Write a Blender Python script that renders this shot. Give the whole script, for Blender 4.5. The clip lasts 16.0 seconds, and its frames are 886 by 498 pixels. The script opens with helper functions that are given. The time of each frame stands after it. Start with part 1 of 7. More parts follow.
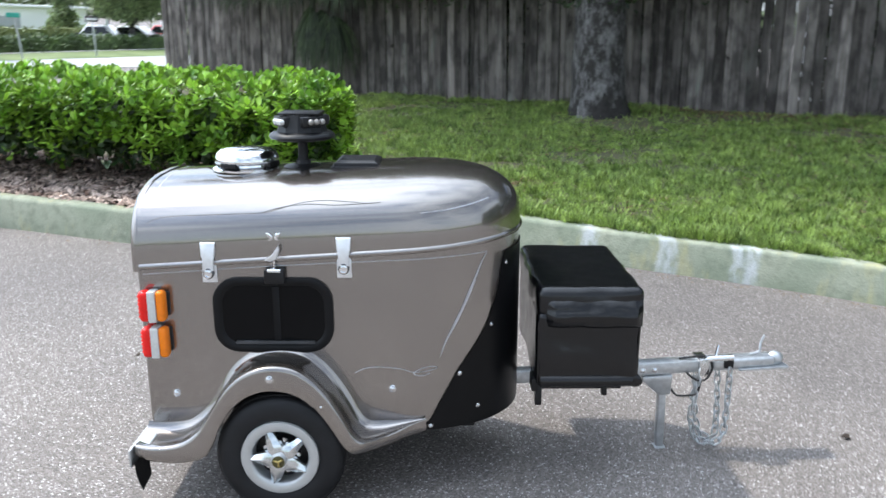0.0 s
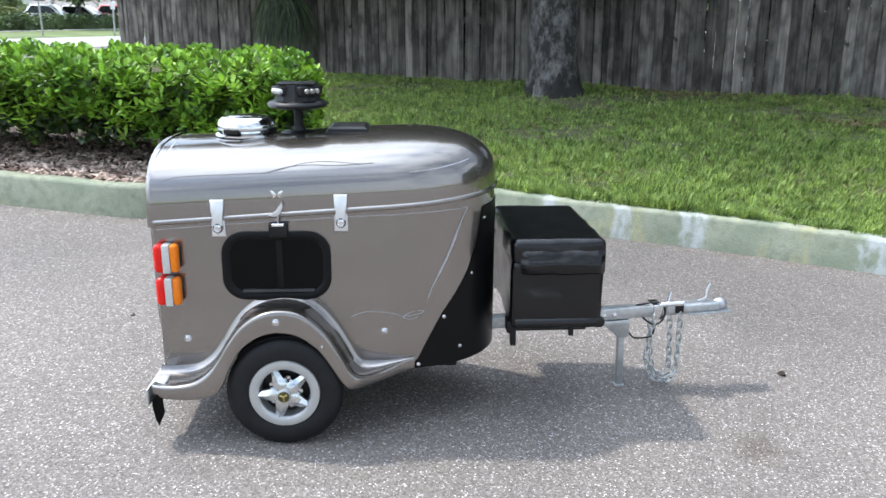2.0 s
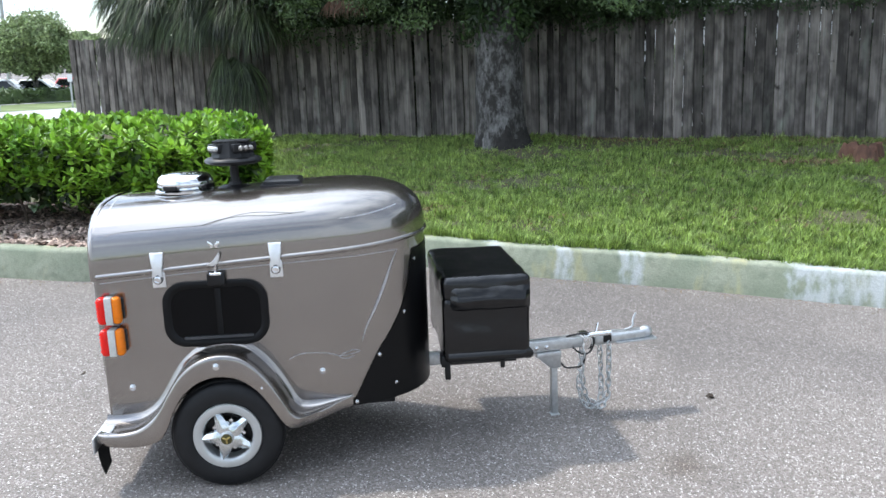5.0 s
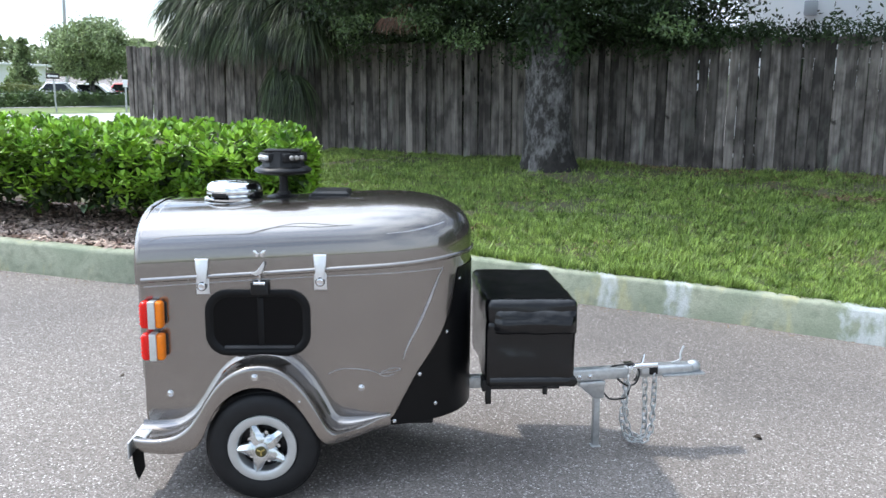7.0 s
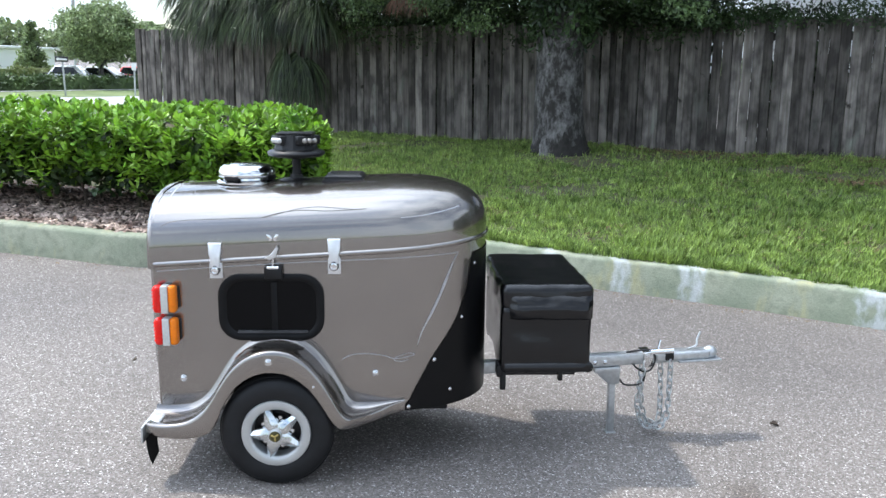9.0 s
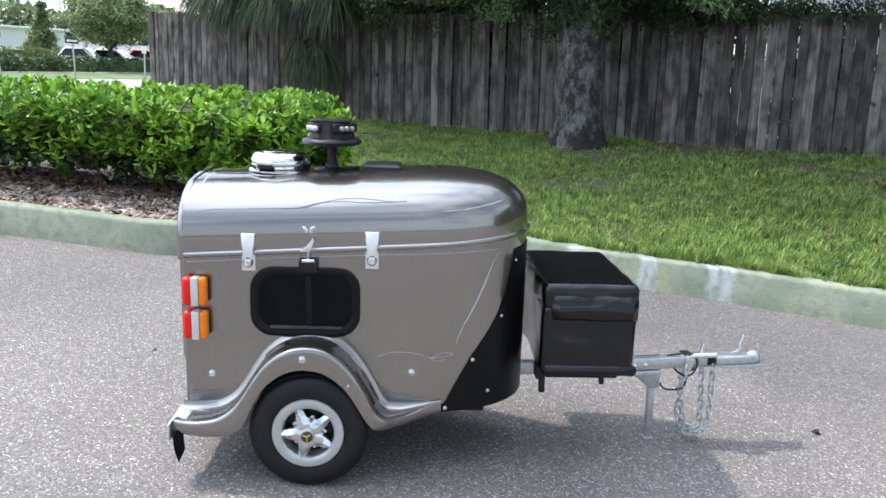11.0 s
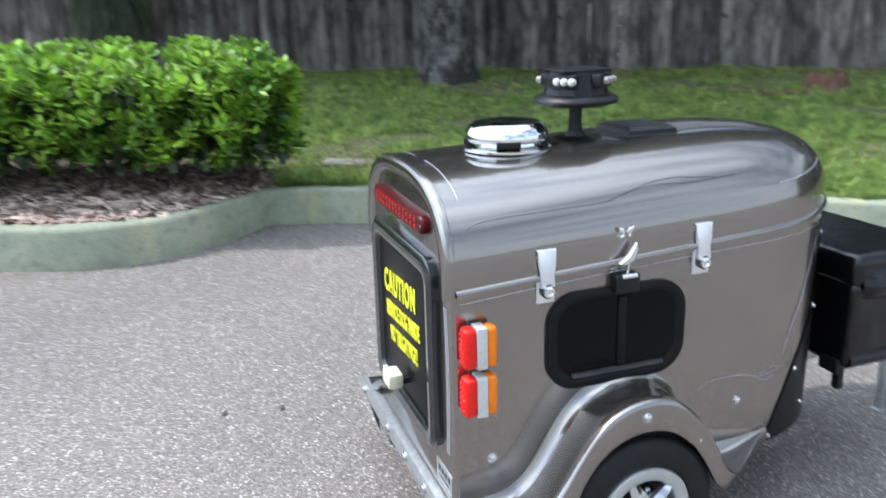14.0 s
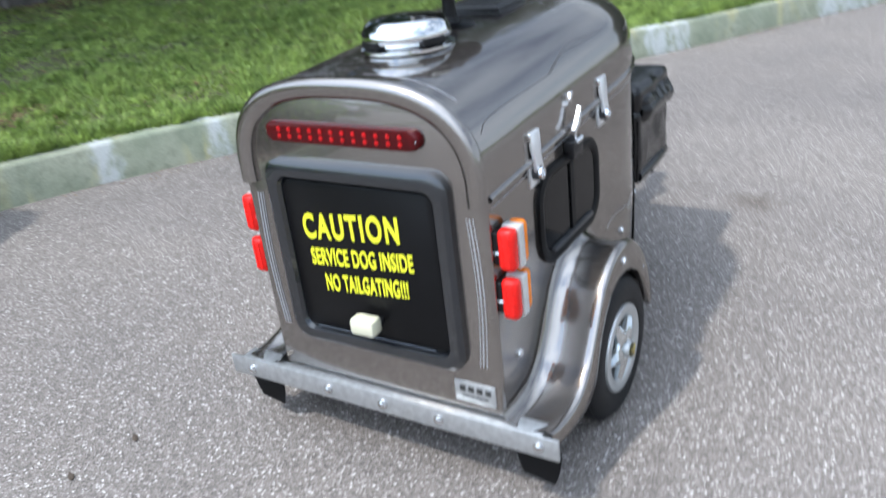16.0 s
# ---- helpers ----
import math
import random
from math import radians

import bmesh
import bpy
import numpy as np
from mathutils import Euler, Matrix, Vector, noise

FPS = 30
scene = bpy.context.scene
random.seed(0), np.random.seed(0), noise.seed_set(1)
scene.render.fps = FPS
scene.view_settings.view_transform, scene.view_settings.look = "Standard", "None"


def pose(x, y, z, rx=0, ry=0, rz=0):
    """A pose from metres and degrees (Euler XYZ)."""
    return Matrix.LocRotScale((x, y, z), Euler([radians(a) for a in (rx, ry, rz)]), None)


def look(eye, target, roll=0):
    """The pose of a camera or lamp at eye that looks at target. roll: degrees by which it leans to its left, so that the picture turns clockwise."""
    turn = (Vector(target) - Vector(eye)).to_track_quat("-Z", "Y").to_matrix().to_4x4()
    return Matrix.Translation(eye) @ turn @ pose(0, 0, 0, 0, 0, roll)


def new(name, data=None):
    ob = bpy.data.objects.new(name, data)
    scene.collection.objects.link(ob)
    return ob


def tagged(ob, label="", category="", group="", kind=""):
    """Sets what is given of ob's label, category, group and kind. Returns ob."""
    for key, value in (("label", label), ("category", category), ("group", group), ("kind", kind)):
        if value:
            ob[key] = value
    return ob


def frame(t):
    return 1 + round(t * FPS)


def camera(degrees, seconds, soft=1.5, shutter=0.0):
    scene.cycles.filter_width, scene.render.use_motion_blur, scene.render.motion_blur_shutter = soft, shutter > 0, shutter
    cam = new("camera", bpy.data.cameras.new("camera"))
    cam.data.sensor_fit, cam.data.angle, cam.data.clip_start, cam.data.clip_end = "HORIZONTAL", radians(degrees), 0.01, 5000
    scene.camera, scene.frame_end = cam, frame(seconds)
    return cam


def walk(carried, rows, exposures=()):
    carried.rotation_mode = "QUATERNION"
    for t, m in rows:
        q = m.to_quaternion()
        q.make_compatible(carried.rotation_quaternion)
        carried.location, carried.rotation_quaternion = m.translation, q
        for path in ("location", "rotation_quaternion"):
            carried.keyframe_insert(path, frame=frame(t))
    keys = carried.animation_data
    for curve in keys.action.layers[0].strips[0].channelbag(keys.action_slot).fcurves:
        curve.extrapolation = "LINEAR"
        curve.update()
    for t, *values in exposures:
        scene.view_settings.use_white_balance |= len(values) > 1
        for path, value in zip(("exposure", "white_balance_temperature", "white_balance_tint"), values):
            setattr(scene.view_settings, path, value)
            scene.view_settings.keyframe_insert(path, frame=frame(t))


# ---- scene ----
cam = camera(57.0, 16.0, shutter=0.6)
PATH = [
    (0, (0.521, -2.562, 1.749), (0.55, -0.637, 1.205), 2.0),
    (0.5, (0.321, -2.713, 1.743), (0.451, -0.789, 1.214), 0.4),
    (1, (0.242, -2.784, 1.744), (0.396, -0.864, 1.205), 2.8),
    (1.5, (0.296, -2.848, 1.737), (0.489, -0.932, 1.195), 3.1),
    (2, (0.385, -2.924, 1.734), (0.531, -1.015, 1.155), 2.4),
    (2.5, (0.454, -3.02, 1.741), (0.543, -1.1, 1.186), 1.7),
    (3, (0.5, -3.1, 1.733), (0.583, -1.175, 1.194), 0.5),
    (3.5, (0.506, -3.13, 1.73), (0.612, -1.207, 1.192), 0.3),
    (4, (0.531, -3.15, 1.735), (0.743, -1.23, 1.217), -1.5),
    (6.3, (0.524, -3.118, 1.712), (0.698, -1.164, 1.32), 2.4),
    (6.5, (0.51, -3.098, 1.712), (0.67, -1.144, 1.316), 2.4),
    (7, (0.498, -3.078, 1.711), (0.627, -1.123, 1.311), 2.6),
    (7.5, (0.492, -3.067, 1.708), (0.598, -1.113, 1.296), 2.1),
    (8, (0.488, -3.053, 1.703), (0.593, -1.101, 1.278), 2.6),
    (8.5, (0.479, -3.043, 1.705), (0.592, -1.093, 1.273), 2.5),
    (11, (0.329, -2.888, 1.684), (0.431, -0.945, 1.221), 3.8),
    (11.3, (0.234, -2.813, 1.712), (0.416, -0.854, 1.353), 4.0),
    (11.5, (0.179, -2.726, 1.66), (0.341, -0.781, 1.221), 2.5),
    (12, (0.028, -2.439, 1.586), (0.191, -0.523, 1.037), -1.2),
    (12.5, (-0.174, -2.228, 1.596), (0.069, -0.336, 0.993), 2.9),
    (13, (-0.566, -2.136, 1.605), (-0.097, -0.299, 0.968), 0.1),
    (13.5, (-0.893, -1.85, 1.576), (-0.432, 0.013, 1.014), -2.6),
    (14, (-1.198, -1.594, 1.58), (-0.532, 0.199, 0.993), 0.8),
    (14.5, (-1.511, -1.467, 1.536), (-0.545, 0.125, 0.805), -1.2),
    (15, (-1.675, -1.183, 1.506), (-0.573, 0.296, 0.733), -6.0),
    (15.5, (-1.905, -0.903, 1.559), (-0.475, 0.311, 0.864), -2.9),
    (16, (-2.084, -0.669, 1.546), (-0.532, 0.302, 0.742), -4.6),
]
walk(cam, [(t, look(eye, target, roll)) for t, eye, target, roll in PATH], exposures=[(0.0, 0.31, 6560, 10), (4.0, 0.31, 6560, 10), (6.5, 0.29, 6500, 10), (11.0, 0.29, 6480, 10), (14.0, 0.28, 6400, 10), (16.0, 0.11, 6380, 10)])

# ---------------------------------------------------------------- light
SUN_WAY = Vector((0.60, -0.26, -1.0)).normalized()      # the way the sunlight travels
elev = math.asin(-SUN_WAY.z)
azim = math.atan2(-SUN_WAY.x, -SUN_WAY.y)                # from +y towards +x
world = bpy.data.worlds.new("sky")
scene.world = world
world.use_nodes = True
wn = world.node_tree.nodes
wn.clear()
w_out = wn.new("ShaderNodeOutputWorld")
w_bg = wn.new("ShaderNodeBackground")
w_sky = wn.new("ShaderNodeTexSky")
w_sky.sky_type, w_sky.sun_disc = "NISHITA", False
w_sky.sun_elevation, w_sky.sun_rotation = elev, azim
w_sky.air_density, w_sky.dust_density, w_sky.ozone_density = 1.0, 0.3, 1.0
w_co = wn.new("ShaderNodeTexCoord")
w_map = wn.new("ShaderNodeMapping")
w_map.inputs["Scale"].default_value = (1.0, 1.0, 2.6)
w_noise = wn.new("ShaderNodeTexNoise")
w_noise.inputs["Scale"].default_value, w_noise.inputs["Detail"].default_value = 2.3, 7.0
w_ramp = wn.new("ShaderNodeValToRGB")
w_ramp.color_ramp.elements[0].position, w_ramp.color_ramp.elements[1].position = 0.33, 0.58
w_mix = wn.new("ShaderNodeMix")
w_mix.data_type = "RGBA"
w_mix.inputs["B"].default_value = (6.0, 6.9, 8.1, 1)
w_bg.inputs["Strength"].default_value = 0.15
wl = world.node_tree.links
wl.new(w_co.outputs["Generated"], w_map.inputs["Vector"])
wl.new(w_map.outputs["Vector"], w_noise.inputs["Vector"])
wl.new(w_noise.outputs["Fac"], w_ramp.inputs["Fac"])
wl.new(w_ramp.outputs["Color"], w_mix.inputs["Factor"])
wl.new(w_sky.outputs["Color"], w_mix.inputs["A"])
# the haze is brighter towards the sun
w_dot = wn.new("ShaderNodeVectorMath")
w_dot.operation = "DOT_PRODUCT"
w_dot.inputs[1].default_value = -SUN_WAY
w_near = wn.new("ShaderNodeMapRange")
w_near.interpolation_type = "SMOOTHSTEP"
for key, val in (("From Min", 0.25), ("From Max", 1.0), ("To Min", 1.0), ("To Max", 3.0)):
    w_near.inputs[key].default_value = val
w_gain = wn.new("ShaderNodeVectorMath")
w_gain.operation = "SCALE"
wl.new(w_co.outputs["Generated"], w_dot.inputs[0])
wl.new(w_dot.outputs["Value"], w_near.inputs["Value"])
wl.new(w_mix.outputs["Result"], w_gain.inputs[0])
wl.new(w_near.outputs["Result"], w_gain.inputs["Scale"])
wl.new(w_gain.outputs["Vector"], w_bg.inputs["Color"])
wl.new(w_bg.outputs["Background"], w_out.inputs["Surface"])
sun = new("sun", bpy.data.lights.new("sun", "SUN"))
sun.data.energy, sun.data.angle, sun.data.color = 3.0, radians(2.2), (1.0, 0.965, 0.91)
sun.matrix_world = look((-6, 3, 12), Vector((-6, 3, 12)) + SUN_WAY)


# ---------------------------------------------------------------- materials
def mat(name, color, rough=0.6, metal=0.0, vary=0.12, scale=8.0, bump=0.0, bump_scale=60.0, coat=0.0,
        color2=None, random=0.0, island=0.0, detail=6.0, spec=0.5, stretch=None, trans=0.0, thin=0.0, lo=0.32, hi=0.68, coat_ior=1.5, coarse=0.5):
    """A node material: a base colour varied at two scales, with fine relief."""
    m = bpy.data.materials.new(name)
    m.use_nodes = True
    nt = m.node_tree
    b = nt.nodes["Principled BSDF"]
    b.inputs["Roughness"].default_value, b.inputs["Metallic"].default_value = rough, metal
    b.inputs["Coat Weight"].default_value = coat
    b.inputs["Coat Roughness"].default_value = 0.04
    b.inputs["Coat IOR"].default_value = coat_ior
    b.inputs["Specular IOR Level"].default_value = spec
    b.inputs["Transmission Weight"].default_value = trans
    co = nt.nodes.new("ShaderNodeTexCoord")
    src = co.outputs["Object"]
    if stretch:
        mp = nt.nodes.new("ShaderNodeMapping")
        mp.inputs["Scale"].default_value = stretch
        nt.links.new(src, mp.inputs["Vector"])
        src = mp.outputs["Vector"]
    n1 = nt.nodes.new("ShaderNodeTexNoise")
    n1.inputs["Scale"].default_value, n1.inputs["Detail"].default_value = scale, detail
    n2 = nt.nodes.new("ShaderNodeTexNoise")
    n2.inputs["Scale"].default_value, n2.inputs["Detail"].default_value = bump_scale, 3.0
    n1.inputs["Roughness"].default_value = coarse
    nt.links.new(src, n1.inputs["Vector"])
    nt.links.new(src, n2.inputs["Vector"])
    dark = tuple(c * (1 - vary) for c in color) if color2 is None else color2
    mix = nt.nodes.new("ShaderNodeMix")
    mix.data_type = "RGBA"
    mix.inputs["A"].default_value, mix.inputs["B"].default_value = (*dark, 1), (*color, 1)
    ramp = nt.nodes.new("ShaderNodeMapRange")
    ramp.inputs["From Min"].default_value, ramp.inputs["From Max"].default_value = lo, hi
    nt.links.new(n1.outputs["Fac"], ramp.inputs["Value"])
    nt.links.new(ramp.outputs["Result"], mix.inputs["Factor"])
    col = mix.outputs["Result"]
    amount = random or island
    if amount:
        if random:
            info = nt.nodes.new("ShaderNodeObjectInfo").outputs["Random"]
        else:
            info = nt.nodes.new("ShaderNodeNewGeometry").outputs["Random Per Island"]
        r2 = nt.nodes.new("ShaderNodeMapRange")
        r2.inputs["To Min"].default_value, r2.inputs["To Max"].default_value = 1 - amount, 1 + amount
        nt.links.new(info, r2.inputs["Value"])
        mul = nt.nodes.new("ShaderNodeVectorMath")
        mul.operation = "SCALE"
        nt.links.new(col, mul.inputs[0])
        nt.links.new(r2.outputs["Result"], mul.inputs["Scale"])
        col = mul.outputs["Vector"]
    nt.links.new(col, b.inputs["Base Color"])
    if bump:
        bp = nt.nodes.new("ShaderNodeBump")
        bp.inputs["Strength"].default_value, bp.inputs["Distance"].default_value = bump, 0.01
        nt.links.new(n2.outputs["Fac"], bp.inputs["Height"])
        nt.links.new(bp.outputs["Normal"], b.inputs["Normal"])
    if thin:                                             # light that shines through a leaf
        tl, ms = nt.nodes.new("ShaderNodeBsdfTranslucent"), nt.nodes.new("ShaderNodeMixShader")
        ms.inputs["Fac"].default_value = thin
        nt.links.new(col, tl.inputs["Color"])
        nt.links.new(b.outputs["BSDF"], ms.inputs[1])
        nt.links.new(tl.outputs["BSDF"], ms.inputs[2])
        nt.links.new(ms.outputs["Shader"], nt.nodes["Material Output"].inputs["Surface"])
    return m


M = {}
M["paint"] = mat("taupe_metallic_paint", (0.234, 0.208, 0.188), 0.27, 0.9, 0.05, 3.0, 0, 900, coat=1.0, coat_ior=2.05)
M["paint"].node_tree.nodes["Principled BSDF"].inputs["Specular Tint"].default_value = (0.22, 0.20, 0.18, 1)   # metal flake darkens at a glancing angle
M["black_gloss"] = mat("black_panel", (0.006, 0.006, 0.0065), 0.34, 0, 0.3, 6, 0.05, 300, spec=0.16)
M["black_plastic"] = mat("black_plastic", (0.007, 0.007, 0.008), 0.42, 0, 0.3, 20, 0.08, 500, spec=0.35)
# dark grey; on the window's bottom rail its lightness stands for a highlight
M["rail_grey"] = mat("dark_grey_plastic", (0.05, 0.052, 0.056), 0.3, 0, 0.3, 20, 0.05, 300)
M["window_black"] = mat("black_window_rubber", (0.004, 0.004, 0.0045), 0.5, 0, 0.3, 20, 0.05, 500, spec=0.22)
M["black_frame"] = mat("black_door_frame", (0.010, 0.012, 0.015), 0.24, 0, 0.2, 10, 0.03, 400, coat=1.0)
M["vinyl"] = mat("black_vinyl", (0.0040, 0.0042, 0.0050), 0.24, 0, 0.3, 14, 0.30, 18, spec=0.48)
M["rubber"] = mat("tyre_rubber", (0.0085, 0.009, 0.0105), 0.58, 0, 0.4, 18, 0.12, 200, spec=0.35)
M["chrome"] = mat("chrome", (0.85, 0.86, 0.87), 0.06, 1.0, 0.03, 4)
M["steel"] = mat("bright_steel", (0.72, 0.73, 0.74), 0.22, 1.0, 0.15, 30, 0.04, 400)
M["alloy"] = mat("silver_wheel_paint", (0.52, 0.535, 0.535), 0.36, 0.6, 0.08, 20, 0.02, 300, coat=0.3)
M["latch"] = mat("bright_latch_plate", (0.86, 0.88, 0.90), 0.33, 0.75, 0.10, 60, 0.03, 300)
M["star"] = mat("polished_spokes", (0.70, 0.74, 0.76), 0.13, 1.0, 0.08, 20, 0.02, 300)
M["galv"] = mat("galvanised_steel", (0.60, 0.62, 0.63), 0.42, 0.85, 0.22, 45, 0.06, 250)
M["gold"] = mat("brass_emblem", (0.62, 0.50, 0.20), 0.3, 1.0, 0.2, 90)
M["olive"] = mat("dark_enamel", (0.08, 0.07, 0.02), 0.3, 0.2, 0.3, 90)
M["red"] = mat("red_lens", (0.80, 0.012, 0.008), 0.22, 0, 0.15, 60, 0.2, 220, spec=0.4)
M["led_red"] = mat("red_led_dot", (0.50, 0.006, 0.008), 0.3, 0, 0.2, 60, spec=0.3)
M["dark_red"] = mat("dark_red_lens", (0.075, 0.0015, 0.003), 0.25, 0, 0.3, 60, 0.1, 220, spec=0.3)
M["amber"] = mat("amber_lens", (0.90, 0.22, 0.006), 0.22, 0, 0.12, 60, 0.15, 220, spec=0.4)
M["clear"] = mat("white_reflector", (0.62, 0.62, 0.60), 0.2, 0.2, 0.15, 80, 0.2, 260, coat=0.4)
M["yellow"] = mat("yellow_lettering", (0.80, 0.80, 0.03), 0.5, 0, 0.05, 30)
M["cream"] = mat("cream_plastic", (0.66, 0.64, 0.48), 0.5, 0, 0.1, 30, 0.05, 200)
M["white_line"] = mat("silver_pinstripe", (0.52, 0.53, 0.56), 0.35, 0.5, 0.08, 30)
M["dark_line"] = mat("dark_pinstripe", (0.10, 0.095, 0.095), 0.3, 0.3, 0.1, 30)
M["tint"] = mat("tinted_glass", (0.0035, 0.0035, 0.004), 0.12, 0, 0.3, 5, spec=0.14)
M["led"] = mat("led_lens", (0.36, 0.34, 0.31), 0.15, 0.3, 0.3, 90, coat=0.3)
M["wire"] = mat("black_cable", (0.012, 0.012, 0.012), 0.5, 0, 0.2, 50)
M["asphalt"] = None
M["concrete"] = None
M["soil"] = mat("lawn_soil", (0.070, 0.085, 0.030), 0.95, 0, 0, 5.0, 0.6, 60, color2=(0.105, 0.080, 0.052), detail=10)
M["grass"] = mat("grass_blade", (0.340, 0.455, 0.122), 0.5, 0, 0, 6.0, color2=(0.125, 0.200, 0.048), lo=0.34, hi=0.66, island=0.65, spec=0.35, thin=0.3, detail=9)
M["mulch"] = mat("bark_mulch", (0.56, 0.44, 0.37), 0.9, 0, 0, 9, 0.5, 90, color2=(0.11, 0.065, 0.048), island=0.75)
M["mulch_bed"] = mat("mulch_soil", (0.085, 0.052, 0.038), 0.95, 0, 0, 14, 0.8, 70, color2=(0.035, 0.021, 0.016), detail=10)
M["litter"] = mat("brown_leaf_litter", (0.24, 0.155, 0.08), 0.9, 0, 0, 20, color2=(0.08, 0.05, 0.03), island=0.4)
M["leaf"] = mat("hedge_leaf", (0.320, 0.530, 0.058), 0.42, 0, 0, 3.4, color2=(0.085, 0.205, 0.026), island=0.6, spec=0.5, thin=0.18)
M["leaf_one"] = mat("hedge_leaf_near", (0.34, 0.53, 0.036), 0.36, 0, 0, 3.0, color2=(0.16, 0.32, 0.026), random=0.4, spec=0.5, thin=0.38)
# darker copy of the hedge leaf: the shade inside the hedge as colour
M["leaf_shaded"] = mat("hedge_leaf_shaded", (0.030, 0.066, 0.012), 0.45, 0, 0, 3.0, color2=(0.012, 0.028, 0.007), island=0.4)
M["stem"] = mat("shrub_stem", (0.075, 0.055, 0.04), 0.85, 0, 0.4, 30, 0.4, 80)
M["board"] = None
M["bark"] = mat("oak_bark", (0.25, 0.24, 0.235), 0.95, 0, 0, 6.5, 1.0, 70, color2=(0.030, 0.027, 0.024), detail=15, stretch=(1, 1, 0.55), lo=0.46, hi=0.66, coarse=0.78)
M["root"] = mat("dark_root", (0.042, 0.038, 0.034), 0.95, 0, 0, 9, 1.0, 40, color2=(0.012, 0.011, 0.010), detail=12, coarse=0.7)
M["oak_leaf"] = mat("oak_leaf", (0.052, 0.095, 0.029), 0.5, 0, 0, 1.6, color2=(0.014, 0.030, 0.011), island=0.6, thin=0.2)
# paler copy of the oak leaf for young clumps, sunlight put into the colour
M["oak_sunlit"] = mat("sunlit_oak_leaf", (0.15, 0.23, 0.085), 0.45, 0, 0, 2.0, color2=(0.06, 0.10, 0.035), island=0.5, thin=0.25)
M["palm"] = mat("palm_frond", (0.068, 0.098, 0.042), 0.5, 0, 0, 3, color2=(0.010, 0.017, 0.008), island=0.75, spec=0.25)
M["palm_dead"] = mat("dry_palm_frond", (0.15, 0.085, 0.055), 0.8, 0, 0.3, 5, island=0.3)
M["verge"] = mat("verge_grass", (0.17, 0.215, 0.075), 0.9, 0, 0, 0.8, 0.4, 20, color2=(0.10, 0.135, 0.045), detail=9)
M["far_hedge"] = mat("far_hedge_leaf", (0.11, 0.17, 0.05), 0.6, 0, 0, 1.5, color2=(0.045, 0.075, 0.025), island=0.4)
M["white_wall"] = mat("white_render_wall", (0.88, 0.90, 0.92), 0.8, 0, 0.06, 0.6, 0.05, 30)
M["siding"] = mat("grey_siding", (0.42, 0.45, 0.48), 0.6, 0, 0.1, 2.0)
M["roof_tile"] = mat("pale_roof", (0.5, 0.5, 0.49), 0.8, 0, 0.15, 3)
M["sign_white"] = mat("sign_white", (0.78, 0.80, 0.80), 0.45, 0, 0.05, 8)
M["sign_black"] = mat("sign_black", (0.03, 0.03, 0.03), 0.5)
M["post"] = mat("galvanised_post", (0.50, 0.52, 0.52), 0.5, 0.6, 0.15, 20)
M["car_white"] = mat("white_car_paint", (0.78, 0.79, 0.8), 0.25, 0, 0.03, 2, coat=0.8)
M["car_red"] = mat("red_car_paint", (0.55, 0.05, 0.04), 0.3, 0, 0.05, 2, coat=0.8)
M["glass"] = mat("car_window", (0.02, 0.025, 0.03), 0.05, 0, 0.1, 2, spec=0.8)
M["road"] = mat("far_road", (0.42, 0.42, 0.41), 0.9, 0, 0.1, 0.5, 0.2, 40)
M["slab"] = mat("grey_flat_stone", (0.26, 0.25, 0.23), 0.9, 0, 0, 9, 0.5, 60, color2=(0.13, 0.12, 0.105), detail=10)
M["dead_leaf"] = mat("dry_leaf", (0.42, 0.26, 0.11), 0.7, 0, 0.3, 40)
M["wood_rot"] = mat("rotten_stump", (0.20, 0.10, 0.065), 0.95, 0, 0, 12, 0.8, 40, color2=(0.06, 0.03, 0.022), stretch=(1, 1, 0.3))


STAIN = (1.97, 0.01)


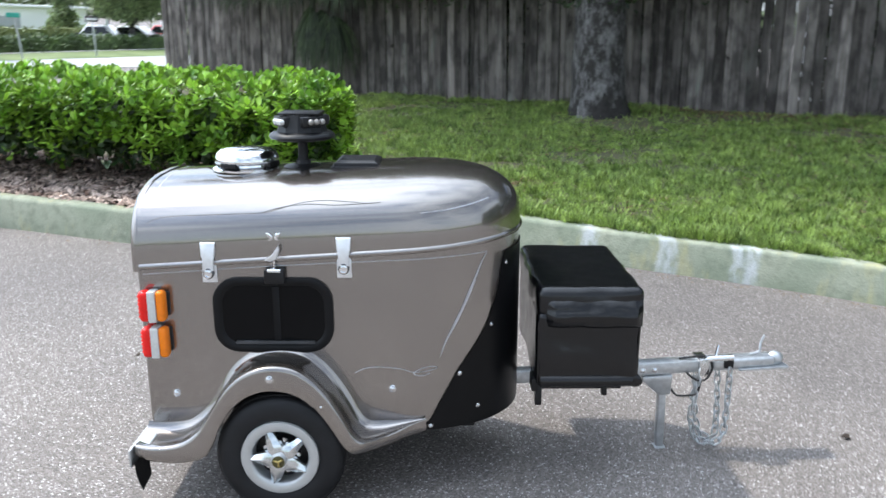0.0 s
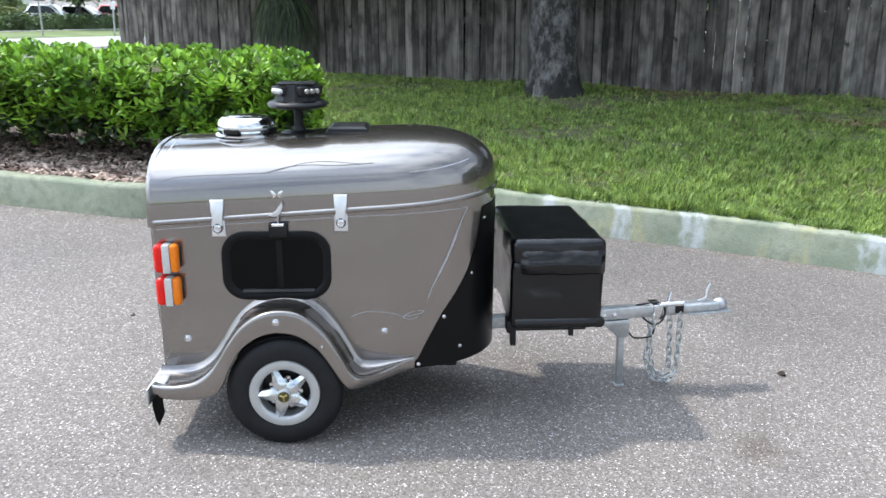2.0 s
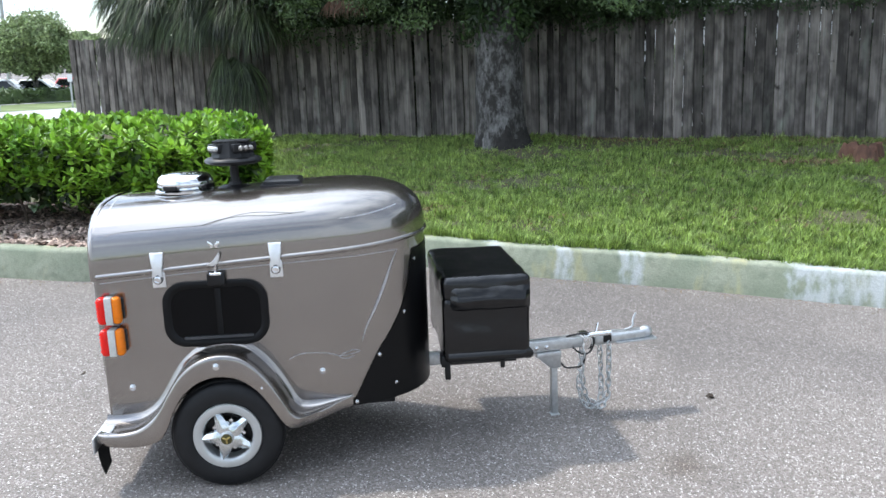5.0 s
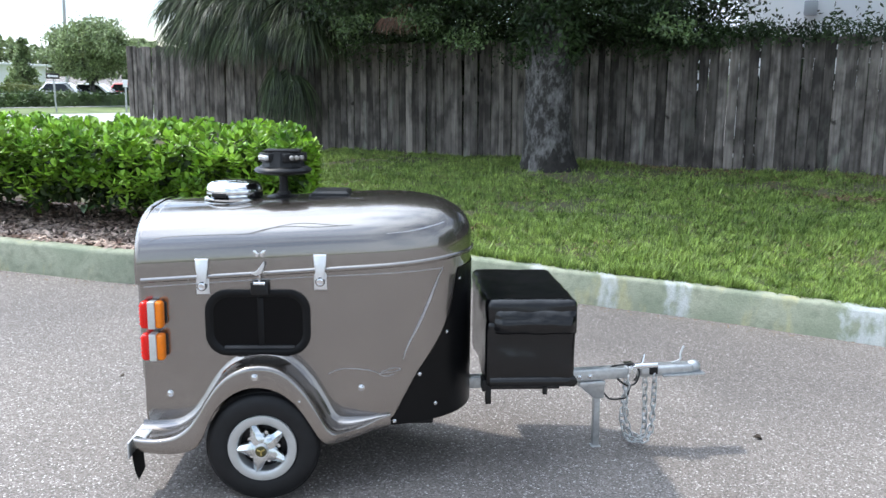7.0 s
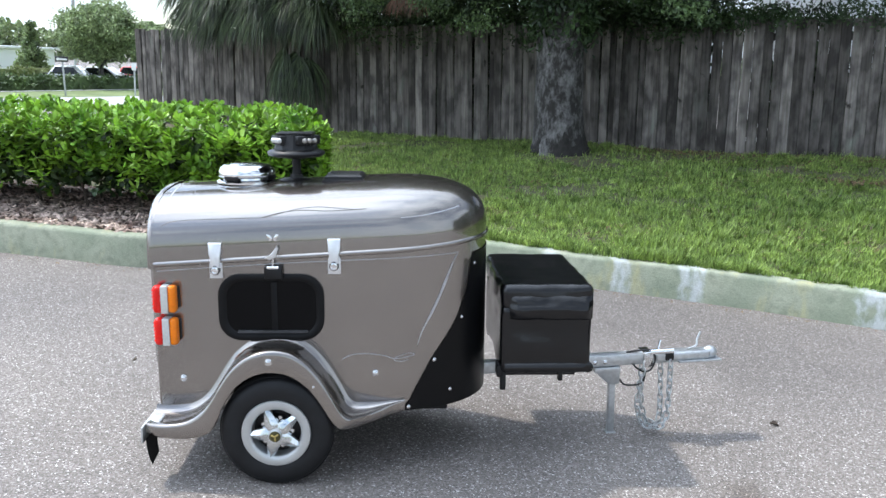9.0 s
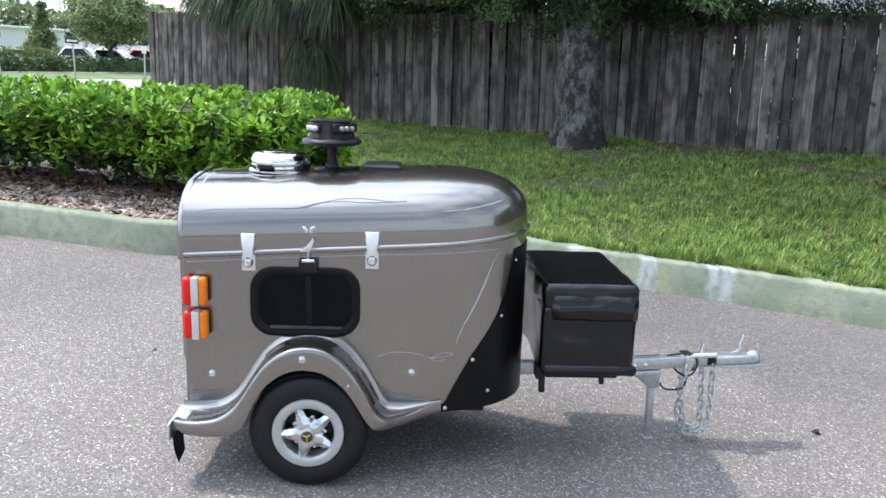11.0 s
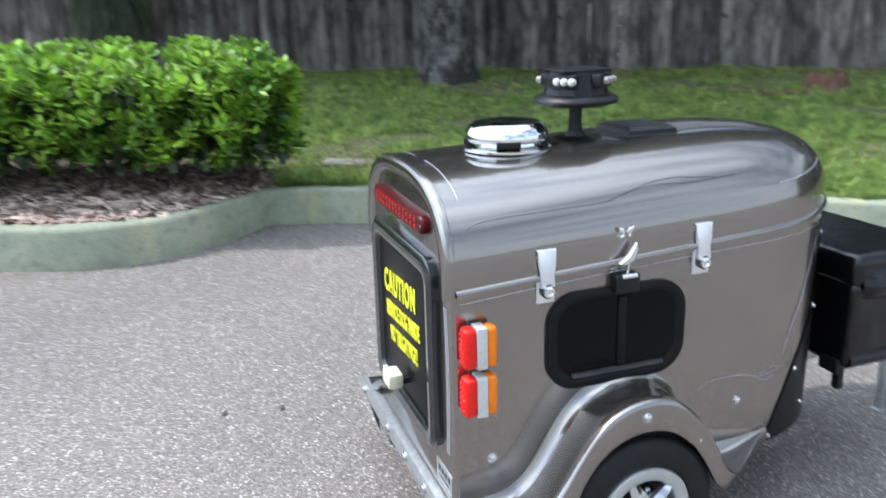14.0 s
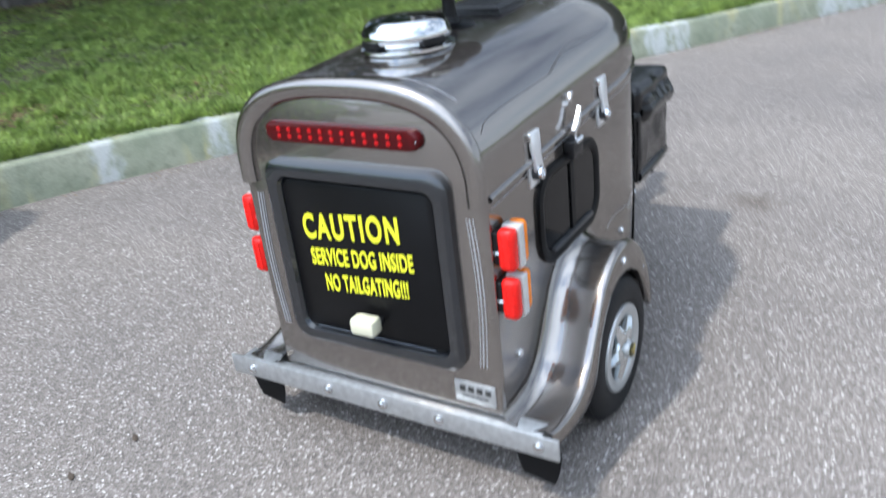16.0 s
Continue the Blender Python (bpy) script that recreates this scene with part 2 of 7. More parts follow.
def asphalt():
    m = bpy.data.materials.new("asphalt")
    m.use_nodes = True
    nt = m.node_tree
    b = nt.nodes["Principled BSDF"]
    b.inputs["Roughness"].default_value, b.inputs["Specular IOR Level"].default_value = 0.85, 0.35
    co = nt.nodes.new("ShaderNodeTexCoord").outputs["Object"]

    def noise_at(scale, detail=4.0):
        n = nt.nodes.new("ShaderNodeTexNoise")
        n.inputs["Scale"].default_value, n.inputs["Detail"].default_value = scale, detail
        nt.links.new(co, n.inputs["Vector"])
        return n.outputs["Fac"]

    def ramp(src, stops):
        r = nt.nodes.new("ShaderNodeValToRGB")
        e = r.color_ramp.elements
        while len(e) < len(stops):
            e.new(0.5)
        for k, (p, c) in enumerate(stops):
            e[k].position, e[k].color = p, (*c, 1)
        nt.links.new(src, r.inputs["Fac"])
        return r.outputs["Color"]

    def mixed(kind, fac, a, bb):
        x = nt.nodes.new("ShaderNodeMix")
        x.data_type, x.blend_type = "RGBA", kind
        x.inputs["Factor"].default_value = fac
        nt.links.new(a, x.inputs["A"])
        nt.links.new(bb, x.inputs["B"])
        return x.outputs["Result"]

    vor = nt.nodes.new("ShaderNodeTexVoronoi")
    vor.inputs["Scale"].default_value = 150.0
    nt.links.new(co, vor.inputs["Vector"])
    stones = nt.nodes.new("ShaderNodeSeparateColor")
    nt.links.new(vor.outputs["Color"], stones.inputs["Color"])
    base = ramp(stones.outputs["Red"], [(0.0, (0.112, 0.101, 0.093)), (0.45, (0.190, 0.172, 0.158)), (0.85, (0.248, 0.226, 0.209)), (0.955, (0.39, 0.37, 0.35)), (0.99, (0.60, 0.58, 0.555))])
    fine = ramp(noise_at(260, 2), [(0.35, (0.82, 0.81, 0.80)), (0.65, (1.18, 1.15, 1.13))])
    wide = ramp(noise_at(0.55, 6), [(0.35, (0.86, 0.86, 0.87)), (0.65, (1.08, 1.07, 1.06))])
    col = mixed("MULTIPLY", 1.0, mixed("MULTIPLY", 1.0, base, fine), wide)
    # an old oil stain
    gap = nt.nodes.new("ShaderNodeVectorMath")
    gap.operation = "DISTANCE"
    gap.inputs[1].default_value = (STAIN[0], STAIN[1], 0)
    nt.links.new(co, gap.inputs[0])
    edge = nt.nodes.new("ShaderNodeMath")
    edge.operation = "MULTIPLY_ADD"
    edge.inputs[1].default_value = 0.22
    nt.links.new(noise_at(9, 6), edge.inputs[0])
    nt.links.new(gap.outputs["Value"], edge.inputs[2])
    col = mixed("MULTIPLY", 1.0, col, ramp(edge.outputs["Value"], [(0.12, (0.66, 0.62, 0.58)), (0.27, (1.0, 1.0, 1.0))]))
    # a darker patch in the corner by the kerb
    dark_patch = nt.nodes.new("ShaderNodeVectorMath")
    dark_patch.operation = "DISTANCE"
    dark_patch.inputs[1].default_value = (2.6, 2.2, 0)
    nt.links.new(co, dark_patch.inputs[0])
    # distance plus noise, for the patch's ragged edge
    worn = nt.nodes.new("ShaderNodeMath")
    worn.operation = "MULTIPLY_ADD"
    worn.inputs[1].default_value = 1.4
    nt.links.new(noise_at(1.1, 7), worn.inputs[0])
    nt.links.new(dark_patch.outputs["Value"], worn.inputs[2])
    kerbside = nt.nodes.new("ShaderNodeMapRange")
    kerbside.inputs["From Min"].default_value, kerbside.inputs["From Max"].default_value = 1.2, 2.7
    nt.links.new(worn.outputs["Value"], kerbside.inputs["Value"])
    col = mixed("MULTIPLY", 1.0, col, ramp(kerbside.outputs["Result"], [(0.0, (0.80, 0.80, 0.80)), (1.0, (1.0, 1.0, 1.0))]))
    nt.links.new(col, b.inputs["Base Color"])
    bp = nt.nodes.new("ShaderNodeBump")
    bp.inputs["Strength"].default_value, bp.inputs["Distance"].default_value = 0.5, 0.006
    nt.links.new(vor.outputs["Distance"], bp.inputs["Height"])
    nt.links.new(bp.outputs["Normal"], b.inputs["Normal"])
    return m


M["asphalt"] = asphalt()


def kerb_paint():
    """Faded green paint on concrete, with dark weathering and streaks of white paint at the joints."""
    m = bpy.data.materials.new("kerb_paint")
    m.use_nodes = True
    nt = m.node_tree
    b = nt.nodes["Principled BSDF"]
    b.inputs["Roughness"].default_value = 0.85
    co = nt.nodes.new("ShaderNodeTexCoord").outputs["Object"]
    sep = nt.nodes.new("ShaderNodeSeparateXYZ")
    nt.links.new(co, sep.inputs["Vector"])

    def noisy(scale, detail, stretch=(1, 1, 1)):
        mp = nt.nodes.new("ShaderNodeMapping")
        mp.inputs["Scale"].default_value = stretch
        n = nt.nodes.new("ShaderNodeTexNoise")
        n.inputs["Scale"].default_value, n.inputs["Detail"].default_value = scale, detail
        nt.links.new(co, mp.inputs["Vector"])
        nt.links.new(mp.outputs["Vector"], n.inputs["Vector"])
        return n.outputs["Fac"]

    def step(src, lo, hi):
        r = nt.nodes.new("ShaderNodeMapRange")
        r.inputs["From Min"].default_value, r.inputs["From Max"].default_value = lo, hi
        nt.links.new(src, r.inputs["Value"])
        return r.outputs["Result"]

    def calc(op, a, bb):
        n = nt.nodes.new("ShaderNodeMath")
        n.operation = op
        for k, v in enumerate((a, bb)):
            if isinstance(v, (int, float)):
                n.inputs[k].default_value = v
            else:
                nt.links.new(v, n.inputs[k])
        return n.outputs["Value"]

    def blend(fac, a, bb):
        x = nt.nodes.new("ShaderNodeMix")
        x.data_type = "RGBA"
        nt.links.new(fac, x.inputs["Factor"])
        for key, v in (("A", a), ("B", bb)):
            if isinstance(v, tuple):
                x.inputs[key].default_value = (*v, 1)
            else:
                nt.links.new(v, x.inputs[key])
        return x.outputs["Result"]

    col = blend(step(noisy(3.5, 8), 0.35, 0.65), (0.26, 0.295, 0.21), (0.36, 0.375, 0.28))
    col = blend(calc("MULTIPLY", step(noisy(16, 8), 0.48, 0.70), 0.7), col, (0.20, 0.23, 0.165))
    col = blend(calc("MULTIPLY", step(noisy(7, 10, (1, 1, 0.35)), 0.56, 0.74), 0.55), col, (0.50, 0.44, 0.20))
    wob = calc("MULTIPLY", calc("SUBTRACT", noisy(9, 6), 0.5), 0.16)
    sx = calc("ADD", sep.outputs["X"], wob)
    white = None
    for c, w in ((1.06, 0.06), (1.72, 0.05), (2.245, 0.055), (2.745, 0.07), (4.42, 0.62), (5.6, 0.22), (8.2, 0.5), (-4.2, 0.05)):
        d = calc("ABSOLUTE", calc("SUBTRACT", sx, c), 0.0)
        s = step(d, w + 0.03, w - 0.01)
        white = s if white is None else calc("MAXIMUM", white, s)
    white = calc("MULTIPLY", white, step(noisy(14, 9, (1, 1, 0.5)), 0.34, 0.56))
    col = blend(calc("MULTIPLY", white, 0.75), col, (0.56, 0.59, 0.60))
    grit = blend(step(noisy(150, 3), 0.3, 0.7), (0.80, 0.80, 0.80), (1.1, 1.1, 1.1))
    mul = nt.nodes.new("ShaderNodeMix")
    mul.data_type, mul.blend_type = "RGBA", "MULTIPLY"
    mul.inputs["Factor"].default_value = 1.0
    nt.links.new(col, mul.inputs["A"])
    nt.links.new(grit, mul.inputs["B"])
    nt.links.new(mul.outputs["Result"], b.inputs["Base Color"])
    bp = nt.nodes.new("ShaderNodeBump")
    bp.inputs["Strength"].default_value, bp.inputs["Distance"].default_value = 0.5, 0.008
    nt.links.new(noisy(60, 6), bp.inputs["Height"])
    nt.links.new(bp.outputs["Normal"], b.inputs["Normal"])
    return m


M["concrete"] = kerb_paint()


def old_boards():
    """Weathered boards: long grain that differs from board to board, with dark blotches and paler scuffs across them."""
    m = bpy.data.materials.new("weathered_fence_board")
    m.use_nodes = True
    nt = m.node_tree
    b = nt.nodes["Principled BSDF"]
    b.inputs["Roughness"].default_value, b.inputs["Specular IOR Level"].default_value = 0.92, 0.2
    co = nt.nodes.new("ShaderNodeTexCoord").outputs["Object"]
    info = nt.nodes.new("ShaderNodeObjectInfo")
    place = nt.nodes.new("ShaderNodeNewGeometry").outputs["Position"]
    shift = nt.nodes.new("ShaderNodeVectorMath")
    shift.operation = "MULTIPLY_ADD"
    nt.links.new(info.outputs["Random"], shift.inputs[0])
    shift.inputs[1].default_value = (37, 21, 53)
    nt.links.new(co, shift.inputs[2])

    def layer(src, scale, detail, stretch, lo, hi):
        mp = nt.nodes.new("ShaderNodeMapping")
        mp.inputs["Scale"].default_value = stretch
        n = nt.nodes.new("ShaderNodeTexNoise")
        n.inputs["Scale"].default_value, n.inputs["Detail"].default_value = scale, detail
        r = nt.nodes.new("ShaderNodeMapRange")
        r.inputs["From Min"].default_value, r.inputs["From Max"].default_value = lo, hi
        nt.links.new(src, mp.inputs["Vector"])
        nt.links.new(mp.outputs["Vector"], n.inputs["Vector"])
        nt.links.new(n.outputs["Fac"], r.inputs["Value"])
        return r.outputs["Result"]

    def blend(kind, fac, a, bb):
        x = nt.nodes.new("ShaderNodeMix")
        x.data_type, x.blend_type = "RGBA", kind
        for key, v in (("Factor", fac), ("A", a), ("B", bb)):
            if isinstance(v, tuple):
                x.inputs[key].default_value = (*v, 1)
            elif isinstance(v, float):
                x.inputs[key].default_value = v
            else:
                nt.links.new(v, x.inputs[key])
        return x.outputs["Result"]

    grain = layer(shift.outputs["Vector"], 2.0, 6, (16, 16, 0.7), 0.30, 0.72)
    col = blend("MIX", grain, (0.102, 0.092, 0.084), (0.205, 0.190, 0.178))
    blot = layer(shift.outputs["Vector"], 3.4, 9, (1.6, 1.6, 0.9), 0.40, 0.62)
    col = blend("MULTIPLY", 0.85, col, blend("MIX", blot, (0.36, 0.35, 0.34), (1.20, 1.17, 1.13)))
    low = layer(place, 6.0, 8, (1, 1, 0.3), 0.60, 0.74)
    col = blend("MIX", low, col, (0.17, 0.175, 0.150))
    knot = layer(shift.outputs["Vector"], 6.0, 3, (1, 1, 0.7), 0.70, 0.76)
    col = blend("MIX", knot, col, (0.030, 0.026, 0.022))
    one = nt.nodes.new("ShaderNodeMapRange")
    one.inputs["To Min"].default_value, one.inputs["To Max"].default_value = 0.58, 1.45
    nt.links.new(info.outputs["Random"], one.inputs["Value"])
    mul = nt.nodes.new("ShaderNodeVectorMath")
    mul.operation = "SCALE"
    nt.links.new(col, mul.inputs[0])
    nt.links.new(one.outputs["Result"], mul.inputs["Scale"])
    nt.links.new(mul.outputs["Vector"], b.inputs["Base Color"])
    bp = nt.nodes.new("ShaderNodeBump")
    bp.inputs["Strength"].default_value, bp.inputs["Distance"].default_value = 0.6, 0.01
    nt.links.new(grain, bp.inputs["Height"])
    nt.links.new(bp.outputs["Normal"], b.inputs["Normal"])
    return m


M["board"] = old_boards()


# ---------------------------------------------------------------- mesh helpers
def mesh_ob(name, verts, faces, material, smooth=False):
    me = bpy.data.meshes.new(name)
    me.from_pydata([tuple(v) for v in verts], [], faces)
    me.materials.append(material)
    if smooth:
        me.polygons.foreach_set("use_smooth", [True] * len(me.polygons))
    me.update()
    return new(name, me)


def part(name, bm, material, parent, label="", smooth=True, angle=40):
    """Links a bmesh as one mesh object under a thing or a part."""
    bmesh.ops.recalc_face_normals(bm, faces=bm.faces[:])
    me = bpy.data.meshes.new(name)
    if smooth:
        for f in bm.faces:
            f.smooth = True
        lim = radians(angle)
        for e in bm.edges:
            if len(e.link_faces) == 2 and e.calc_face_angle(0) > lim:
                e.smooth = False
    bm.to_mesh(me)
    bm.free()
    me.materials.append(material)
    ob = new(name, me)
    if parent:
        ob.parent = parent
    return tagged(ob, label)


def thing(name, label, category, group="", kind="", at=(0, 0, 0)):
    ob = new(name)
    ob.empty_display_size = 0.1
    ob.location = at
    return tagged(ob, label, category, group, kind)


def box(x0, x1, y0, y1, z0, z1, r=0.0, seg=2):
    bm = bmesh.new()
    bmesh.ops.create_cube(bm, size=1.0)
    for v in bm.verts:
        v.co = Vector(((x0 + x1) / 2 + v.co.x * (x1 - x0), (y0 + y1) / 2 + v.co.y * (y1 - y0), (z0 + z1) / 2 + v.co.z * (z1 - z0)))
    if r:
        bmesh.ops.bevel(bm, geom=bm.edges[:], offset=r, segments=seg, profile=0.5, affect="EDGES")
    return bm


def cyl(p, q, r0, r1=None, seg=16, r=0.0):
    """A round bar from p to q."""
    p, q = Vector(p), Vector(q)
    bm = bmesh.new()
    d = q - p
    bmesh.ops.create_cone(bm, cap_ends=True, segments=seg, radius1=r0, radius2=r0 if r1 is None else r1, depth=d.length)
    m = Matrix.Translation((p + q) / 2) @ d.to_track_quat("Z", "Y").to_matrix().to_4x4()
    bm.transform(m)
    if r:
        caps = [e for e in bm.edges if any(len(f.verts) > 4 for f in e.link_faces)]
        bmesh.ops.bevel(bm, geom=caps, offset=r, segments=2, profile=0.5, affect="EDGES")
    return bm


def lathe(profile, axis_at, axis="y", seg=48, close=False, caps=True):
    """Turns a profile of (radius, along) round an axis through axis_at."""
    bm = bmesh.new()
    rings = []
    for rad, along in profile:
        ring = []
        for k in range(seg):
            a = 2 * math.pi * k / seg
            u, v = rad * math.cos(a), rad * math.sin(a)
            off = {"y": (u, along, v), "z": (u, v, along), "x": (along, u, v)}[axis]
            ring.append(bm.verts.new(Vector(axis_at) + Vector(off)))
        rings.append(ring)
    pairs = list(zip(rings, rings[1:])) + ([(rings[-1], rings[0])] if close else [])
    for a, b in pairs:
        for k in range(seg):
            bm.faces.new((a[k], a[(k + 1) % seg], b[(k + 1) % seg], b[k]))
    if not close and caps:
        for ring in (rings[0], rings[-1]):
            if (ring[0].co - ring[seg // 2].co).length > 1e-6:
                bm.faces.new(ring)
    bmesh.ops.remove_doubles(bm, verts=bm.verts[:], dist=1e-6)
    return bm


def grid(rows, close_u=False, close_v=False):
    """A skin over rows of points."""
    bm = bmesh.new()
    vs = [[bm.verts.new(p) for p in row] for row in rows]
    nr, nc = len(vs), len(vs[0])
    for i in range(nr if close_v else nr - 1):
        for j in range(nc if close_u else nc - 1):
            bm.faces.new((vs[i][j], vs[i][(j + 1) % nc], vs[(i + 1) % nr][(j + 1) % nc], vs[(i + 1) % nr][j]))
    return bm


def tube(points, radius, seg=8, closed=False, flat=1.0):
    """A round bar along a line of points."""
    pts = [Vector(p) for p in points]
    n = len(pts)
    rows = []
    up = Vector((0.13, 0.21, 0.97))
    for k, p in enumerate(pts):
        a, b = pts[(k - 1) % n] if closed or k else pts[0], pts[(k + 1) % n] if closed or k < n - 1 else pts[-1]
        d = (b - a).normalized()
        s = d.cross(up).normalized()
        w = s.cross(d)
        rad = radius[k] if isinstance(radius, (list, tuple)) else radius
        rows.append([p + s * rad * math.cos(2 * math.pi * j / seg) + w * rad * flat * math.sin(2 * math.pi * j / seg) for j in range(seg)])
    bm = grid(rows, close_u=True, close_v=closed)
    if not closed:
        bm.verts.ensure_lookup_table()
        bm.faces.new(bm.verts[:seg])
        bm.faces.new(bm.verts[-seg:])
    return bm


def spline(pts, n=6, closed=False):
    """Points along a smooth curve through pts."""
    P = [Vector(p) for p in pts]
    out = []
    m = len(P)
    for k in range(m if closed else m - 1):
        p0, p1, p2, p3 = (P[(k + j) % m] if closed else P[min(max(k + j, 0), m - 1)] for j in (-1, 0, 1, 2))
        for i in range(n):
            t = i / n
            out.append(0.5 * (2 * p1 + (p2 - p0) * t + (2 * p0 - 5 * p1 + 4 * p2 - p3) * t * t + (3 * p1 - p0 - 3 * p2 + p3) * t ** 3))
    if not closed:
        out.append(P[-1])
    return out


def interp(x, table):
    xs, ys = zip(*table)
    return float(np.interp(x, xs, ys))


def join(*bms):
    out = bmesh.new()
    for b in bms:
        me = bpy.data.meshes.new("tmp")
        b.to_mesh(me)
        b.free()
        out.from_mesh(me)
        bpy.data.meshes.remove(me)
    return out


def stuff_tris(name, verts, faces, material, label, category, smooth=False):
    """A large joined mesh from arrays."""
    verts, faces = np.asarray(verts, np.float32), np.asarray(faces, np.int32)
    me = bpy.data.meshes.new(name)
    k = faces.shape[1]
    me.vertices.add(len(verts))
    me.vertices.foreach_set("co", verts.ravel())
    me.loops.add(faces.size)
    me.loops.foreach_set("vertex_index", faces.ravel())
    me.polygons.add(len(faces))
    me.polygons.foreach_set("loop_start", np.arange(0, faces.size, k, dtype=np.int32))
    me.polygons.foreach_set("loop_total", np.full(len(faces), k, np.int32))
    me.update(calc_edges=True)
    me.validate()
    me.materials.append(material)
    return tagged(new(name, me), label, category, kind="stuff")


# ---------------------------------------------------------------- ground, kerb, lawn
KERB = [(-30, 8.6), (-16, 6.2), (-9.96, 5.2), (-4.94, 4.30), (-2.72, 3.79), (-2.21, 3.63), (-1.75, 3.48), (-1.43, 3.43), (-1.10, 3.53), (-0.74, 3.78), (-0.395, 4.165),
        (-0.10, 4.10), (0.25, 4.02), (0.66, 3.90), (1.00, 3.75), (1.33, 3.62), (1.65, 3.45), (2.06, 3.22), (2.37, 3.11), (2.72, 2.96), (3.14, 2.78), (3.80, 2.42), (4.60, 2.02), (5.12, 1.76), (5.95, 1.28), (7.3, 0.66), (9.0, -0.2), (14.0, -2.8), (30, -11)]
KH, KW = 0.255, 0.16


OAK = (2.82, 9.20)


def kerb_y(x):
    return interp(x, KERB)


def fence_y(x):
    return 12.233 - 0.5648 * x


def fence_foot(x):
    """The lawn's height along the fence: it rises away from the street."""
    return 0.39 + 0.0383 * x


def lawn_z(x, y):
    k = kerb_y(x) + KW
    d = max(0.0, y - k)
    u = min(d / max(fence_y(x) - k, 1.0), 1.15)
    mound = 0.07 * math.exp(-((x - OAK[0]) ** 2 + (y - OAK[1]) ** 2) / 0.8)
    return 0.225 + u * (fence_foot(x) - 0.225) + 0.012 * math.sin(2.1 * x + 0.7 * y) * min(1, d) + mound


ground = mesh_ob("ground", [(-400, -400, 0), (400, -400, 0), (400, 400, 0), (-400, 400, 0)], [(0, 1, 2, 3)], M["asphalt"])
tagged(ground, "worn grey-brown asphalt with pale aggregate chips", "asphalt", kind="structure")


def kerb_line():
    pts = []
    for a, b in zip(KERB, KERB[1:]):
        n = max(1, int(math.hypot(b[0] - a[0], b[1] - a[1]) / 0.12)) if -7 < a[0] < 9 else 6
        pts += [Vector((a[0] + (b[0] - a[0]) * k / n, a[1] + (b[1] - a[1]) * k / n, 0)) for k in range(n)]
    pts.append(Vector((*KERB[-1], 0)))
    out = [p.copy() for p in pts]
    for k in range(2, len(pts) - 2):                     # ease the bends, but keep the re-entrant corner
        if (pts[k] - Vector((-0.395, 4.165, 0))).length > 0.25:
            out[k] = (pts[k - 2] + pts[k - 1] + pts[k] + pts[k + 1] + pts[k + 2]) / 5
    return out


LINE = kerb_line()


def build_kerb():
    rows = []
    for k, p in enumerate(LINE):
        d = (LINE[min(k + 1, len(LINE) - 1)] - LINE[max(k - 1, 0)]).normalized()
        n = Vector((-d.y, d.x, 0))
        w = 0.004 * noise.noise(p * 3.1)
        prof = [(0, -0.05), (0.004, 0.0), (0.022, KH - 0.03), (0.030, KH - 0.010), (0.045, KH), (KW - 0.02, KH + 0.002), (KW, KH - 0.012), (KW + 0.004, 0.1)]
        rows.append([p + n * (a + w) + Vector((0, 0, b + w * 0.6)) for a, b in prof])
    return part("kerb", grid(rows), M["concrete"], None)


kerb = tagged(build_kerb(), "concrete kerb with faded pale green paint", "kerb", kind="structure")


def build_lawn():
    xs = [-7, -6.5] + [-6 + 0.25 * k for k in range(77)] + [14, 15, 16, 17]
    rows = []
    for x in xs:
        y0 = kerb_y(x) + 0.12
        rows.append([(x, y, lawn_z(x, y)) for y in [y0 + (fence_y(x) + 1.5 - y0) * (t / 26) ** 1.2 for t in range(27)]])
    return part("lawn", grid(rows), M["soil"], None)


lawn = tagged(build_lawn(), "short green lawn rising gently to the fence", "lawn", kind="structure")

# ---------------------------------------------------------------- the trailer
C, W, X0, XF, XR = 0.56, 0.385, 0.40, 0.872, -0.49       # centre line, half width, start and tip of the nose, rear
trailer = thing("pet_trailer", "small taupe metallic teardrop pet trailer with chrome fittings, parked on asphalt", "trailer")


def seam_z(x):
    return 0.890 + 0.0625 * (x - XR)


def top_z(x):
    return 1.168 + 0.058 * (x - XR) / (XF - XR)


def plan(k=1.0, n_side=26, n_nose=18):
    """Points of the body's outline from the near rear corner round the nose to the far rear corner; k shrinks it towards the ridge."""
    pts = [Vector((XR + (X0 - XR) * i / n_side, C - W * k, 0)) for i in range(n_side)]
    for i in range(2 * n_nose + 1):
        a = math.pi / 2 * (i / n_nose - 1)
        c, s = max(math.cos(a), 0.0) ** (2 / 2.15), abs(math.sin(a)) ** (2 / 2.15)
        pts.append(Vector((X0 + (XF - X0) * c * k, C + math.copysign(W * s * k, a), 0)))
    pts += [Vector((XR + (X0 - XR) * i / n_side, C + W * k, 0)) for i in range(n_side - 1, -1, -1)]
    return pts


def with_z(pts, f):
    return [Vector((p.x, p.y, f(p.x) if callable(f) else f)) for p in pts]


def grow(pts, d):
    """The outline moved outwards by d."""
    out = []
    for k, p in enumerate(pts):
        a, b = pts[max(k - 1, 0)], pts[min(k + 1, len(pts) - 1)]
        t = (b - a).normalized()
        out.append(p + Vector((t.y, -t.x, 0)) * d)
    return out


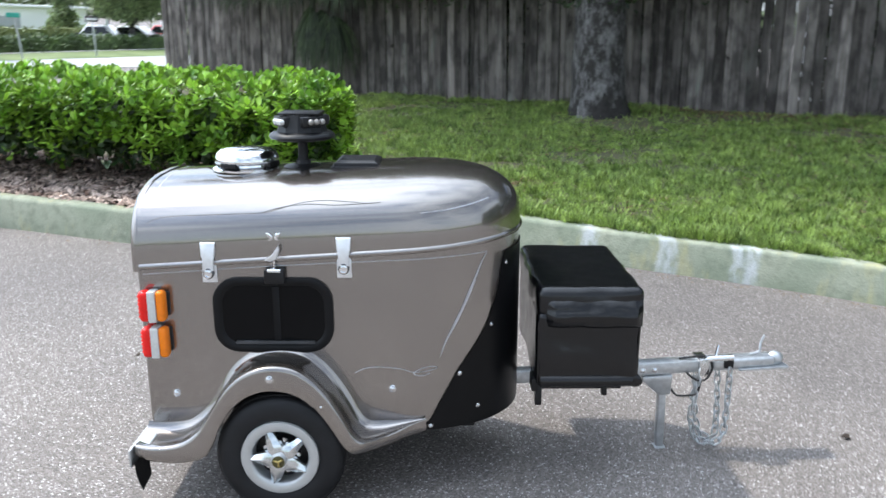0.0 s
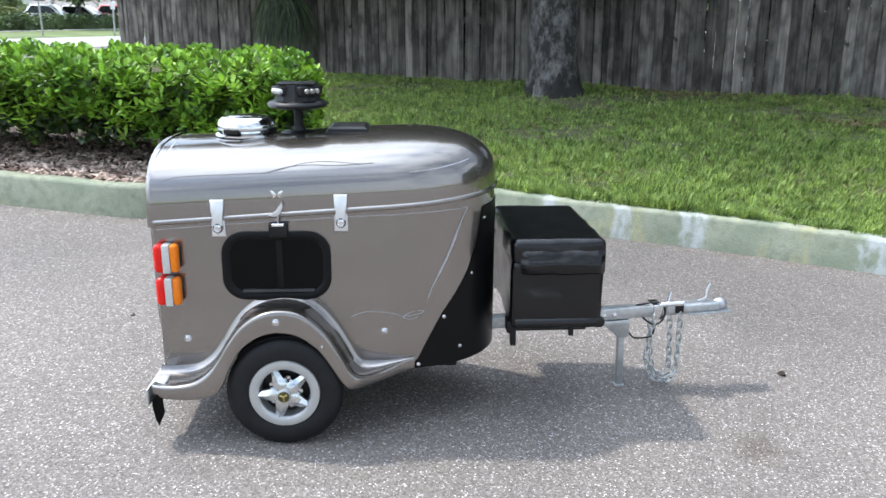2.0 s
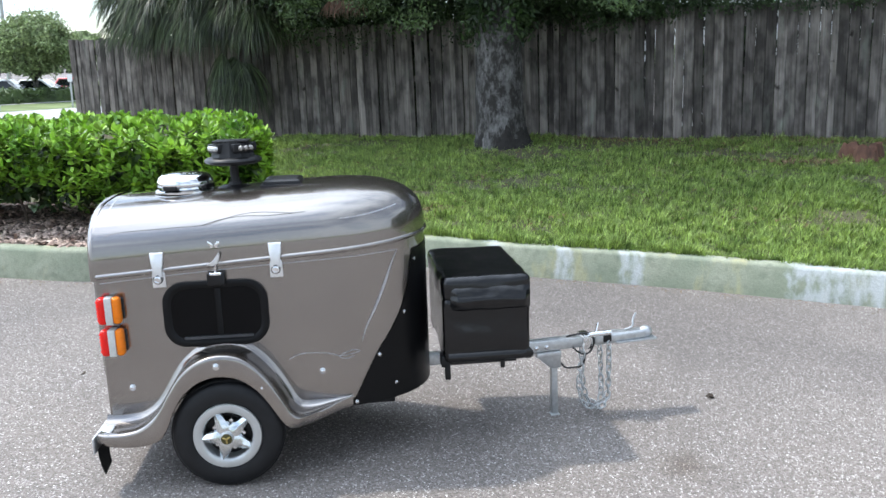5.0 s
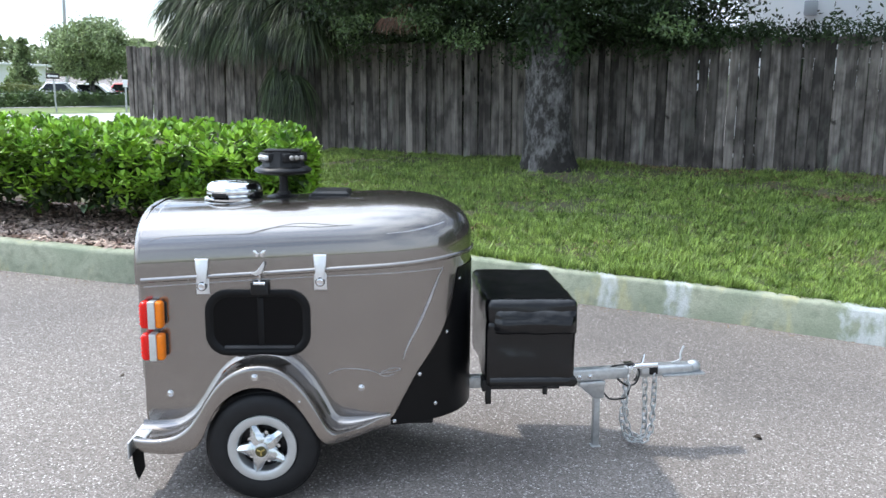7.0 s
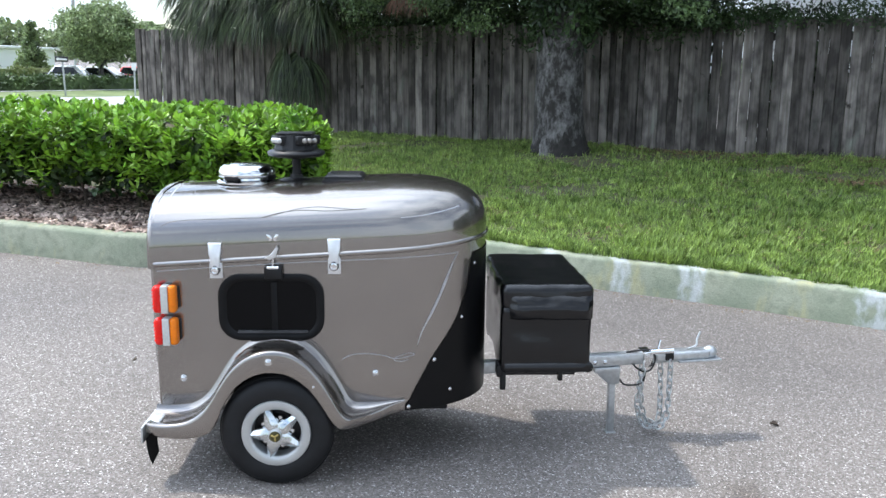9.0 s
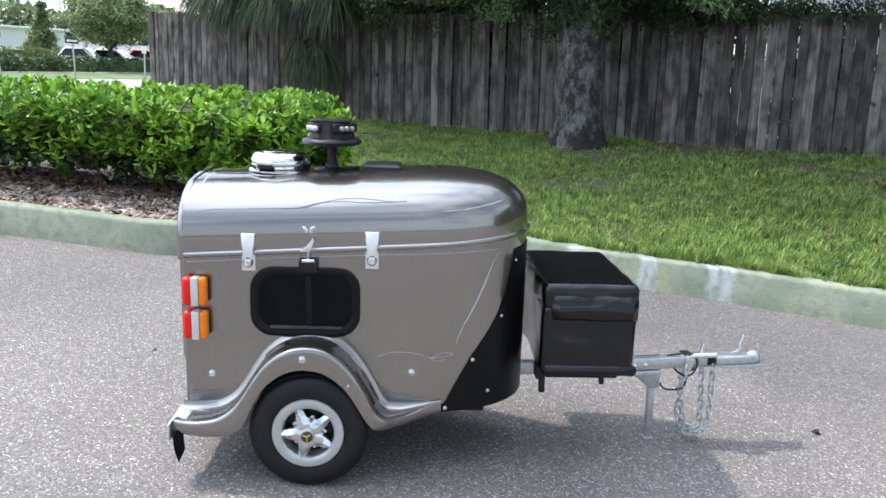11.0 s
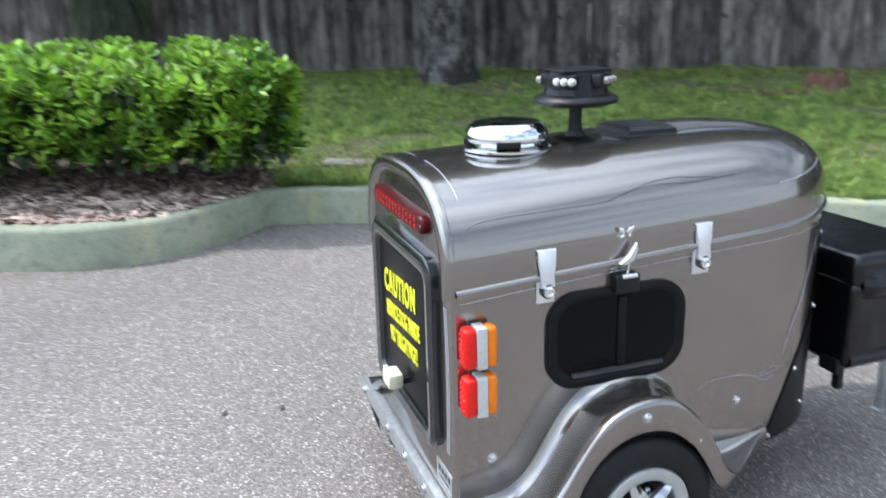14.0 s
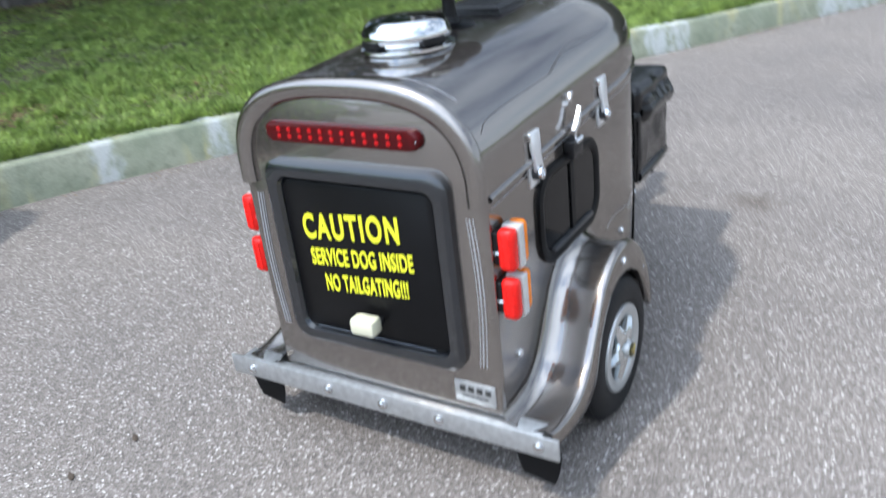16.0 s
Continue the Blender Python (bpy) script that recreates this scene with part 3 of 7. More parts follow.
def build_body():
    base = plan()
    rows = [with_z(grow(base, -0.045), 0.256), with_z(grow(base, -0.018), 0.262), with_z(grow(base, -0.004), 0.28)]
    for k in range(7):
        rows.append(with_z(base, lambda x, k=k: 0.30 + (seam_z(x) - 0.012 - 0.30) * k / 6))
    bm = grid(rows)
    bm.verts.ensure_lookup_table()
    n = len(base)
    bm.faces.new([bm.verts[i] for i in range(n)])
    return part("body", bm, M["paint"], trailer)


body = build_body()


def rear_outline(d, n=26, low=0.275):
    """The rear face's outline, d inside the shell: up the near side, over the roof and down the far side."""
    pts = [(C - W + d, low), (C - W + d, 0.5), (C - W + d, 0.7), (C - W + d, seam_z(XR))]
    h = top_z(XR) - seam_z(XR)
    for i in range(1, 2 * n):
        b = math.pi * i / (2 * n)
        c, s = math.cos(b), math.sin(b)
        pts.append((C - math.copysign(abs(c) ** (2 / 2.8), c) * (W - d), seam_z(XR) + (h - d) * s ** (2 / 2.8)))
    return pts + [(C + W - d, seam_z(XR)), (C + W - d, 0.7), (C + W - d, 0.5), (C + W - d, low)]


def build_rear_panel():
    o = rear_outline(0.012)
    i1 = rear_outline(0.0, low=0.262)
    bm = bmesh.new()
    vs = [bm.verts.new((XR - 0.012, y, z)) for y, z in o]
    bm.faces.new(vs)
    mid = [bm.verts.new((XR - 0.008, y, z)) for y, z in rear_outline(0.004, low=0.268)]
    ring = [bm.verts.new((XR + 0.001, y, z)) for y, z in i1]
    for a, b in ((vs, mid), (mid, ring)):
        for k in range(len(vs) - 1):
            bm.faces.new((a[k], a[k + 1], b[k + 1], b[k]))
    return part("rear_panel", bm, M["paint"], trailer, angle=60)


build_rear_panel()


def build_lid():
    rows = [with_z(grow(plan(), -0.002), lambda x: seam_z(x) - 0.008), with_z(grow(plan(), 0.010), lambda x: seam_z(x) - 0.008),
            with_z(grow(plan(), 0.0125), lambda x: seam_z(x) - 0.002), with_z(grow(plan(), 0.011), lambda x: seam_z(x) + 0.004),
            with_z(grow(plan(), 0.004), lambda x: seam_z(x) + 0.009)]
    steps = 22
    for i in range(1, steps + 1):
        b = math.pi / 2 * i / steps
        k, s = max(math.cos(b), 1e-4) ** (2 / 2.8), math.sin(b) ** (2 / 2.8)
        ring = grow(plan(k), 0.004) if k > 0.35 else plan(k)
        rows.append(with_z(ring, lambda x, s=s: seam_z(x) + 0.009 + (top_z(x) - seam_z(x) - 0.009) * s))
    bm = grid(rows)
    bmesh.ops.remove_doubles(bm, verts=bm.verts[:], dist=0.0004)
    return part("lid", bm, M["paint"], trailer, angle=50)


lid = build_lid()


def build_lid_rim():
    """The rolled rim round the lid's open rear end."""
    rows = []
    for d, x in ((-0.004, XR + 0.002), (-0.006, XR - 0.012), (0.000, XR - 0.024), (0.012, XR - 0.029), (0.034, XR - 0.027), (0.046, XR - 0.020), (0.050, XR - 0.006), (0.048, XR + 0.012)):
        o = [(y, z) for y, z in rear_outline(d) if z > 0.86]
        y0, z0 = o[0]
        y1, z1 = o[-1]
        o = [(y0, 0.872)] + o + [(y1, 0.872)]
        rows.append([Vector((x, y, z)) for y, z in o])
    bm = grid(rows)
    return part("rim", bm, M["paint"], lid, "rolled rim at the lid's rear end", angle=60)


build_lid_rim()


def build_black_panel():
    zb = [(0.50, 0.262), (0.53, 0.30), (0.575, 0.39), (0.628, 0.485), (0.70, 0.585), (0.738, 0.65), (0.775, 0.76), (0.795, 0.885), (0.80, 0.91), (0.9, 0.915)]
    fine = [p for p in plan(n_side=40, n_nose=44) if p.x > 0.40]
    base = grow(fine, 0.0045)
    sel = [k for k, p in enumerate(fine) if p.x >= 0.505]
    rows = []
    for j in range(13):
        row = []
        for k in sel:
            p, hi = base[k], min(interp(fine[k].x, zb), seam_z(fine[k].x) - 0.02)
            lo = 0.262
            row.append(Vector((p.x, p.y, lo + (hi - lo) * j / 12)))
        rows.append(row)
    low = [Vector((p.x - 0.02, C + (p.y - C) * 0.94, 0.252)) for p in rows[0]]
    return part("front_guard", grid([low] + rows), M["black_gloss"], trailer, "glossy black stone guard round the nose")


build_black_panel()


def bolt(at, way, r=0.010, parent=None, name="bolt"):
    p, w = Vector(at), Vector(way).normalized()
    q = w.to_track_quat("Z", "Y").to_matrix().to_4x4()
    bm = lathe([(r * 1.25, 0), (r * 1.25, r * 0.22), (r, r * 0.3), (r * 0.92, r * 0.7), (r * 0.5, r * 0.95), (0.0001, r)], (0, 0, 0), "z", 14)
    bm.transform(Matrix.Translation(p) @ q)
    return part(name, bm, M["steel"], parent or trailer)


NEAR = C - W
for x, z in ((-0.396, 0.411), (0.393, 0.430)):
    bolt((x, NEAR, z), (0, -1, 0), 0.0115)
    bolt((x, C + W, z), (0, 1, 0), 0.0115)
for x, z in ((0.530, 0.278), (0.636, 0.474), (0.752, 0.640), (0.704, 0.33), (0.806, 0.862)):
    u = (x - X0) / (XF - X0)
    y = C - W * (1 - u ** 2.15) ** (1 / 2.15)
    a = Vector((u ** 1.15 / (XF - X0), -((C - y) / W) ** 1.15 / W, 0)).normalized()
    q = Vector((x, y, z)) + a * 0.0045
    bolt(q, a, 0.007)
    bolt((q.x, 2 * C - q.y, q.z), (a.x, -a.y, 0), 0.007)


# fenders: columns of top edge (x, z), lower edge (x, z) and the outer face's y
def build_fender(side):
    cols = [(-0.515, 0.272, -0.515, 0.228, 0.035), (-0.47, 0.268, -0.47, 0.216, 0.026), (-0.41, 0.270, -0.41, 0.210, 0.022), (-0.345, 0.286, -0.335, 0.212, 0.020), (-0.29, 0.325, -0.268, 0.232, 0.020),
            (-0.25, 0.378, -0.232, 0.280, 0.020), (-0.215, 0.435, -0.205, 0.345, 0.020), (-0.165, 0.505, -0.163, 0.412, 0.020), (-0.10, 0.555, -0.105, 0.462, 0.020), (-0.02, 0.577, -0.03, 0.486, 0.020),
            (0.06, 0.567, 0.05, 0.476, 0.020), (0.125, 0.525, 0.11, 0.440, 0.020), (0.18, 0.46, 0.158, 0.385, 0.020), (0.225, 0.385, 0.195, 0.325, 0.022), (0.262, 0.315, 0.228, 0.268, 0.026),
            (0.295, 0.285, 0.262, 0.238, 0.034), (0.34, 0.282, 0.315, 0.236, 0.062), (0.40, 0.290, 0.39, 0.246, 0.102), (0.47, 0.302, 0.465, 0.256, 0.150), (0.515, 0.310, 0.515, 0.262, 0.170)]
    top = spline([(a, 0, b) for a, b, *_ in cols], 4)
    bot = spline([(c, e, d) for _, _, c, d, e in cols], 4)
    rows = []
    for k, (t, b) in enumerate(zip(top, bot)):
        yo = b.y
        wall = NEAR + 0.002
        span = max(wall - yo, 0.004)
        f = min(1, span / 0.1)
        u = (top[min(k + 1, len(top) - 1)] - top[max(k - 1, 0)]).normalized()
        n = Vector((-u.z, 0, u.x)) * f                   # outwards from the arch

        def at(y, out):
            return Vector((t.x, y, t.z)) + n * out
        row = [at(wall, 0.026), at(wall - span * 0.045, 0.010), at(wall - span * 0.14, -0.002), at(wall - span * 0.30, -0.009), at(yo + span * 0.42, -0.010), at(yo + span * 0.24, -0.005), at(yo + span * 0.13, 0.0),
               at(yo + span * 0.05, -0.003), Vector((t.x * 0.94 + b.x * 0.06, yo + span * 0.012, t.z * 0.92 + b.z * 0.08)), Vector((t.x * 0.8 + b.x * 0.2, yo, t.z * 0.78 + b.z * 0.22)),
               Vector((t.x * 0.5 + b.x * 0.5, yo - 0.002, (t.z + b.z) / 2)), Vector((b.x * 0.9 + t.x * 0.1, yo, b.z * 0.92 + t.z * 0.08)),
               Vector((b.x, yo + 0.003, b.z)), Vector((b.x, yo + min(0.02, span * 0.5), b.z + 0.004)), Vector((b.x, yo + min(0.02, span * 0.5), b.z + 0.02))]
        if side > 0:
            row = [Vector((p.x, 2 * C - p.y, p.z)) for p in row]
        rows.append(row)
    f = part("fender", grid(rows), M["paint"], trailer, angle=70)
    y = 0.019 if side < 0 else 2 * C - 0.019
    bolt((-0.019, y, 0.532), (0, side, 0), 0.0115, f)
    bolt((0.155, y, 0.428), (0, side, 0), 0.004, f)
    return f


build_fender(-1)
build_fender(1)


# wheels
def build_wheel(side):
    hub = new("wheel")
    hub.parent = trailer
    s = side
    yc = 0.085 if s < 0 else 2 * C - 0.085
    o = (0, yc, 0.2265)

    def L(prof, seg=56, close=False, caps=True):
        return lathe([(r, a * s) for r, a in prof], o, "y", seg, close, caps)

    tyre = [(0.137, 0.044), (0.143, 0.050), (0.160, 0.054), (0.182, 0.055), (0.203, 0.051), (0.217, 0.043), (0.2245, 0.032), (0.2275, 0.018), (0.2285, 0.0), (0.2275, -0.018), (0.2245, -0.032), (0.217, -0.043),
            (0.203, -0.051), (0.182, -0.055), (0.150, -0.050), (0.137, -0.044)]
    t = part("tyre", L(tyre, 64, True), M["rubber"], hub, "black rubber tyre", angle=80)
    # tread grooves as low ribs
    for a in (-0.021, -0.007, 0.007, 0.021):
        part("tread_rib", L([(0.2275, a - 0.0045), (0.2305, a - 0.004), (0.2305, a + 0.004), (0.2275, a + 0.0045)], 64, caps=False), M["rubber"], t, angle=80)
    part("rim", L([(0.137, 0.040), (0.140, 0.050), (0.137, 0.056), (0.128, 0.058), (0.116, 0.057), (0.106, 0.055), (0.1015, 0.051), (0.0995, 0.044), (0.0975, 0.020), (0.095, -0.005)], 56, caps=False), M["alloy"], hub, "silver alloy rim", angle=50)
    part("rim_back", L([(0.095, -0.005), (0.10, -0.03), (0.138, -0.042)], 40, caps=False), M["alloy"], hub)
    part("brake_drum", L([(0.096, 0.002), (0.070, 0.006), (0.060, 0.020), (0.02, 0.024), (0.0001, 0.024)], 32), M["black_plastic"], hub)
    star = bmesh.new()
    for k in range(5):
        a0 = math.radians(112 + 72 * k)
        rows = []
        for r, w, d, h in ((0.008, 0.034, 0.064, 0.020), (0.030, 0.0315, 0.067, 0.022), (0.052, 0.0275, 0.064, 0.022), (0.074, 0.0215, 0.059, 0.020), (0.092, 0.0165, 0.055, 0.016), (0.106, 0.0120, 0.050, 0.010)):
            sec = [(-w, d - h), (-w * 0.92, d - 0.007), (-w * 0.10, d + 0.004), (w * 0.10, d + 0.004), (w * 0.92, d - 0.007), (w, d - h), (0, d - h - 0.004)]
            row = []
            for u, yy in sec:
                x, z = r * math.cos(a0) - u * math.sin(a0), r * math.sin(a0) + u * math.cos(a0)
                row.append(Vector((o[0] + x, yc + yy * s, o[2] + z)))
            rows.append(row)
        g = grid(rows, close_u=True)
        me = bpy.data.meshes.new("tmp")
        g.to_mesh(me)
        g.free()
        star.from_mesh(me)
        bpy.data.meshes.remove(me)
    part("star_spokes", star, M["star"], hub, "polished five-pointed star spokes", angle=25)
    for k in range(5):
        a0 = math.radians(148 + 72 * k)
        part("lug_nut", cyl((o[0] + 0.062 * math.cos(a0), yc + 0.020 * s, o[2] + 0.062 * math.sin(a0)), (o[0] + 0.062 * math.cos(a0), yc + 0.036 * s, o[2] + 0.062 * math.sin(a0)), 0.009, seg=6), M["steel"], hub)
    cap = part("hub_cap", L([(0.030, 0.050), (0.028, 0.070), (0.026, 0.078), (0.022, 0.081), (0.0001, 0.082)], 28), M["alloy"], hub)
    em = part("emblem", L([(0.0225, 0.0815), (0.0225, 0.0845), (0.020, 0.0855), (0.0001, 0.0855)], 24), M["olive"], cap, "round brass emblem")
    bar = bmesh.new()
    for a in (35, 155, 275):
        c, sn = math.cos(radians(a)), math.sin(radians(a))
        b = cyl((o[0], yc + 0.086 * s, o[2]), (o[0] + 0.017 * c, yc + 0.086 * s, o[2] + 0.017 * sn), 0.0036, seg=6)
        me = bpy.data.meshes.new("tmp")
        b.to_mesh(me)
        b.free()
        bar.from_mesh(me)
        bpy.data.meshes.remove(me)
    em["label"] = "dark enamel disc with a brass mark"
    mark = part("emblem_mark", bar, M["gold"], cap)
    return hub


build_wheel(-1)
build_wheel(1)
part("axle", cyl((0, 0.1, 0.22), (0, 2 * C - 0.1, 0.22), 0.022), M["black_plastic"], trailer)
part("underframe", box(-0.42, 0.70, C - 0.26, C + 0.26, 0.215, 0.262, 0.01), M["black_plastic"], trailer)
part("wheel_liner", box(-0.14, 0.14, 0.15, NEAR + 0.003, 0.26, 0.46, 0.01), M["black_plastic"], trailer)
part("wheel_liner", box(-0.14, 0.14, C + W - 0.003, 2 * C - 0.15, 0.26, 0.46, 0.01), M["black_plastic"], trailer)


# --- window with a black frame and two sliding panes
def rounded(cx, cz, hx, hz, r, n=7):
    out = []
    for sx, sz, a0 in ((1, 1, 0), (-1, 1, 90), (-1, -1, 180), (1, -1, 270)):
        for k in range(n + 1):
            a = radians(a0 + 90 * k / n)
            out.append((cx + sx * (hx - r) + r * math.cos(a), cz + sz * (hz - r) + r * math.sin(a)))
    return out


def plate(outline, to3d, d0, d1, bevel=0.0):
    """A slab with the given outline between depths d0 and d1 (d1 outside), its outer edge eased by bevel."""
    bm = bmesh.new()
    cx, cz = sum(p[0] for p in outline) / len(outline), sum(p[1] for p in outline) / len(outline)
    rings = []
    for k, d in ((0, d0), (0, d1 - bevel), (bevel * 0.4, d1 - bevel * 0.3), (bevel, d1)):
        ring = []
        for x, z in outline:
            v = Vector((x - cx, z - cz))
            L = max(v.length, 1e-6)
            v = v * ((L - k) / L)
            ring.append(bm.verts.new(to3d(cx + v.x, cz + v.y, d)))
        rings.append(ring)
    n = len(outline)
    for a, b in zip(rings, rings[1:]):
        for k in range(n):
            bm.faces.new((a[k], a[(k + 1) % n], b[(k + 1) % n], b[k]))
    bm.faces.new(rings[0])
    bm.faces.new(rings[-1])
    bmesh.ops.remove_doubles(bm, verts=bm.verts[:], dist=1e-6)
    return bm


def ring_plate(outer, inner, to3d, d0, d1, dm=None):
    """A frame between two outlines of equal length."""
    n = len(outer)
    rows = [[to3d(*p, d0) for p in outer], [to3d(*p, d1 * 0.7 + d0 * 0.3) for p in outer]]
    mid = [((a[0] * 3 + b[0]) / 4, (a[1] * 3 + b[1]) / 4) for a, b in zip(outer, inner)]
    mid2 = [((a[0] + b[0] * 3) / 4, (a[1] + b[1] * 3) / 4) for a, b in zip(outer, inner)]
    rows += [[to3d(*p, d1) for p in mid], [to3d(*p, d1 if dm is None else dm) for p in mid2], [to3d(*p, d0) for p in inner]]
    return grid(rows, close_u=True)


def near_side(x, z, d):
    return Vector((x, NEAR - d, z))


def far_side(x, z, d):
    return Vector((x, C + W + d, z))


def build_window(to3d):
    win = new("window")
    win.parent = trailer
    tagged(win, "black oblong sliding window with dark tinted panes")
    o, i = rounded(-0.026, 0.713, 0.213, 0.138, 0.088), rounded(-0.026, 0.713, 0.176, 0.104, 0.062)
    part("window_frame", ring_plate(o, i, to3d, 0.0, 0.014, 0.010), M["window_black"], win, "black plastic window frame")
    part("pane", plate(rounded(-0.109, 0.713, 0.104, 0.116, 0.055), to3d, 0.001, 0.004), M["tint"], win)
    part("pane", plate(rounded(0.075, 0.713, 0.104, 0.116, 0.055), to3d, 0.001, 0.006), M["tint"], win)
    part("backing", plate(rounded(-0.026, 0.713, 0.198, 0.122, 0.07), to3d, 0.0004, 0.002), M["window_black"], win)
    part("sliding_rail", plate(rounded(-0.014, 0.712, 0.012, 0.108, 0.003), to3d, 0.001, 0.009, 0.002), M["window_black"], win)
    # the rail's highlight is painted in as a lighter grey
    part("bottom_rail", plate(rounded(-0.022, 0.612, 0.142, 0.0055, 0.004), to3d, 0.001, 0.015, 0.004), M["rail_grey"], win)


build_window(near_side)
build_window(far_side)


# --- toggle latches
def build_latch(x, z, s, lean=0.0):
    la = new("toggle_latch")
    la.parent = trailer
    f = near_side if s < 0 else far_side
    part("base_plate", plate([(x - 0.026, z - 0.072), (x + 0.026, z - 0.072), (x + 0.025, z - 0.010), (x + 0.019, z + 0.002), (x - 0.019, z + 0.002), (x - 0.025, z - 0.010)], f, 0.0, 0.005, 0.001), M["latch"], la, "bright latch plate")
    part("lever", plate([(x - 0.020, z - 0.026), (x + 0.020, z - 0.026), (x + 0.019, z + 0.010), (x + 0.024, z + 0.030), (x + 0.026, z + 0.074), (x - 0.026, z + 0.074), (x - 0.024, z + 0.030), (x - 0.019, z + 0.010)], lambda u, w, d: f(u, w, d - 0.10 * (w - z)), 0.010, 0.020, 0.003), M["latch"], la, "polished latch lever")
    part("hook_plate", plate(rounded(x, z + 0.062, 0.027, 0.011, 0.003, 3), f, 0.003, 0.012, 0.002), M["chrome"], la)
    part("knob_seat", lathe([(0.0001, 0.0), (0.0195, 0.0), (0.0195, 0.0175), (0.0001, 0.0175)], (0, 0, 0), "z", 18), M["rail_grey"], la).matrix_basis = Matrix.Translation(f(x, z - 0.036, 0.0045)) @ Vector((0, s, 0)).to_track_quat("Z", "Y").to_matrix().to_4x4()
    p = f(x, z - 0.036, 0.004)
    way = (0, s, 0)
    part("knob", lathe([(0.0175, 0), (0.0170, 0.018), (0.0150, 0.026), (0.0105, 0.027), (0.0095, 0.020), (0.0001, 0.020)], (0, 0, 0), "z", 18), M["chrome"], la).matrix_basis = Matrix.Translation(p) @ Vector(way).to_track_quat("Z", "Y").to_matrix().to_4x4()


for x, z in ((-0.243, 0.906), (0.231, 0.924)):
    build_latch(x, z, -1)
    build_latch(x, z, 1)


# --- draw catch over the window, with its wing and the small butterfly badge
def build_catch(s):
    f = near_side if s < 0 else far_side
    ca = new("draw_catch")
    ca.parent = trailer
    x = -0.012
    part("bracket", plate(rounded(x, 0.862, 0.036, 0.026, 0.004, 3), f, 0.002, 0.030, 0.004), M["black_plastic"], ca, "black catch bracket")
    part("rod", cyl(f(x, 0.882, 0.020), f(x + 0.002, 0.940, 0.026), 0.005, seg=10), M["steel"], ca)
    part("clip", cyl(f(x - 0.022, 0.884, 0.030), f(x + 0.024, 0.884, 0.030), 0.007, seg=10), M["chrome"], ca)
    part("wing", plate([(x - 0.030, 0.921), (x - 0.006, 0.938), (x + 0.020, 0.974), (x + 0.024, 0.958), (x + 0.012, 0.926), (x - 0.010, 0.917)], f, 0.022, 0.034, 0.003), M["latch"], ca, "bright wing-shaped lever")
    b = new("butterfly_badge")
    b.parent = trailer
    tagged(b, "small chrome butterfly badge")
    for sg in (-1, 1):
        part("wing", plate([(x + sg * 0.002, 1.000), (x + sg * 0.012, 1.013), (x + sg * 0.024, 1.014), (x + sg * 0.022, 1.003), (x + sg * 0.012, 0.996), (x + sg * 0.018, 0.986), (x + sg * 0.004, 0.990)][::sg], f, 0.0 if s else 0, 0.010, 0.001), M["chrome"], b)


build_catch(-1)
build_catch(1)


# --- side lamps: red behind, white in the middle, amber ahead
def build_side_lamp(z, s):
    lamp = new("tail_lamp")
    lamp.parent = trailer
    tagged(lamp, "tail lamp with red, white and amber lens sections")
    f = near_side if s < 0 else far_side
    y = lambda d: (NEAR - d) if s < 0 else (C + W + d)

    def seg_box(x0, x1, d0, d1, zz, h, r):
        ya, yb = sorted((y(d0), y(d1)))
        return box(x0, x1, ya, yb, zz - h, zz + h, r, 3)

    part("lamp_base", seg_box(-0.482, -0.394, -0.004, 0.012, z, 0.044, 0.006), M["black_plastic"], lamp)
    part("red_lens", seg_box(-0.489, -0.452, 0.010, 0.056, z, 0.056, 0.014), M["red"], lamp, "red lens section")
    part("white_lens", seg_box(-0.455, -0.427, 0.010, 0.058, z, 0.056, 0.003), M["clear"], lamp, "white reflector section")
    part("amber_lens", seg_box(-0.430, -0.397, 0.010, 0.055, z, 0.056, 0.013), M["amber"], lamp, "amber lens section")
    dots = bmesh.new()
    for k in range(6):
        for j in (-1, 1):
            b = lathe([(0.0055, 0.0), (0.0045, -0.003), (0.0001, -0.004)], (-0.4885, y(0.033 + 0.009 * j), z - 0.036 + 0.0145 * k), "x", 8)
            me = bpy.data.meshes.new("tmp")
            b.to_mesh(me)
            b.free()
            dots.from_mesh(me)
            bpy.data.meshes.remove(me)
    part("led_dots", dots, M["red"], lamp)
    part("mount_stud", cyl((-0.478, y(0.0), z - 0.01), (-0.478, y(0.03), z - 0.01), 0.006, seg=8), M["steel"], lamp)


for s in (-1, 1):
    build_side_lamp(0.757, s)
    build_side_lamp(0.623, s)


# --- the rear: brake light, door, plate, bumper
def rear_face(y, z, d):
    return Vector((XR - 0.012 - d, y, z))


bl = new("brake_light")
bl.parent = trailer
tagged(bl, "long dark red high brake light")
part("lens", plate(rounded(0.567, 1.032, 0.242, 0.026, 0.024), rear_face, 0.0, 0.026, 0.010), M["dark_red"], bl)
for k in range(12):
    y = 0.567 - 0.190 + 0.0345 * k
    for dz in (-0.009, 0.009):
        b = lathe([(0.007, 0.0), (0.006, -0.003), (0.0001, -0.0045)], (XR - 0.012 - 0.0255, y, 1.032 + dz), "x", 8)
        part("led", b, M["led_red"], bl)
for y in (0.335, 0.799):
    bolt((XR - 0.012 - 0.022, y, 1.032), (-1, 0, 0), 0.004, bl)

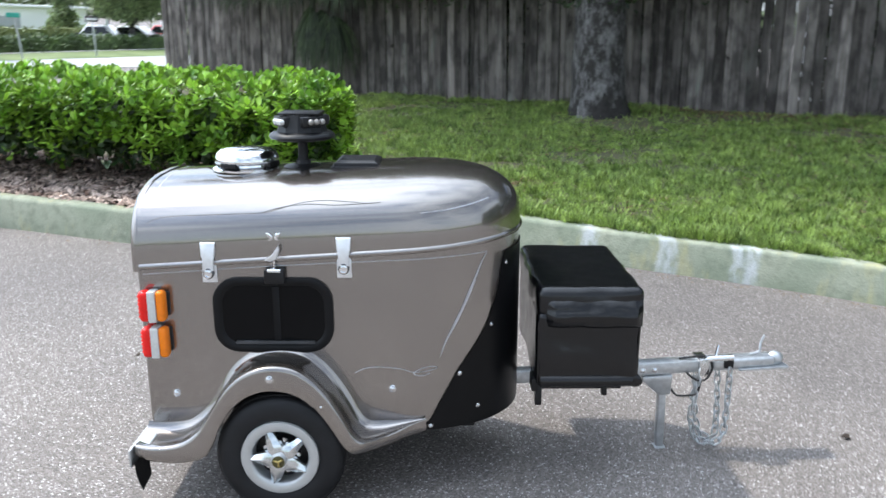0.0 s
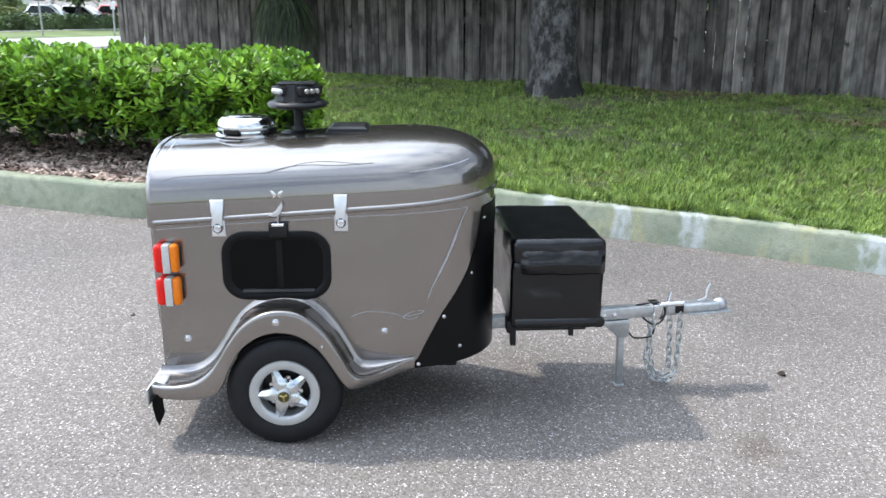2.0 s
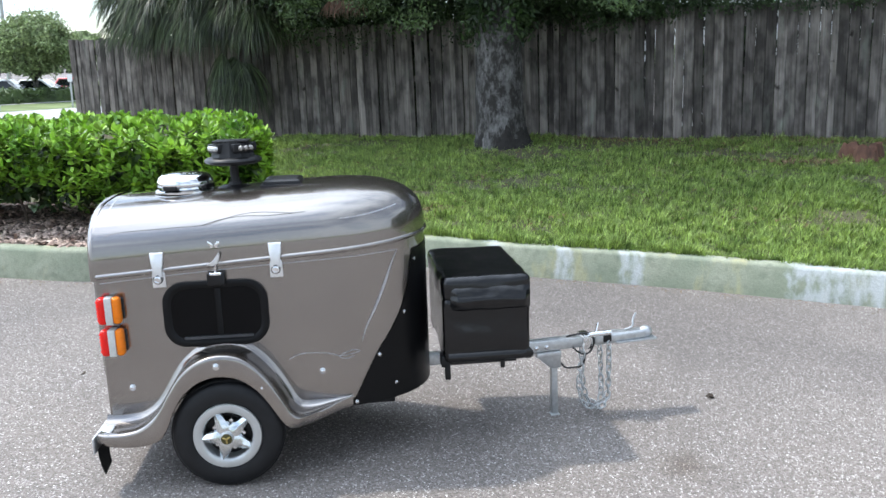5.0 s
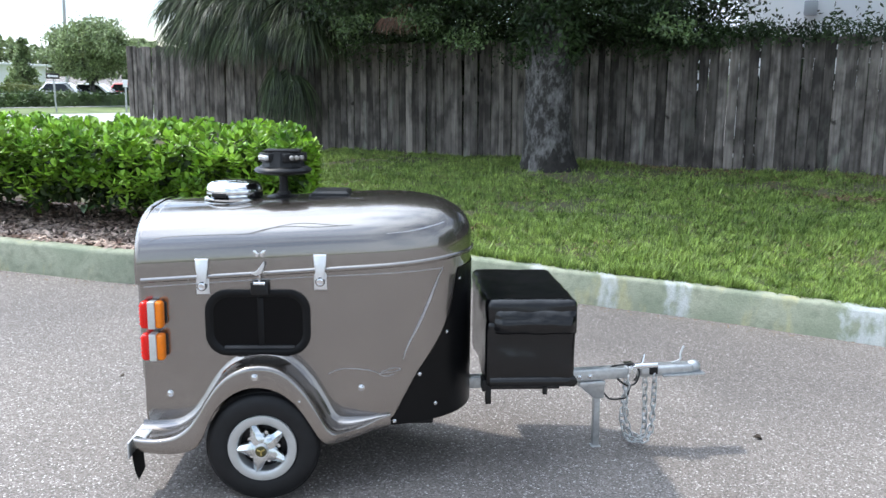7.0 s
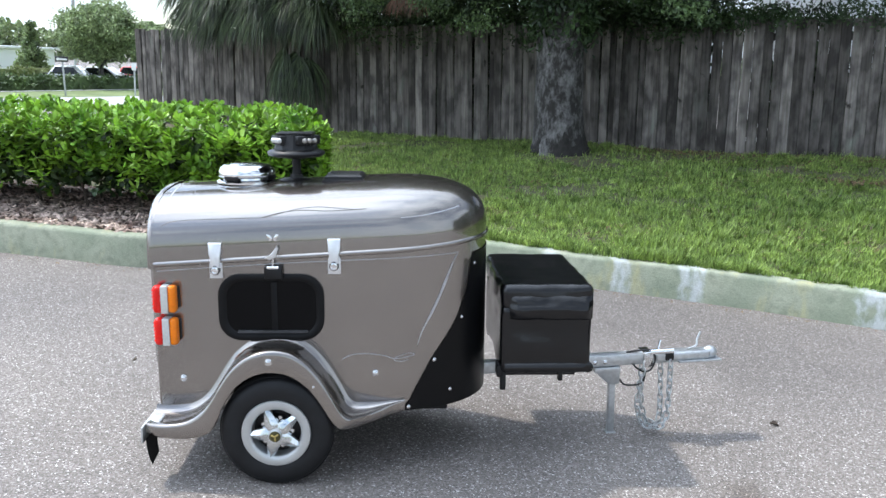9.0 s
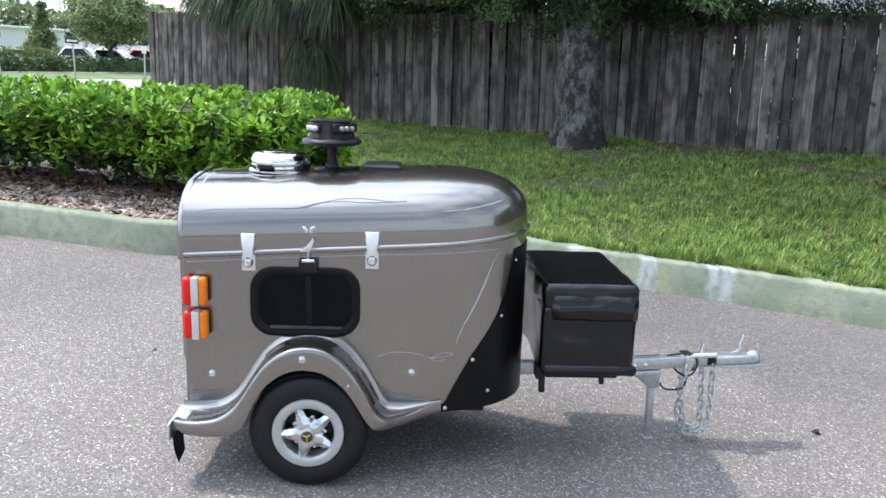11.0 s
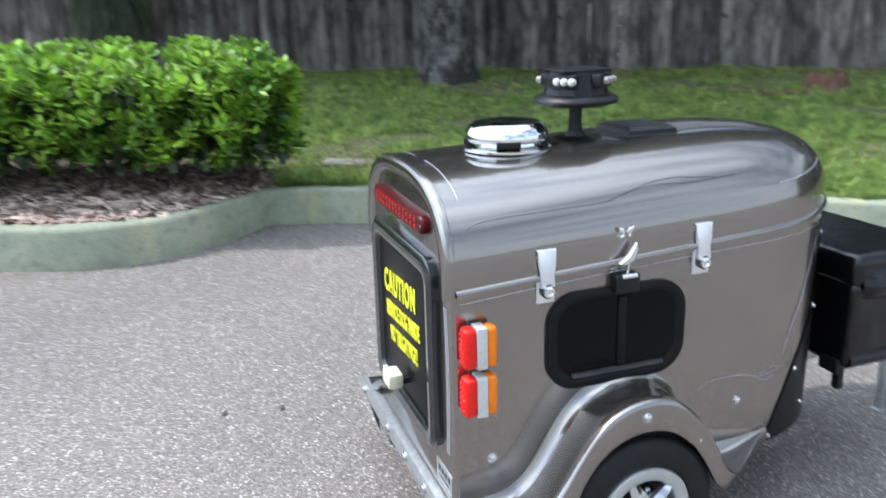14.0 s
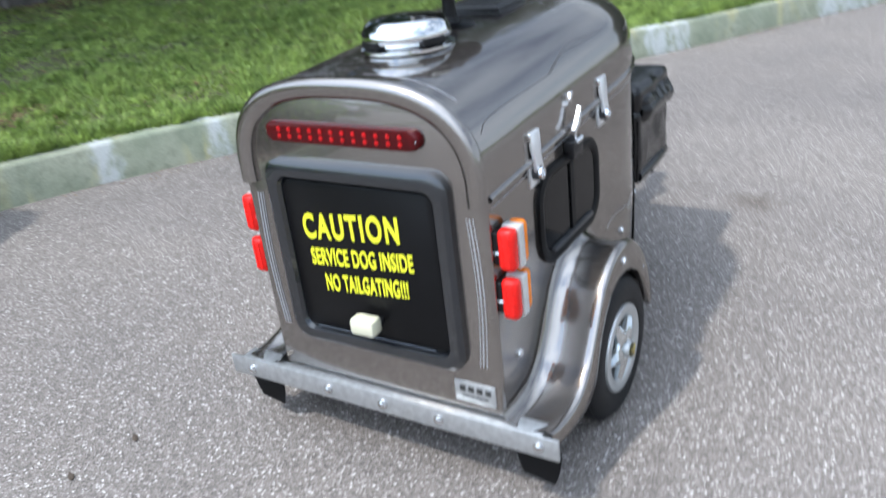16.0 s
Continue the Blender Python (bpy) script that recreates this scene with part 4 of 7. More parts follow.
door = new("rear_door")
door.parent = trailer
tagged(door, "black framed rear door with yellow warning lettering")
DO, DI = rounded(0.553, 0.678, 0.290, 0.277, 0.055), rounded(0.553, 0.672, 0.236, 0.222, 0.030)
part("door_frame", ring_plate(DO, DI, rear_face, 0.0, 0.034, 0.030), M["black_frame"], door, "moulded black door frame")
part("door_panel", plate(rounded(0.553, 0.672, 0.240, 0.226, 0.032), rear_face, 0.002, 0.018, 0.001), M["black_gloss"], door, "flat black door panel")
part("lower_seal", tube([rear_face(0.553 + u, 0.452 + 0.0 * u, 0.022) for u in (-0.20, -0.1, 0, 0.1, 0.20)], 0.003, 8), M["black_frame"], door)


def words(text, y_left, z, height, length, name, parent, bold=0.0, spread=1.0):
    cu = bpy.data.curves.new("text", "FONT")
    cu.body, cu.size, cu.extrude, cu.offset, cu.space_character = text, 1.0, 0.012, bold, spread
    tmp = new("tmp_text", cu)
    dg = bpy.context.evaluated_depsgraph_get()
    me = bpy.data.meshes.new_from_object(tmp.evaluated_get(dg))
    bpy.data.objects.remove(tmp)
    co = np.array([v.co for v in me.vertices])
    lo, hi = co.min(0), co.max(0)
    sx, sy = length / (hi[0] - lo[0]), height / (hi[1] - lo[1])
    for v in me.vertices:
        u, w = (v.co.x - lo[0]) * sx, (v.co.y - lo[1]) * sy
        v.co = rear_face(y_left - u, z + w + 0.075 * u, 0.0195 + v.co.z * 0.1)
    me.materials.clear()
    me.materials.append(M["yellow"])
    ob = new(name, me)
    ob.parent = parent
    return ob


words("CAUTION", 0.742, 0.728, 0.076, 0.318, "lettering", door, 0.030, 1.22)
words("SERVICE DOG INSIDE", 0.732, 0.650, 0.052, 0.340, "lettering", door, 0.024, 1.06)
words("NO TAILGATING!!!", 0.696, 0.574, 0.052, 0.278, "lettering", door, 0.024, 1.06)

handle = new("door_catch")
handle.parent = door
part("lever_arm", box(-0.555, -0.500, 0.515, 0.545, 0.500, 0.520, 0.004), M["black_plastic"], handle)
part("grip", box(-0.586, -0.538, 0.508, 0.586, 0.489, 0.537, 0.010), M["cream"], handle, "pale cream rubber grip")
part("hinge_pin", cyl((-0.512, 0.43, 0.470), (-0.512, 0.60, 0.492), 0.004, seg=8), M["steel"], handle)
part("hasp", box(-0.515, -0.490, 0.415, 0.470, 0.462, 0.470, 0.002), M["steel"], handle)
bolt((-0.492, 0.475, 0.490), (-1, 0, 0), 0.008, handle)
bolt((-0.492, 0.420, 0.466), (-1, 0, 0), 0.007, handle)

lp = new("maker_plate")
lp.parent = trailer
tagged(lp, "small silver maker's plate with dark print")
part("plate", plate(rounded(0.260, 0.328, 0.062, 0.032, 0.004, 3), rear_face, 0.0, 0.003, 0.0005), M["galv"], lp)
for k in range(4):
    part("print_bar", plate(rounded(0.297 - 0.026 * k, 0.338, 0.009, 0.009, 0.001, 2), rear_face, 0.002, 0.0036, 0.0002), M["sign_black"], lp)
part("print_bar", plate(rounded(0.260, 0.315, 0.040, 0.0022, 0.0005, 2), rear_face, 0.002, 0.0036, 0.0002), M["sign_black"], lp)

bump = new("rear_bumper")
bump.parent = trailer
tagged(bump, "galvanised steel angle bumper with bolt heads")
part("angle", join(box(-0.530, -0.522, 0.012, 1.158, 0.196, 0.262, 0.002), box(-0.5235, -0.470, 0.06, 1.11, 0.255, 0.263, 0.002)), M["galv"], bump)
for y, z in ((1.072, 0.226), (0.762, 0.228), (0.562, 0.229), (0.371, 0.230), (0.068, 0.230)):
    bolt((-0.530, y, z), (-1, 0, 0), 0.013, bump)
for y0, y1 in ((0.20, 0.235), (0.30, 0.72), (0.79, 0.86)):
    part("rubber_strip", box(-0.492, -0.470, y0, y1, 0.258, 0.270, 0.003), M["black_plastic"], bump)
for y in (0.085, 1.035):
    rows = []
    for k in range(7):
        t = k / 6
        rows.append([Vector((-0.512 + 0.010 * t * t, y - 0.072 + 0.030 * t * t, 0.215 - 0.125 * t)), Vector((-0.512 + 0.010 * t * t, y + 0.068 - 0.020 * t, 0.215 - 0.110 * t))])
    bm = grid(rows)
    bmesh.ops.solidify(bm, geom=bm.faces[:], thickness=0.005)
    part("mud_flap", bm, M["rubber"], trailer, "black rubber mud flap", angle=30)


# --- pinstripes on the sides
def lid_y(x, z):
    """The lid's near face at height z on the straight part and the nose."""
    h = max(0.0, (z - seam_z(x) - 0.009) / (top_z(x) - seam_z(x) - 0.009))
    k = max(1 - h ** 2.8, 0.0) ** (1 / 2.8)
    if x <= X0:
        return C - W * k - 0.004
    u = min((x - X0) / ((XF - X0) * max(k, 1e-3)), 1.0)
    return C - W * k * (1 - u ** 2.15) ** (1 / 2.15) - 0.004


def side_y(x):
    return NEAR if x <= X0 else C - W * (1 - min((x - X0) / (XF - X0), 1) ** 2.15) ** (1 / 2.15)


def stripe(pts, material, width=0.0025, on_lid=True, name="pinstripe"):
    """A painted line that lies on the skin; width may taper along it."""
    line = [(p.x, p.y) for p in spline([(a, b, 0) for a, b in pts], 8)]
    n = len(line)
    for far_s in (False, True):
        rows = []
        for k, (x, z) in enumerate(line):
            (xa, za), (xb, zb) = line[max(k - 1, 0)], line[min(k + 1, n - 1)]
            L = math.hypot(xb - xa, zb - za) + 1e-9
            w = (float(np.interp(k / (n - 1), np.linspace(0, 1, len(width)), width)) if isinstance(width, tuple) else width) / 2
            row = []
            for s in (-1, 0, 1):
                xx, zz = x - (zb - za) / L * w * s, z + (xb - xa) / L * w * s
                y = (lid_y(xx, zz) if on_lid else side_y(xx)) - 0.0012 - (0.0004 if s == 0 else 0)
                row.append(Vector((xx, 2 * C - y if far_s else y, zz)))
            rows.append(row)
        part(name, grid(rows), material, trailer)


stripe([(-0.46, 1.040), (-0.40, 1.062), (-0.20, 1.072), (-0.05, 1.078), (0.0, 1.090), (0.08, 1.110), (0.16, 1.118), (0.24, 1.115), (0.31, 1.110)], M["dark_line"], 0.0015)
stripe([(-0.06, 1.077), (0.02, 1.097), (0.11, 1.106), (0.20, 1.104), (0.30, 1.109), (0.36, 1.114)], M["dark_line"], 0.0018)
stripe([(0.50, 1.080), (0.58, 1.086), (0.64, 1.094), (0.70, 1.104), (0.74, 1.112)], M["white_line"], (0.001, 0.004, 0.004))
stripe([(-0.48, 0.862), (-0.2, 0.882), (0.1, 0.900), (0.4, 0.914), (0.6, 0.921), (0.735, 0.922)], M["white_line"], 0.0022, False)
stripe([(0.735, 0.920), (0.715, 0.885), (0.675, 0.786), (0.632, 0.691), (0.588, 0.606), (0.567, 0.546)], M["white_line"], (0.002, 0.004, 0.011, 0.010, 0.005, 0.001), False)
stripe([(0.722, 0.880), (0.668, 0.775), (0.626, 0.685), (0.590, 0.616)], M["dark_line"], (0.0005, 0.003, 0.002, 0.0005), False)
stripe([(0.257, 0.491), (0.296, 0.509), (0.35, 0.514), (0.426, 0.506), (0.469, 0.492), (0.523, 0.496), (0.556, 0.505), (0.53, 0.512), (0.49, 0.502), (0.47, 0.486), (0.50, 0.478), (0.53, 0.486)], M["white_line"], 0.0020, False)
for far_s in (False, True):
    arc = []
    for k in range(15):
        b = math.pi / 2 * (0.50 + 0.47 * k / 14)
        kk, s = math.cos(b) ** (2 / 2.8), math.sin(b) ** (2 / 2.8)
        y = C - (W + 0.004) * kk
        z = seam_z(-0.45) + 0.009 + (top_z(-0.45) - seam_z(-0.45) - 0.009) * s + 0.0012
        arc.append([Vector((-0.452 + 0.0 * k, 2 * C - y if far_s else y, z)), Vector((-0.448, 2 * C - y if far_s else y, z))])
    part("pinstripe", grid(arc), M["white_line"], trailer)
for y, sg in ((C - 0.335, -1), (C + 0.335, 1)):
    for d, r in ((0.0, 0.0022), (0.010, 0.0016), (-0.009, 0.0012)):
        part("pinstripe", tube([rear_face(y + sg * (d + 0.012 * math.sin(3.0 * t)), 0.42 + 0.42 * t, 0.0004) for t in [k / 10 for k in range(11)]], r, 6), M["white_line"], trailer)

# --- on the roof
vent = thing("roof_vent", "round domed chrome vent on the trailer roof", "vent", at=(0, 0, 0))
vx, vy, vz = -0.183, 0.556, 1.179
part("vent_base", lathe([(0.1298, 0.0), (0.1298, 0.007), (0.1210, 0.012), (0.1078, 0.016), (0.1056, 0.030)], (vx, vy, vz), "z", 48), M["chrome"], vent)
part("vent_slot", lathe([(0.1012, 0.030), (0.1012, 0.046)], (vx, vy, vz), "z", 48, caps=False), M["black_plastic"], vent)
part("vent_dome", lathe([(0.1034, 0.032), (0.121, 0.026), (0.1243, 0.034), (0.1205, 0.050), (0.1110, 0.066), (0.0960, 0.077), (0.088, 0.077), (0.0726, 0.081), (0.044, 0.084), (0.00011, 0.085)], (vx, vy, vz), "z", 48), M["chrome"], vent, "polished domed cap")
for k in range(6):
    a = radians(60 * k + 20)
    part("vent_post", box(-0.012, 0.012, -0.004, 0.004, 0.030, 0.048, 0.001), M["chrome"], vent).matrix_basis = Matrix.Translation((vx + 0.108 * math.cos(a), vy + 0.108 * math.sin(a), vz)) @ Matrix.Rotation(a + math.pi / 2, 4, "Z")

for k in range(4):
    a = radians(-111 + 90 * k)
    part("vent_opening", box(0.100, 0.1245, -0.034, 0.034, 0.0150, 0.034, 0.002), M["black_plastic"], vent, "black slot under the cap").matrix_basis = Matrix.Translation((vx, vy, vz)) @ Matrix.Rotation(a, 4, "Z")

beacon = thing("beacon_light", "black beacon lamp with LED modules on a short post", "beacon")
bx, by, bz = 0.036, 0.548, 1.184
part("foot", lathe([(0.075, 0.0), (0.075, 0.006), (0.060, 0.012), (0.030, 0.016), (0.026, 0.03)], (bx, by, bz), "z", 32), M["black_plastic"], beacon)
part("post", lathe([(0.022, 0.02), (0.019, 0.05), (0.019, 0.10), (0.026, 0.112)], (bx, by, bz), "z", 24), M["black_plastic"], beacon)
part("disc", lathe([(0.04, 0.100), (0.100, 0.108), (0.122, 0.116), (0.126, 0.124), (0.122, 0.132), (0.105, 0.140), (0.06, 0.144), (0.02, 0.146)], (bx, by, bz), "z", 48), M["black_plastic"], beacon, "round black disc")
head = part("head", lathe([(0.098, 0.138), (0.094, 0.150), (0.084, 0.185), (0.080, 0.206), (0.0001, 0.210)], (bx, by, bz), "z", 12), M["black_plastic"], beacon, "faceted black lamp head", angle=20)
part("top_cap", box(bx - 0.078, bx + 0.078, by - 0.070, by + 0.070, bz + 0.205, bz + 0.213, 0.003), M["black_plastic"], beacon)
for ang in (0, 90, 180, 270):
    mod = new("led_module")
    mod.parent = beacon
    mm = Matrix.Translation((bx, by, bz)) @ Matrix.Rotation(radians(ang + 36), 4, "Z")
    part("housing", box(-0.043, 0.043, -0.097, -0.055, 0.162, 0.200, 0.005), M["black_plastic"], mod, "black LED housing").matrix_basis = mm
    for k in (-1, 0, 1):
        part("led", lathe([(0.0112, 0.004), (0.0112, -0.008), (0.0092, -0.012), (0.005, -0.014), (0.0001, -0.0145)], (0.012 + 0.0235 * k, -0.097, 0.181), "y", 14), M["clear" if ang == 270 else "led"], mod).matrix_basis = mm

hatch = thing("roof_hatch", "low black plastic vent hatch on the trailer roof", "hatch")
hz0 = 1.193
part("hatch_base", box(0.155, 0.343, 0.445, 0.660, hz0 - 0.006, hz0 + 0.008, 0.005), M["black_plastic"], hatch)
bm = bmesh.new()
for x0, x1, y0, y1, z in ((0.165, 0.332, 0.455, 0.650, hz0 + 0.008), (0.168, 0.329, 0.458, 0.647, hz0 + 0.020), (0.182, 0.315, 0.475, 0.630, hz0 + 0.028)):
    for x, y in ((x0, y0), (x1, y0), (x1, y1), (x0, y1)):
        bm.verts.new((x, y, z))
bm.verts.ensure_lookup_table()
for r in (0, 4):
    for k in range(4):
        bm.faces.new([bm.verts[i] for i in (r + k, r + (k + 1) % 4, r + 4 + (k + 1) % 4, r + 4 + k)])
bm.faces.new([bm.verts[i] for i in (8, 9, 10, 11)])
part("hatch_cover", bm, M["black_plastic"], hatch, angle=15)

# --- tongue, coupler, jack and box
# the drawbar and all on it stand askew to the body
ASKEW = Matrix.Translation((0.85, C, 0.36)) @ Matrix.Rotation(radians(7.2), 4, "Z") @ Matrix.Rotation(radians(-0.9), 4, "Y") @ Matrix.Diagonal((1.15, 1, 1, 1)) @ Matrix.Translation((-0.85, -C, -0.40))
tong = new("drawbar")
tong.parent = trailer
tong.matrix_basis = ASKEW
tagged(tong, "galvanised square drawbar with ball coupler")
part("tube", box(0.60, 1.72, C - 0.030, C + 0.030, 0.330, 0.382, 0.004), M["galv"], tong)
cp = part("coupler_body", box(1.60, 1.84, C - 0.036, C + 0.036, 0.338, 0.380, 0.010, 3), M["galv"], tong, "pressed steel ball coupler")
bm = bmesh.new()
bmesh.ops.create_uvsphere(bm, u_segments=20, v_segments=12, radius=0.031)
bm.transform(Matrix.Translation((1.852, C, 0.362)))
part("ball_cup", bm, M["galv"], tong)
part("cup_lip", box(1.70, 1.89, C - 0.046, C + 0.046, 0.328, 0.338, 0.003), M["galv"], tong)
part("latch_lever", tube(spline([(1.755, C, 0.385), (1.785, C - 0.01, 0.402), (1.792, C, 0.43), (1.808, C + 0.005, 0.465)], 5), 0.0045, 8), M["galv"], tong)
part("cross_pin", cyl((1.565, C - 0.055, 0.398), (1.665, C - 0.055, 0.398), 0.013, seg=14), M["chrome"], tong)
part("pin_handle", cyl((1.60, C - 0.05, 0.40), (1.615, C - 0.04, 0.45), 0.006, seg=8), M["chrome"], tong)
part("clamp", box(1.545, 1.585, C - 0.043, C + 0.043, 0.318, 0.392, 0.004), M["steel"], tong)
part("lock_block", box(1.64, 1.675, C - 0.046, C - 0.028, 0.345, 0.385, 0.003), M["black_plastic"], tong)
for x in (1.38, 1.335):
    bolt((x, C - 0.030, 0.352), (0, -1, 0), 0.009, tong)
jk = new("prop_stand")
jk.parent = trailer
jk.matrix_basis = ASKEW
tagged(jk, "folding galvanised prop stand under the drawbar")
part("bracket", box(1.335, 1.447, C - 0.038, C + 0.038, 0.300, 0.326, 0.004), M["galv"], jk)
part("gusset", plate([(1.335, 0.315), (1.445, 0.315), (1.442, 0.24), (1.400, 0.24), (1.355, 0.285)], lambda x, z, d: Vector((x, C - 0.03 - d, z)), 0.0, 0.006, 0.001), M["galv"], jk)
part("leg", box(1.404, 1.432, C - 0.022, C + 0.010, -0.010, 0.31, 0.004), M["galv"], jk)
part("foot", box(1.398, 1.438, C - 0.028, C + 0.016, -0.016, -0.009, 0.002), M["galv"], jk)


def chain(points, name, label):
    ch = thing(name, label, "chain", "safety chains on the drawbar")
    line = spline([ASKEW @ Vector(p) + Vector((0, 0, 0.0 if p[2] > 0.2 else 0.018 * (0.2 - p[2]) / 0.2)) for p in points], 14)
    dist = [0.0]
    for a, b in zip(line, line[1:]):
        dist.append(dist[-1] + (b - a).length)
    n = int(dist[-1] / 0.031)
    loop = []
    for k in range(14):
        a = 2 * math.pi * k / 14
        loop.append((0.0125 * math.sin(a), 0, 0.0125 * math.cos(a) + math.copysign(0.0095, math.cos(a))))
    lb = tube(loop, 0.0041, 6, True)
    me = bpy.data.meshes.new("chain_link")
    for fc in lb.faces:
        fc.smooth = True
    lb.to_mesh(me)
    lb.free()
    me.materials.append(M["galv"])
    for k in range(n):
        d = (k + 0.5) * dist[-1] / n
        i = max(j for j in range(len(dist)) if dist[j] <= d)
        i = min(i, len(line) - 2)
        t = (d - dist[i]) / max(dist[i + 1] - dist[i], 1e-6)
        p, w = line[i].lerp(line[i + 1], t), (line[i + 1] - line[i]).normalized()
        ob = new("link", me)
        ob.parent = ch
        ob.matrix_basis = Matrix.Translation(p) @ w.to_track_quat("Z", "Y").to_matrix().to_4x4() @ Matrix.Rotation(radians(45 + 90 * (k % 2) + 8 * math.sin(k * 2.1)), 4, "Z")
    return ch


chains = [chain([(1.545, C - 0.045, 0.345), (1.528, C - 0.05, 0.24), (1.52, C - 0.055, 0.12), (1.535, C - 0.06, 0.035), (1.58, C - 0.07, 0.008), (1.62, C - 0.07, 0.010), (1.645, C - 0.06, 0.05), (1.655, C - 0.055, 0.16), (1.662, C - 0.045, 0.345)], "safety_chain", "galvanised safety chain hanging from the drawbar to the asphalt"),
          chain([(1.565, C + 0.045, 0.345), (1.562, C + 0.03, 0.22), (1.560, C + 0.01, 0.10), (1.575, C - 0.01, 0.025), (1.605, C - 0.03, 0.008), (1.63, C - 0.02, 0.03), (1.640, C + 0.0, 0.14), (1.650, C + 0.045, 0.345)], "safety_chain", "galvanised safety chain hanging from the drawbar to the asphalt")]
part("brake_cable", tube(spline([(1.445, C - 0.03, 0.262), (1.46, C - 0.05, 0.242), (1.50, C - 0.05, 0.236), (1.54, C - 0.045, 0.244), (1.555, C - 0.04, 0.30)], 8), 0.0045, 8), M["wire"], trailer, "looped black cable").matrix_basis = ASKEW
part("lighting_cable", tube(spline([(1.48, C + 0.0, 0.384), (1.53, C - 0.01, 0.393), (1.575, C - 0.03, 0.398), (1.592, C - 0.045, 0.36), (1.575, C - 0.05, 0.312), (1.545, C - 0.05, 0.300), (1.515, C - 0.045, 0.318), (1.50, C - 0.034, 0.335)], 8), 0.0045, 8), M["wire"], trailer, "looped black cable").matrix_basis = ASKEW

cb = thing("cargo_box", "square black vinyl-covered cargo box with a flap lid", "box")
BX0, BX1, BY0, BY1, BZ0, BZ1 = 0.924, 1.318, 0.300, 0.970, 0.377, 0.774


def soft_box(x0, x1, y0, y1, z0, z1, r, amp, seed, cuts=10):
    bm = bmesh.new()
    bmesh.ops.create_cube(bm, size=1.0)
    for v in bm.verts:
        v.co = Vector(((x0 + x1) / 2 + v.co.x * (x1 - x0), (y0 + y1) / 2 + v.co.y * (y1 - y0), (z0 + z1) / 2 + v.co.z * (z1 - z0)))
    bmesh.ops.bevel(bm, geom=bm.edges[:], offset=r, segments=3, profile=0.5, affect="EDGES")
    bmesh.ops.subdivide_edges(bm, edges=[e for e in bm.edges if e.calc_length() > 0.08], cuts=cuts, use_grid_fill=True)
    c = Vector(((x0 + x1) / 2, (y0 + y1) / 2, (z0 + z1) / 2))
    for v in bm.verts:
        d = (v.co - c).normalized()
        v.co += d * amp * (noise.noise(v.co * 7 + Vector((seed, 0, 0))) + 0.45 * noise.noise(v.co * 19 + Vector((0, seed, 0))))
    return bm


part("box_body", soft_box(BX0 + 0.004, BX1 + 0.002, BY0 - 0.002, BY1, BZ0, BZ1 - 0.09, 0.026, 0.0105, 3, 14), M["vinyl"], cb, angle=70)
part("box_lid", soft_box(BX0, BX1 + 0.008, BY0 - 0.007, BY1 + 0.006, BZ1 - 0.115, BZ1, 0.030, 0.012, 11, 14), M["vinyl"], cb, "padded black vinyl lid", angle=70)
rows = []
for dy, dz in ((0.004, -0.036), (-0.012, -0.050), (-0.022, -0.062), (-0.026, -0.072), (-0.027, -0.080), (-0.032, -0.086), (-0.038, -0.096), (-0.038, -0.108), (-0.032, -0.122), (-0.026, -0.136), (-0.021, -0.146), (0.004, -0.148)):
    row = []
    for k in range(41):
        x = BX0 + 0.036 + (BX1 - BX0 - 0.036) * k / 40
        ease = min(1.0, k / 3, (40 - k) / 3)
        w = 0.006 * noise.noise(Vector((x * 13, dz * 55, 2.0))) + 0.004 * noise.noise(Vector((x * 30, dz * 30, 7.0)))
        row.append(Vector((x, BY0 + 0.004 + (dy - 0.004) * (0.35 + 0.65 * ease) + w, BZ1 + dz + 0.006 * noise.noise(Vector((x * 9, 0.0, 5.0))))))
    rows.append(row)
part("front_flap", grid(rows), M["vinyl"], cb, "creased padded vinyl flap", angle=80)
part("base_roll", tube(spline([(BX0 + 0.022, BY0 + 0.014, BZ0 + 0.028), ((BX0 + BX1) / 2, BY0 + 0.008, BZ0 + 0.030), (BX1 - 0.026, BY0 + 0.016, BZ0 + 0.028), (BX1 - 0.014, BY0 + 0.034, BZ0 + 0.028), (BX1 - 0.012, (BY0 + BY1) / 2, BZ0 + 0.028), (BX1 - 0.014, BY1 - 0.03, BZ0 + 0.028)], 6), 0.026, 12), M["vinyl"], cb, "puffy rolled lower edge")
# the box sits a little askew on its carrier
pivot = Vector(((BX0 + BX1) / 2, BY0, 0))
cb.matrix_basis = Matrix.Translation(pivot) @ Matrix.Rotation(radians(1.0), 4, "Z") @ Matrix.Translation(-pivot)
part("corner_piping", tube([(BX0 + 0.012, BY0 + 0.006, BZ0 + 0.02), (BX0 + 0.010, BY0 + 0.002, BZ1 - 0.13)], 0.004, 6), M["vinyl"], cb)
part("corner_piping", tube([(BX1 - 0.010, BY0 + 0.006, BZ0 + 0.02), (BX1 - 0.006, BY0 + 0.002, BZ1 - 0.13)], 0.004, 6), M["vinyl"], cb)
part("carrier_rail", box(0.935, 1.26, BY0 + 0.03, BY0 + 0.06, BZ0 - 0.016, BZ0 + 0.002, 0.003), M["black_plastic"], cb)
part("carrier_rail", box(0.935, 1.26, BY1 - 0.06, BY1 - 0.03, BZ0 - 0.016, BZ0 + 0.002, 0.003), M["black_plastic"], cb)
part("carrier_bracket", box(0.930, 0.955, BY0 + 0.02, BY0 + 0.05, BZ0 - 0.080, BZ0, 0.003), M["black_plastic"], cb, "black steel foot bracket")
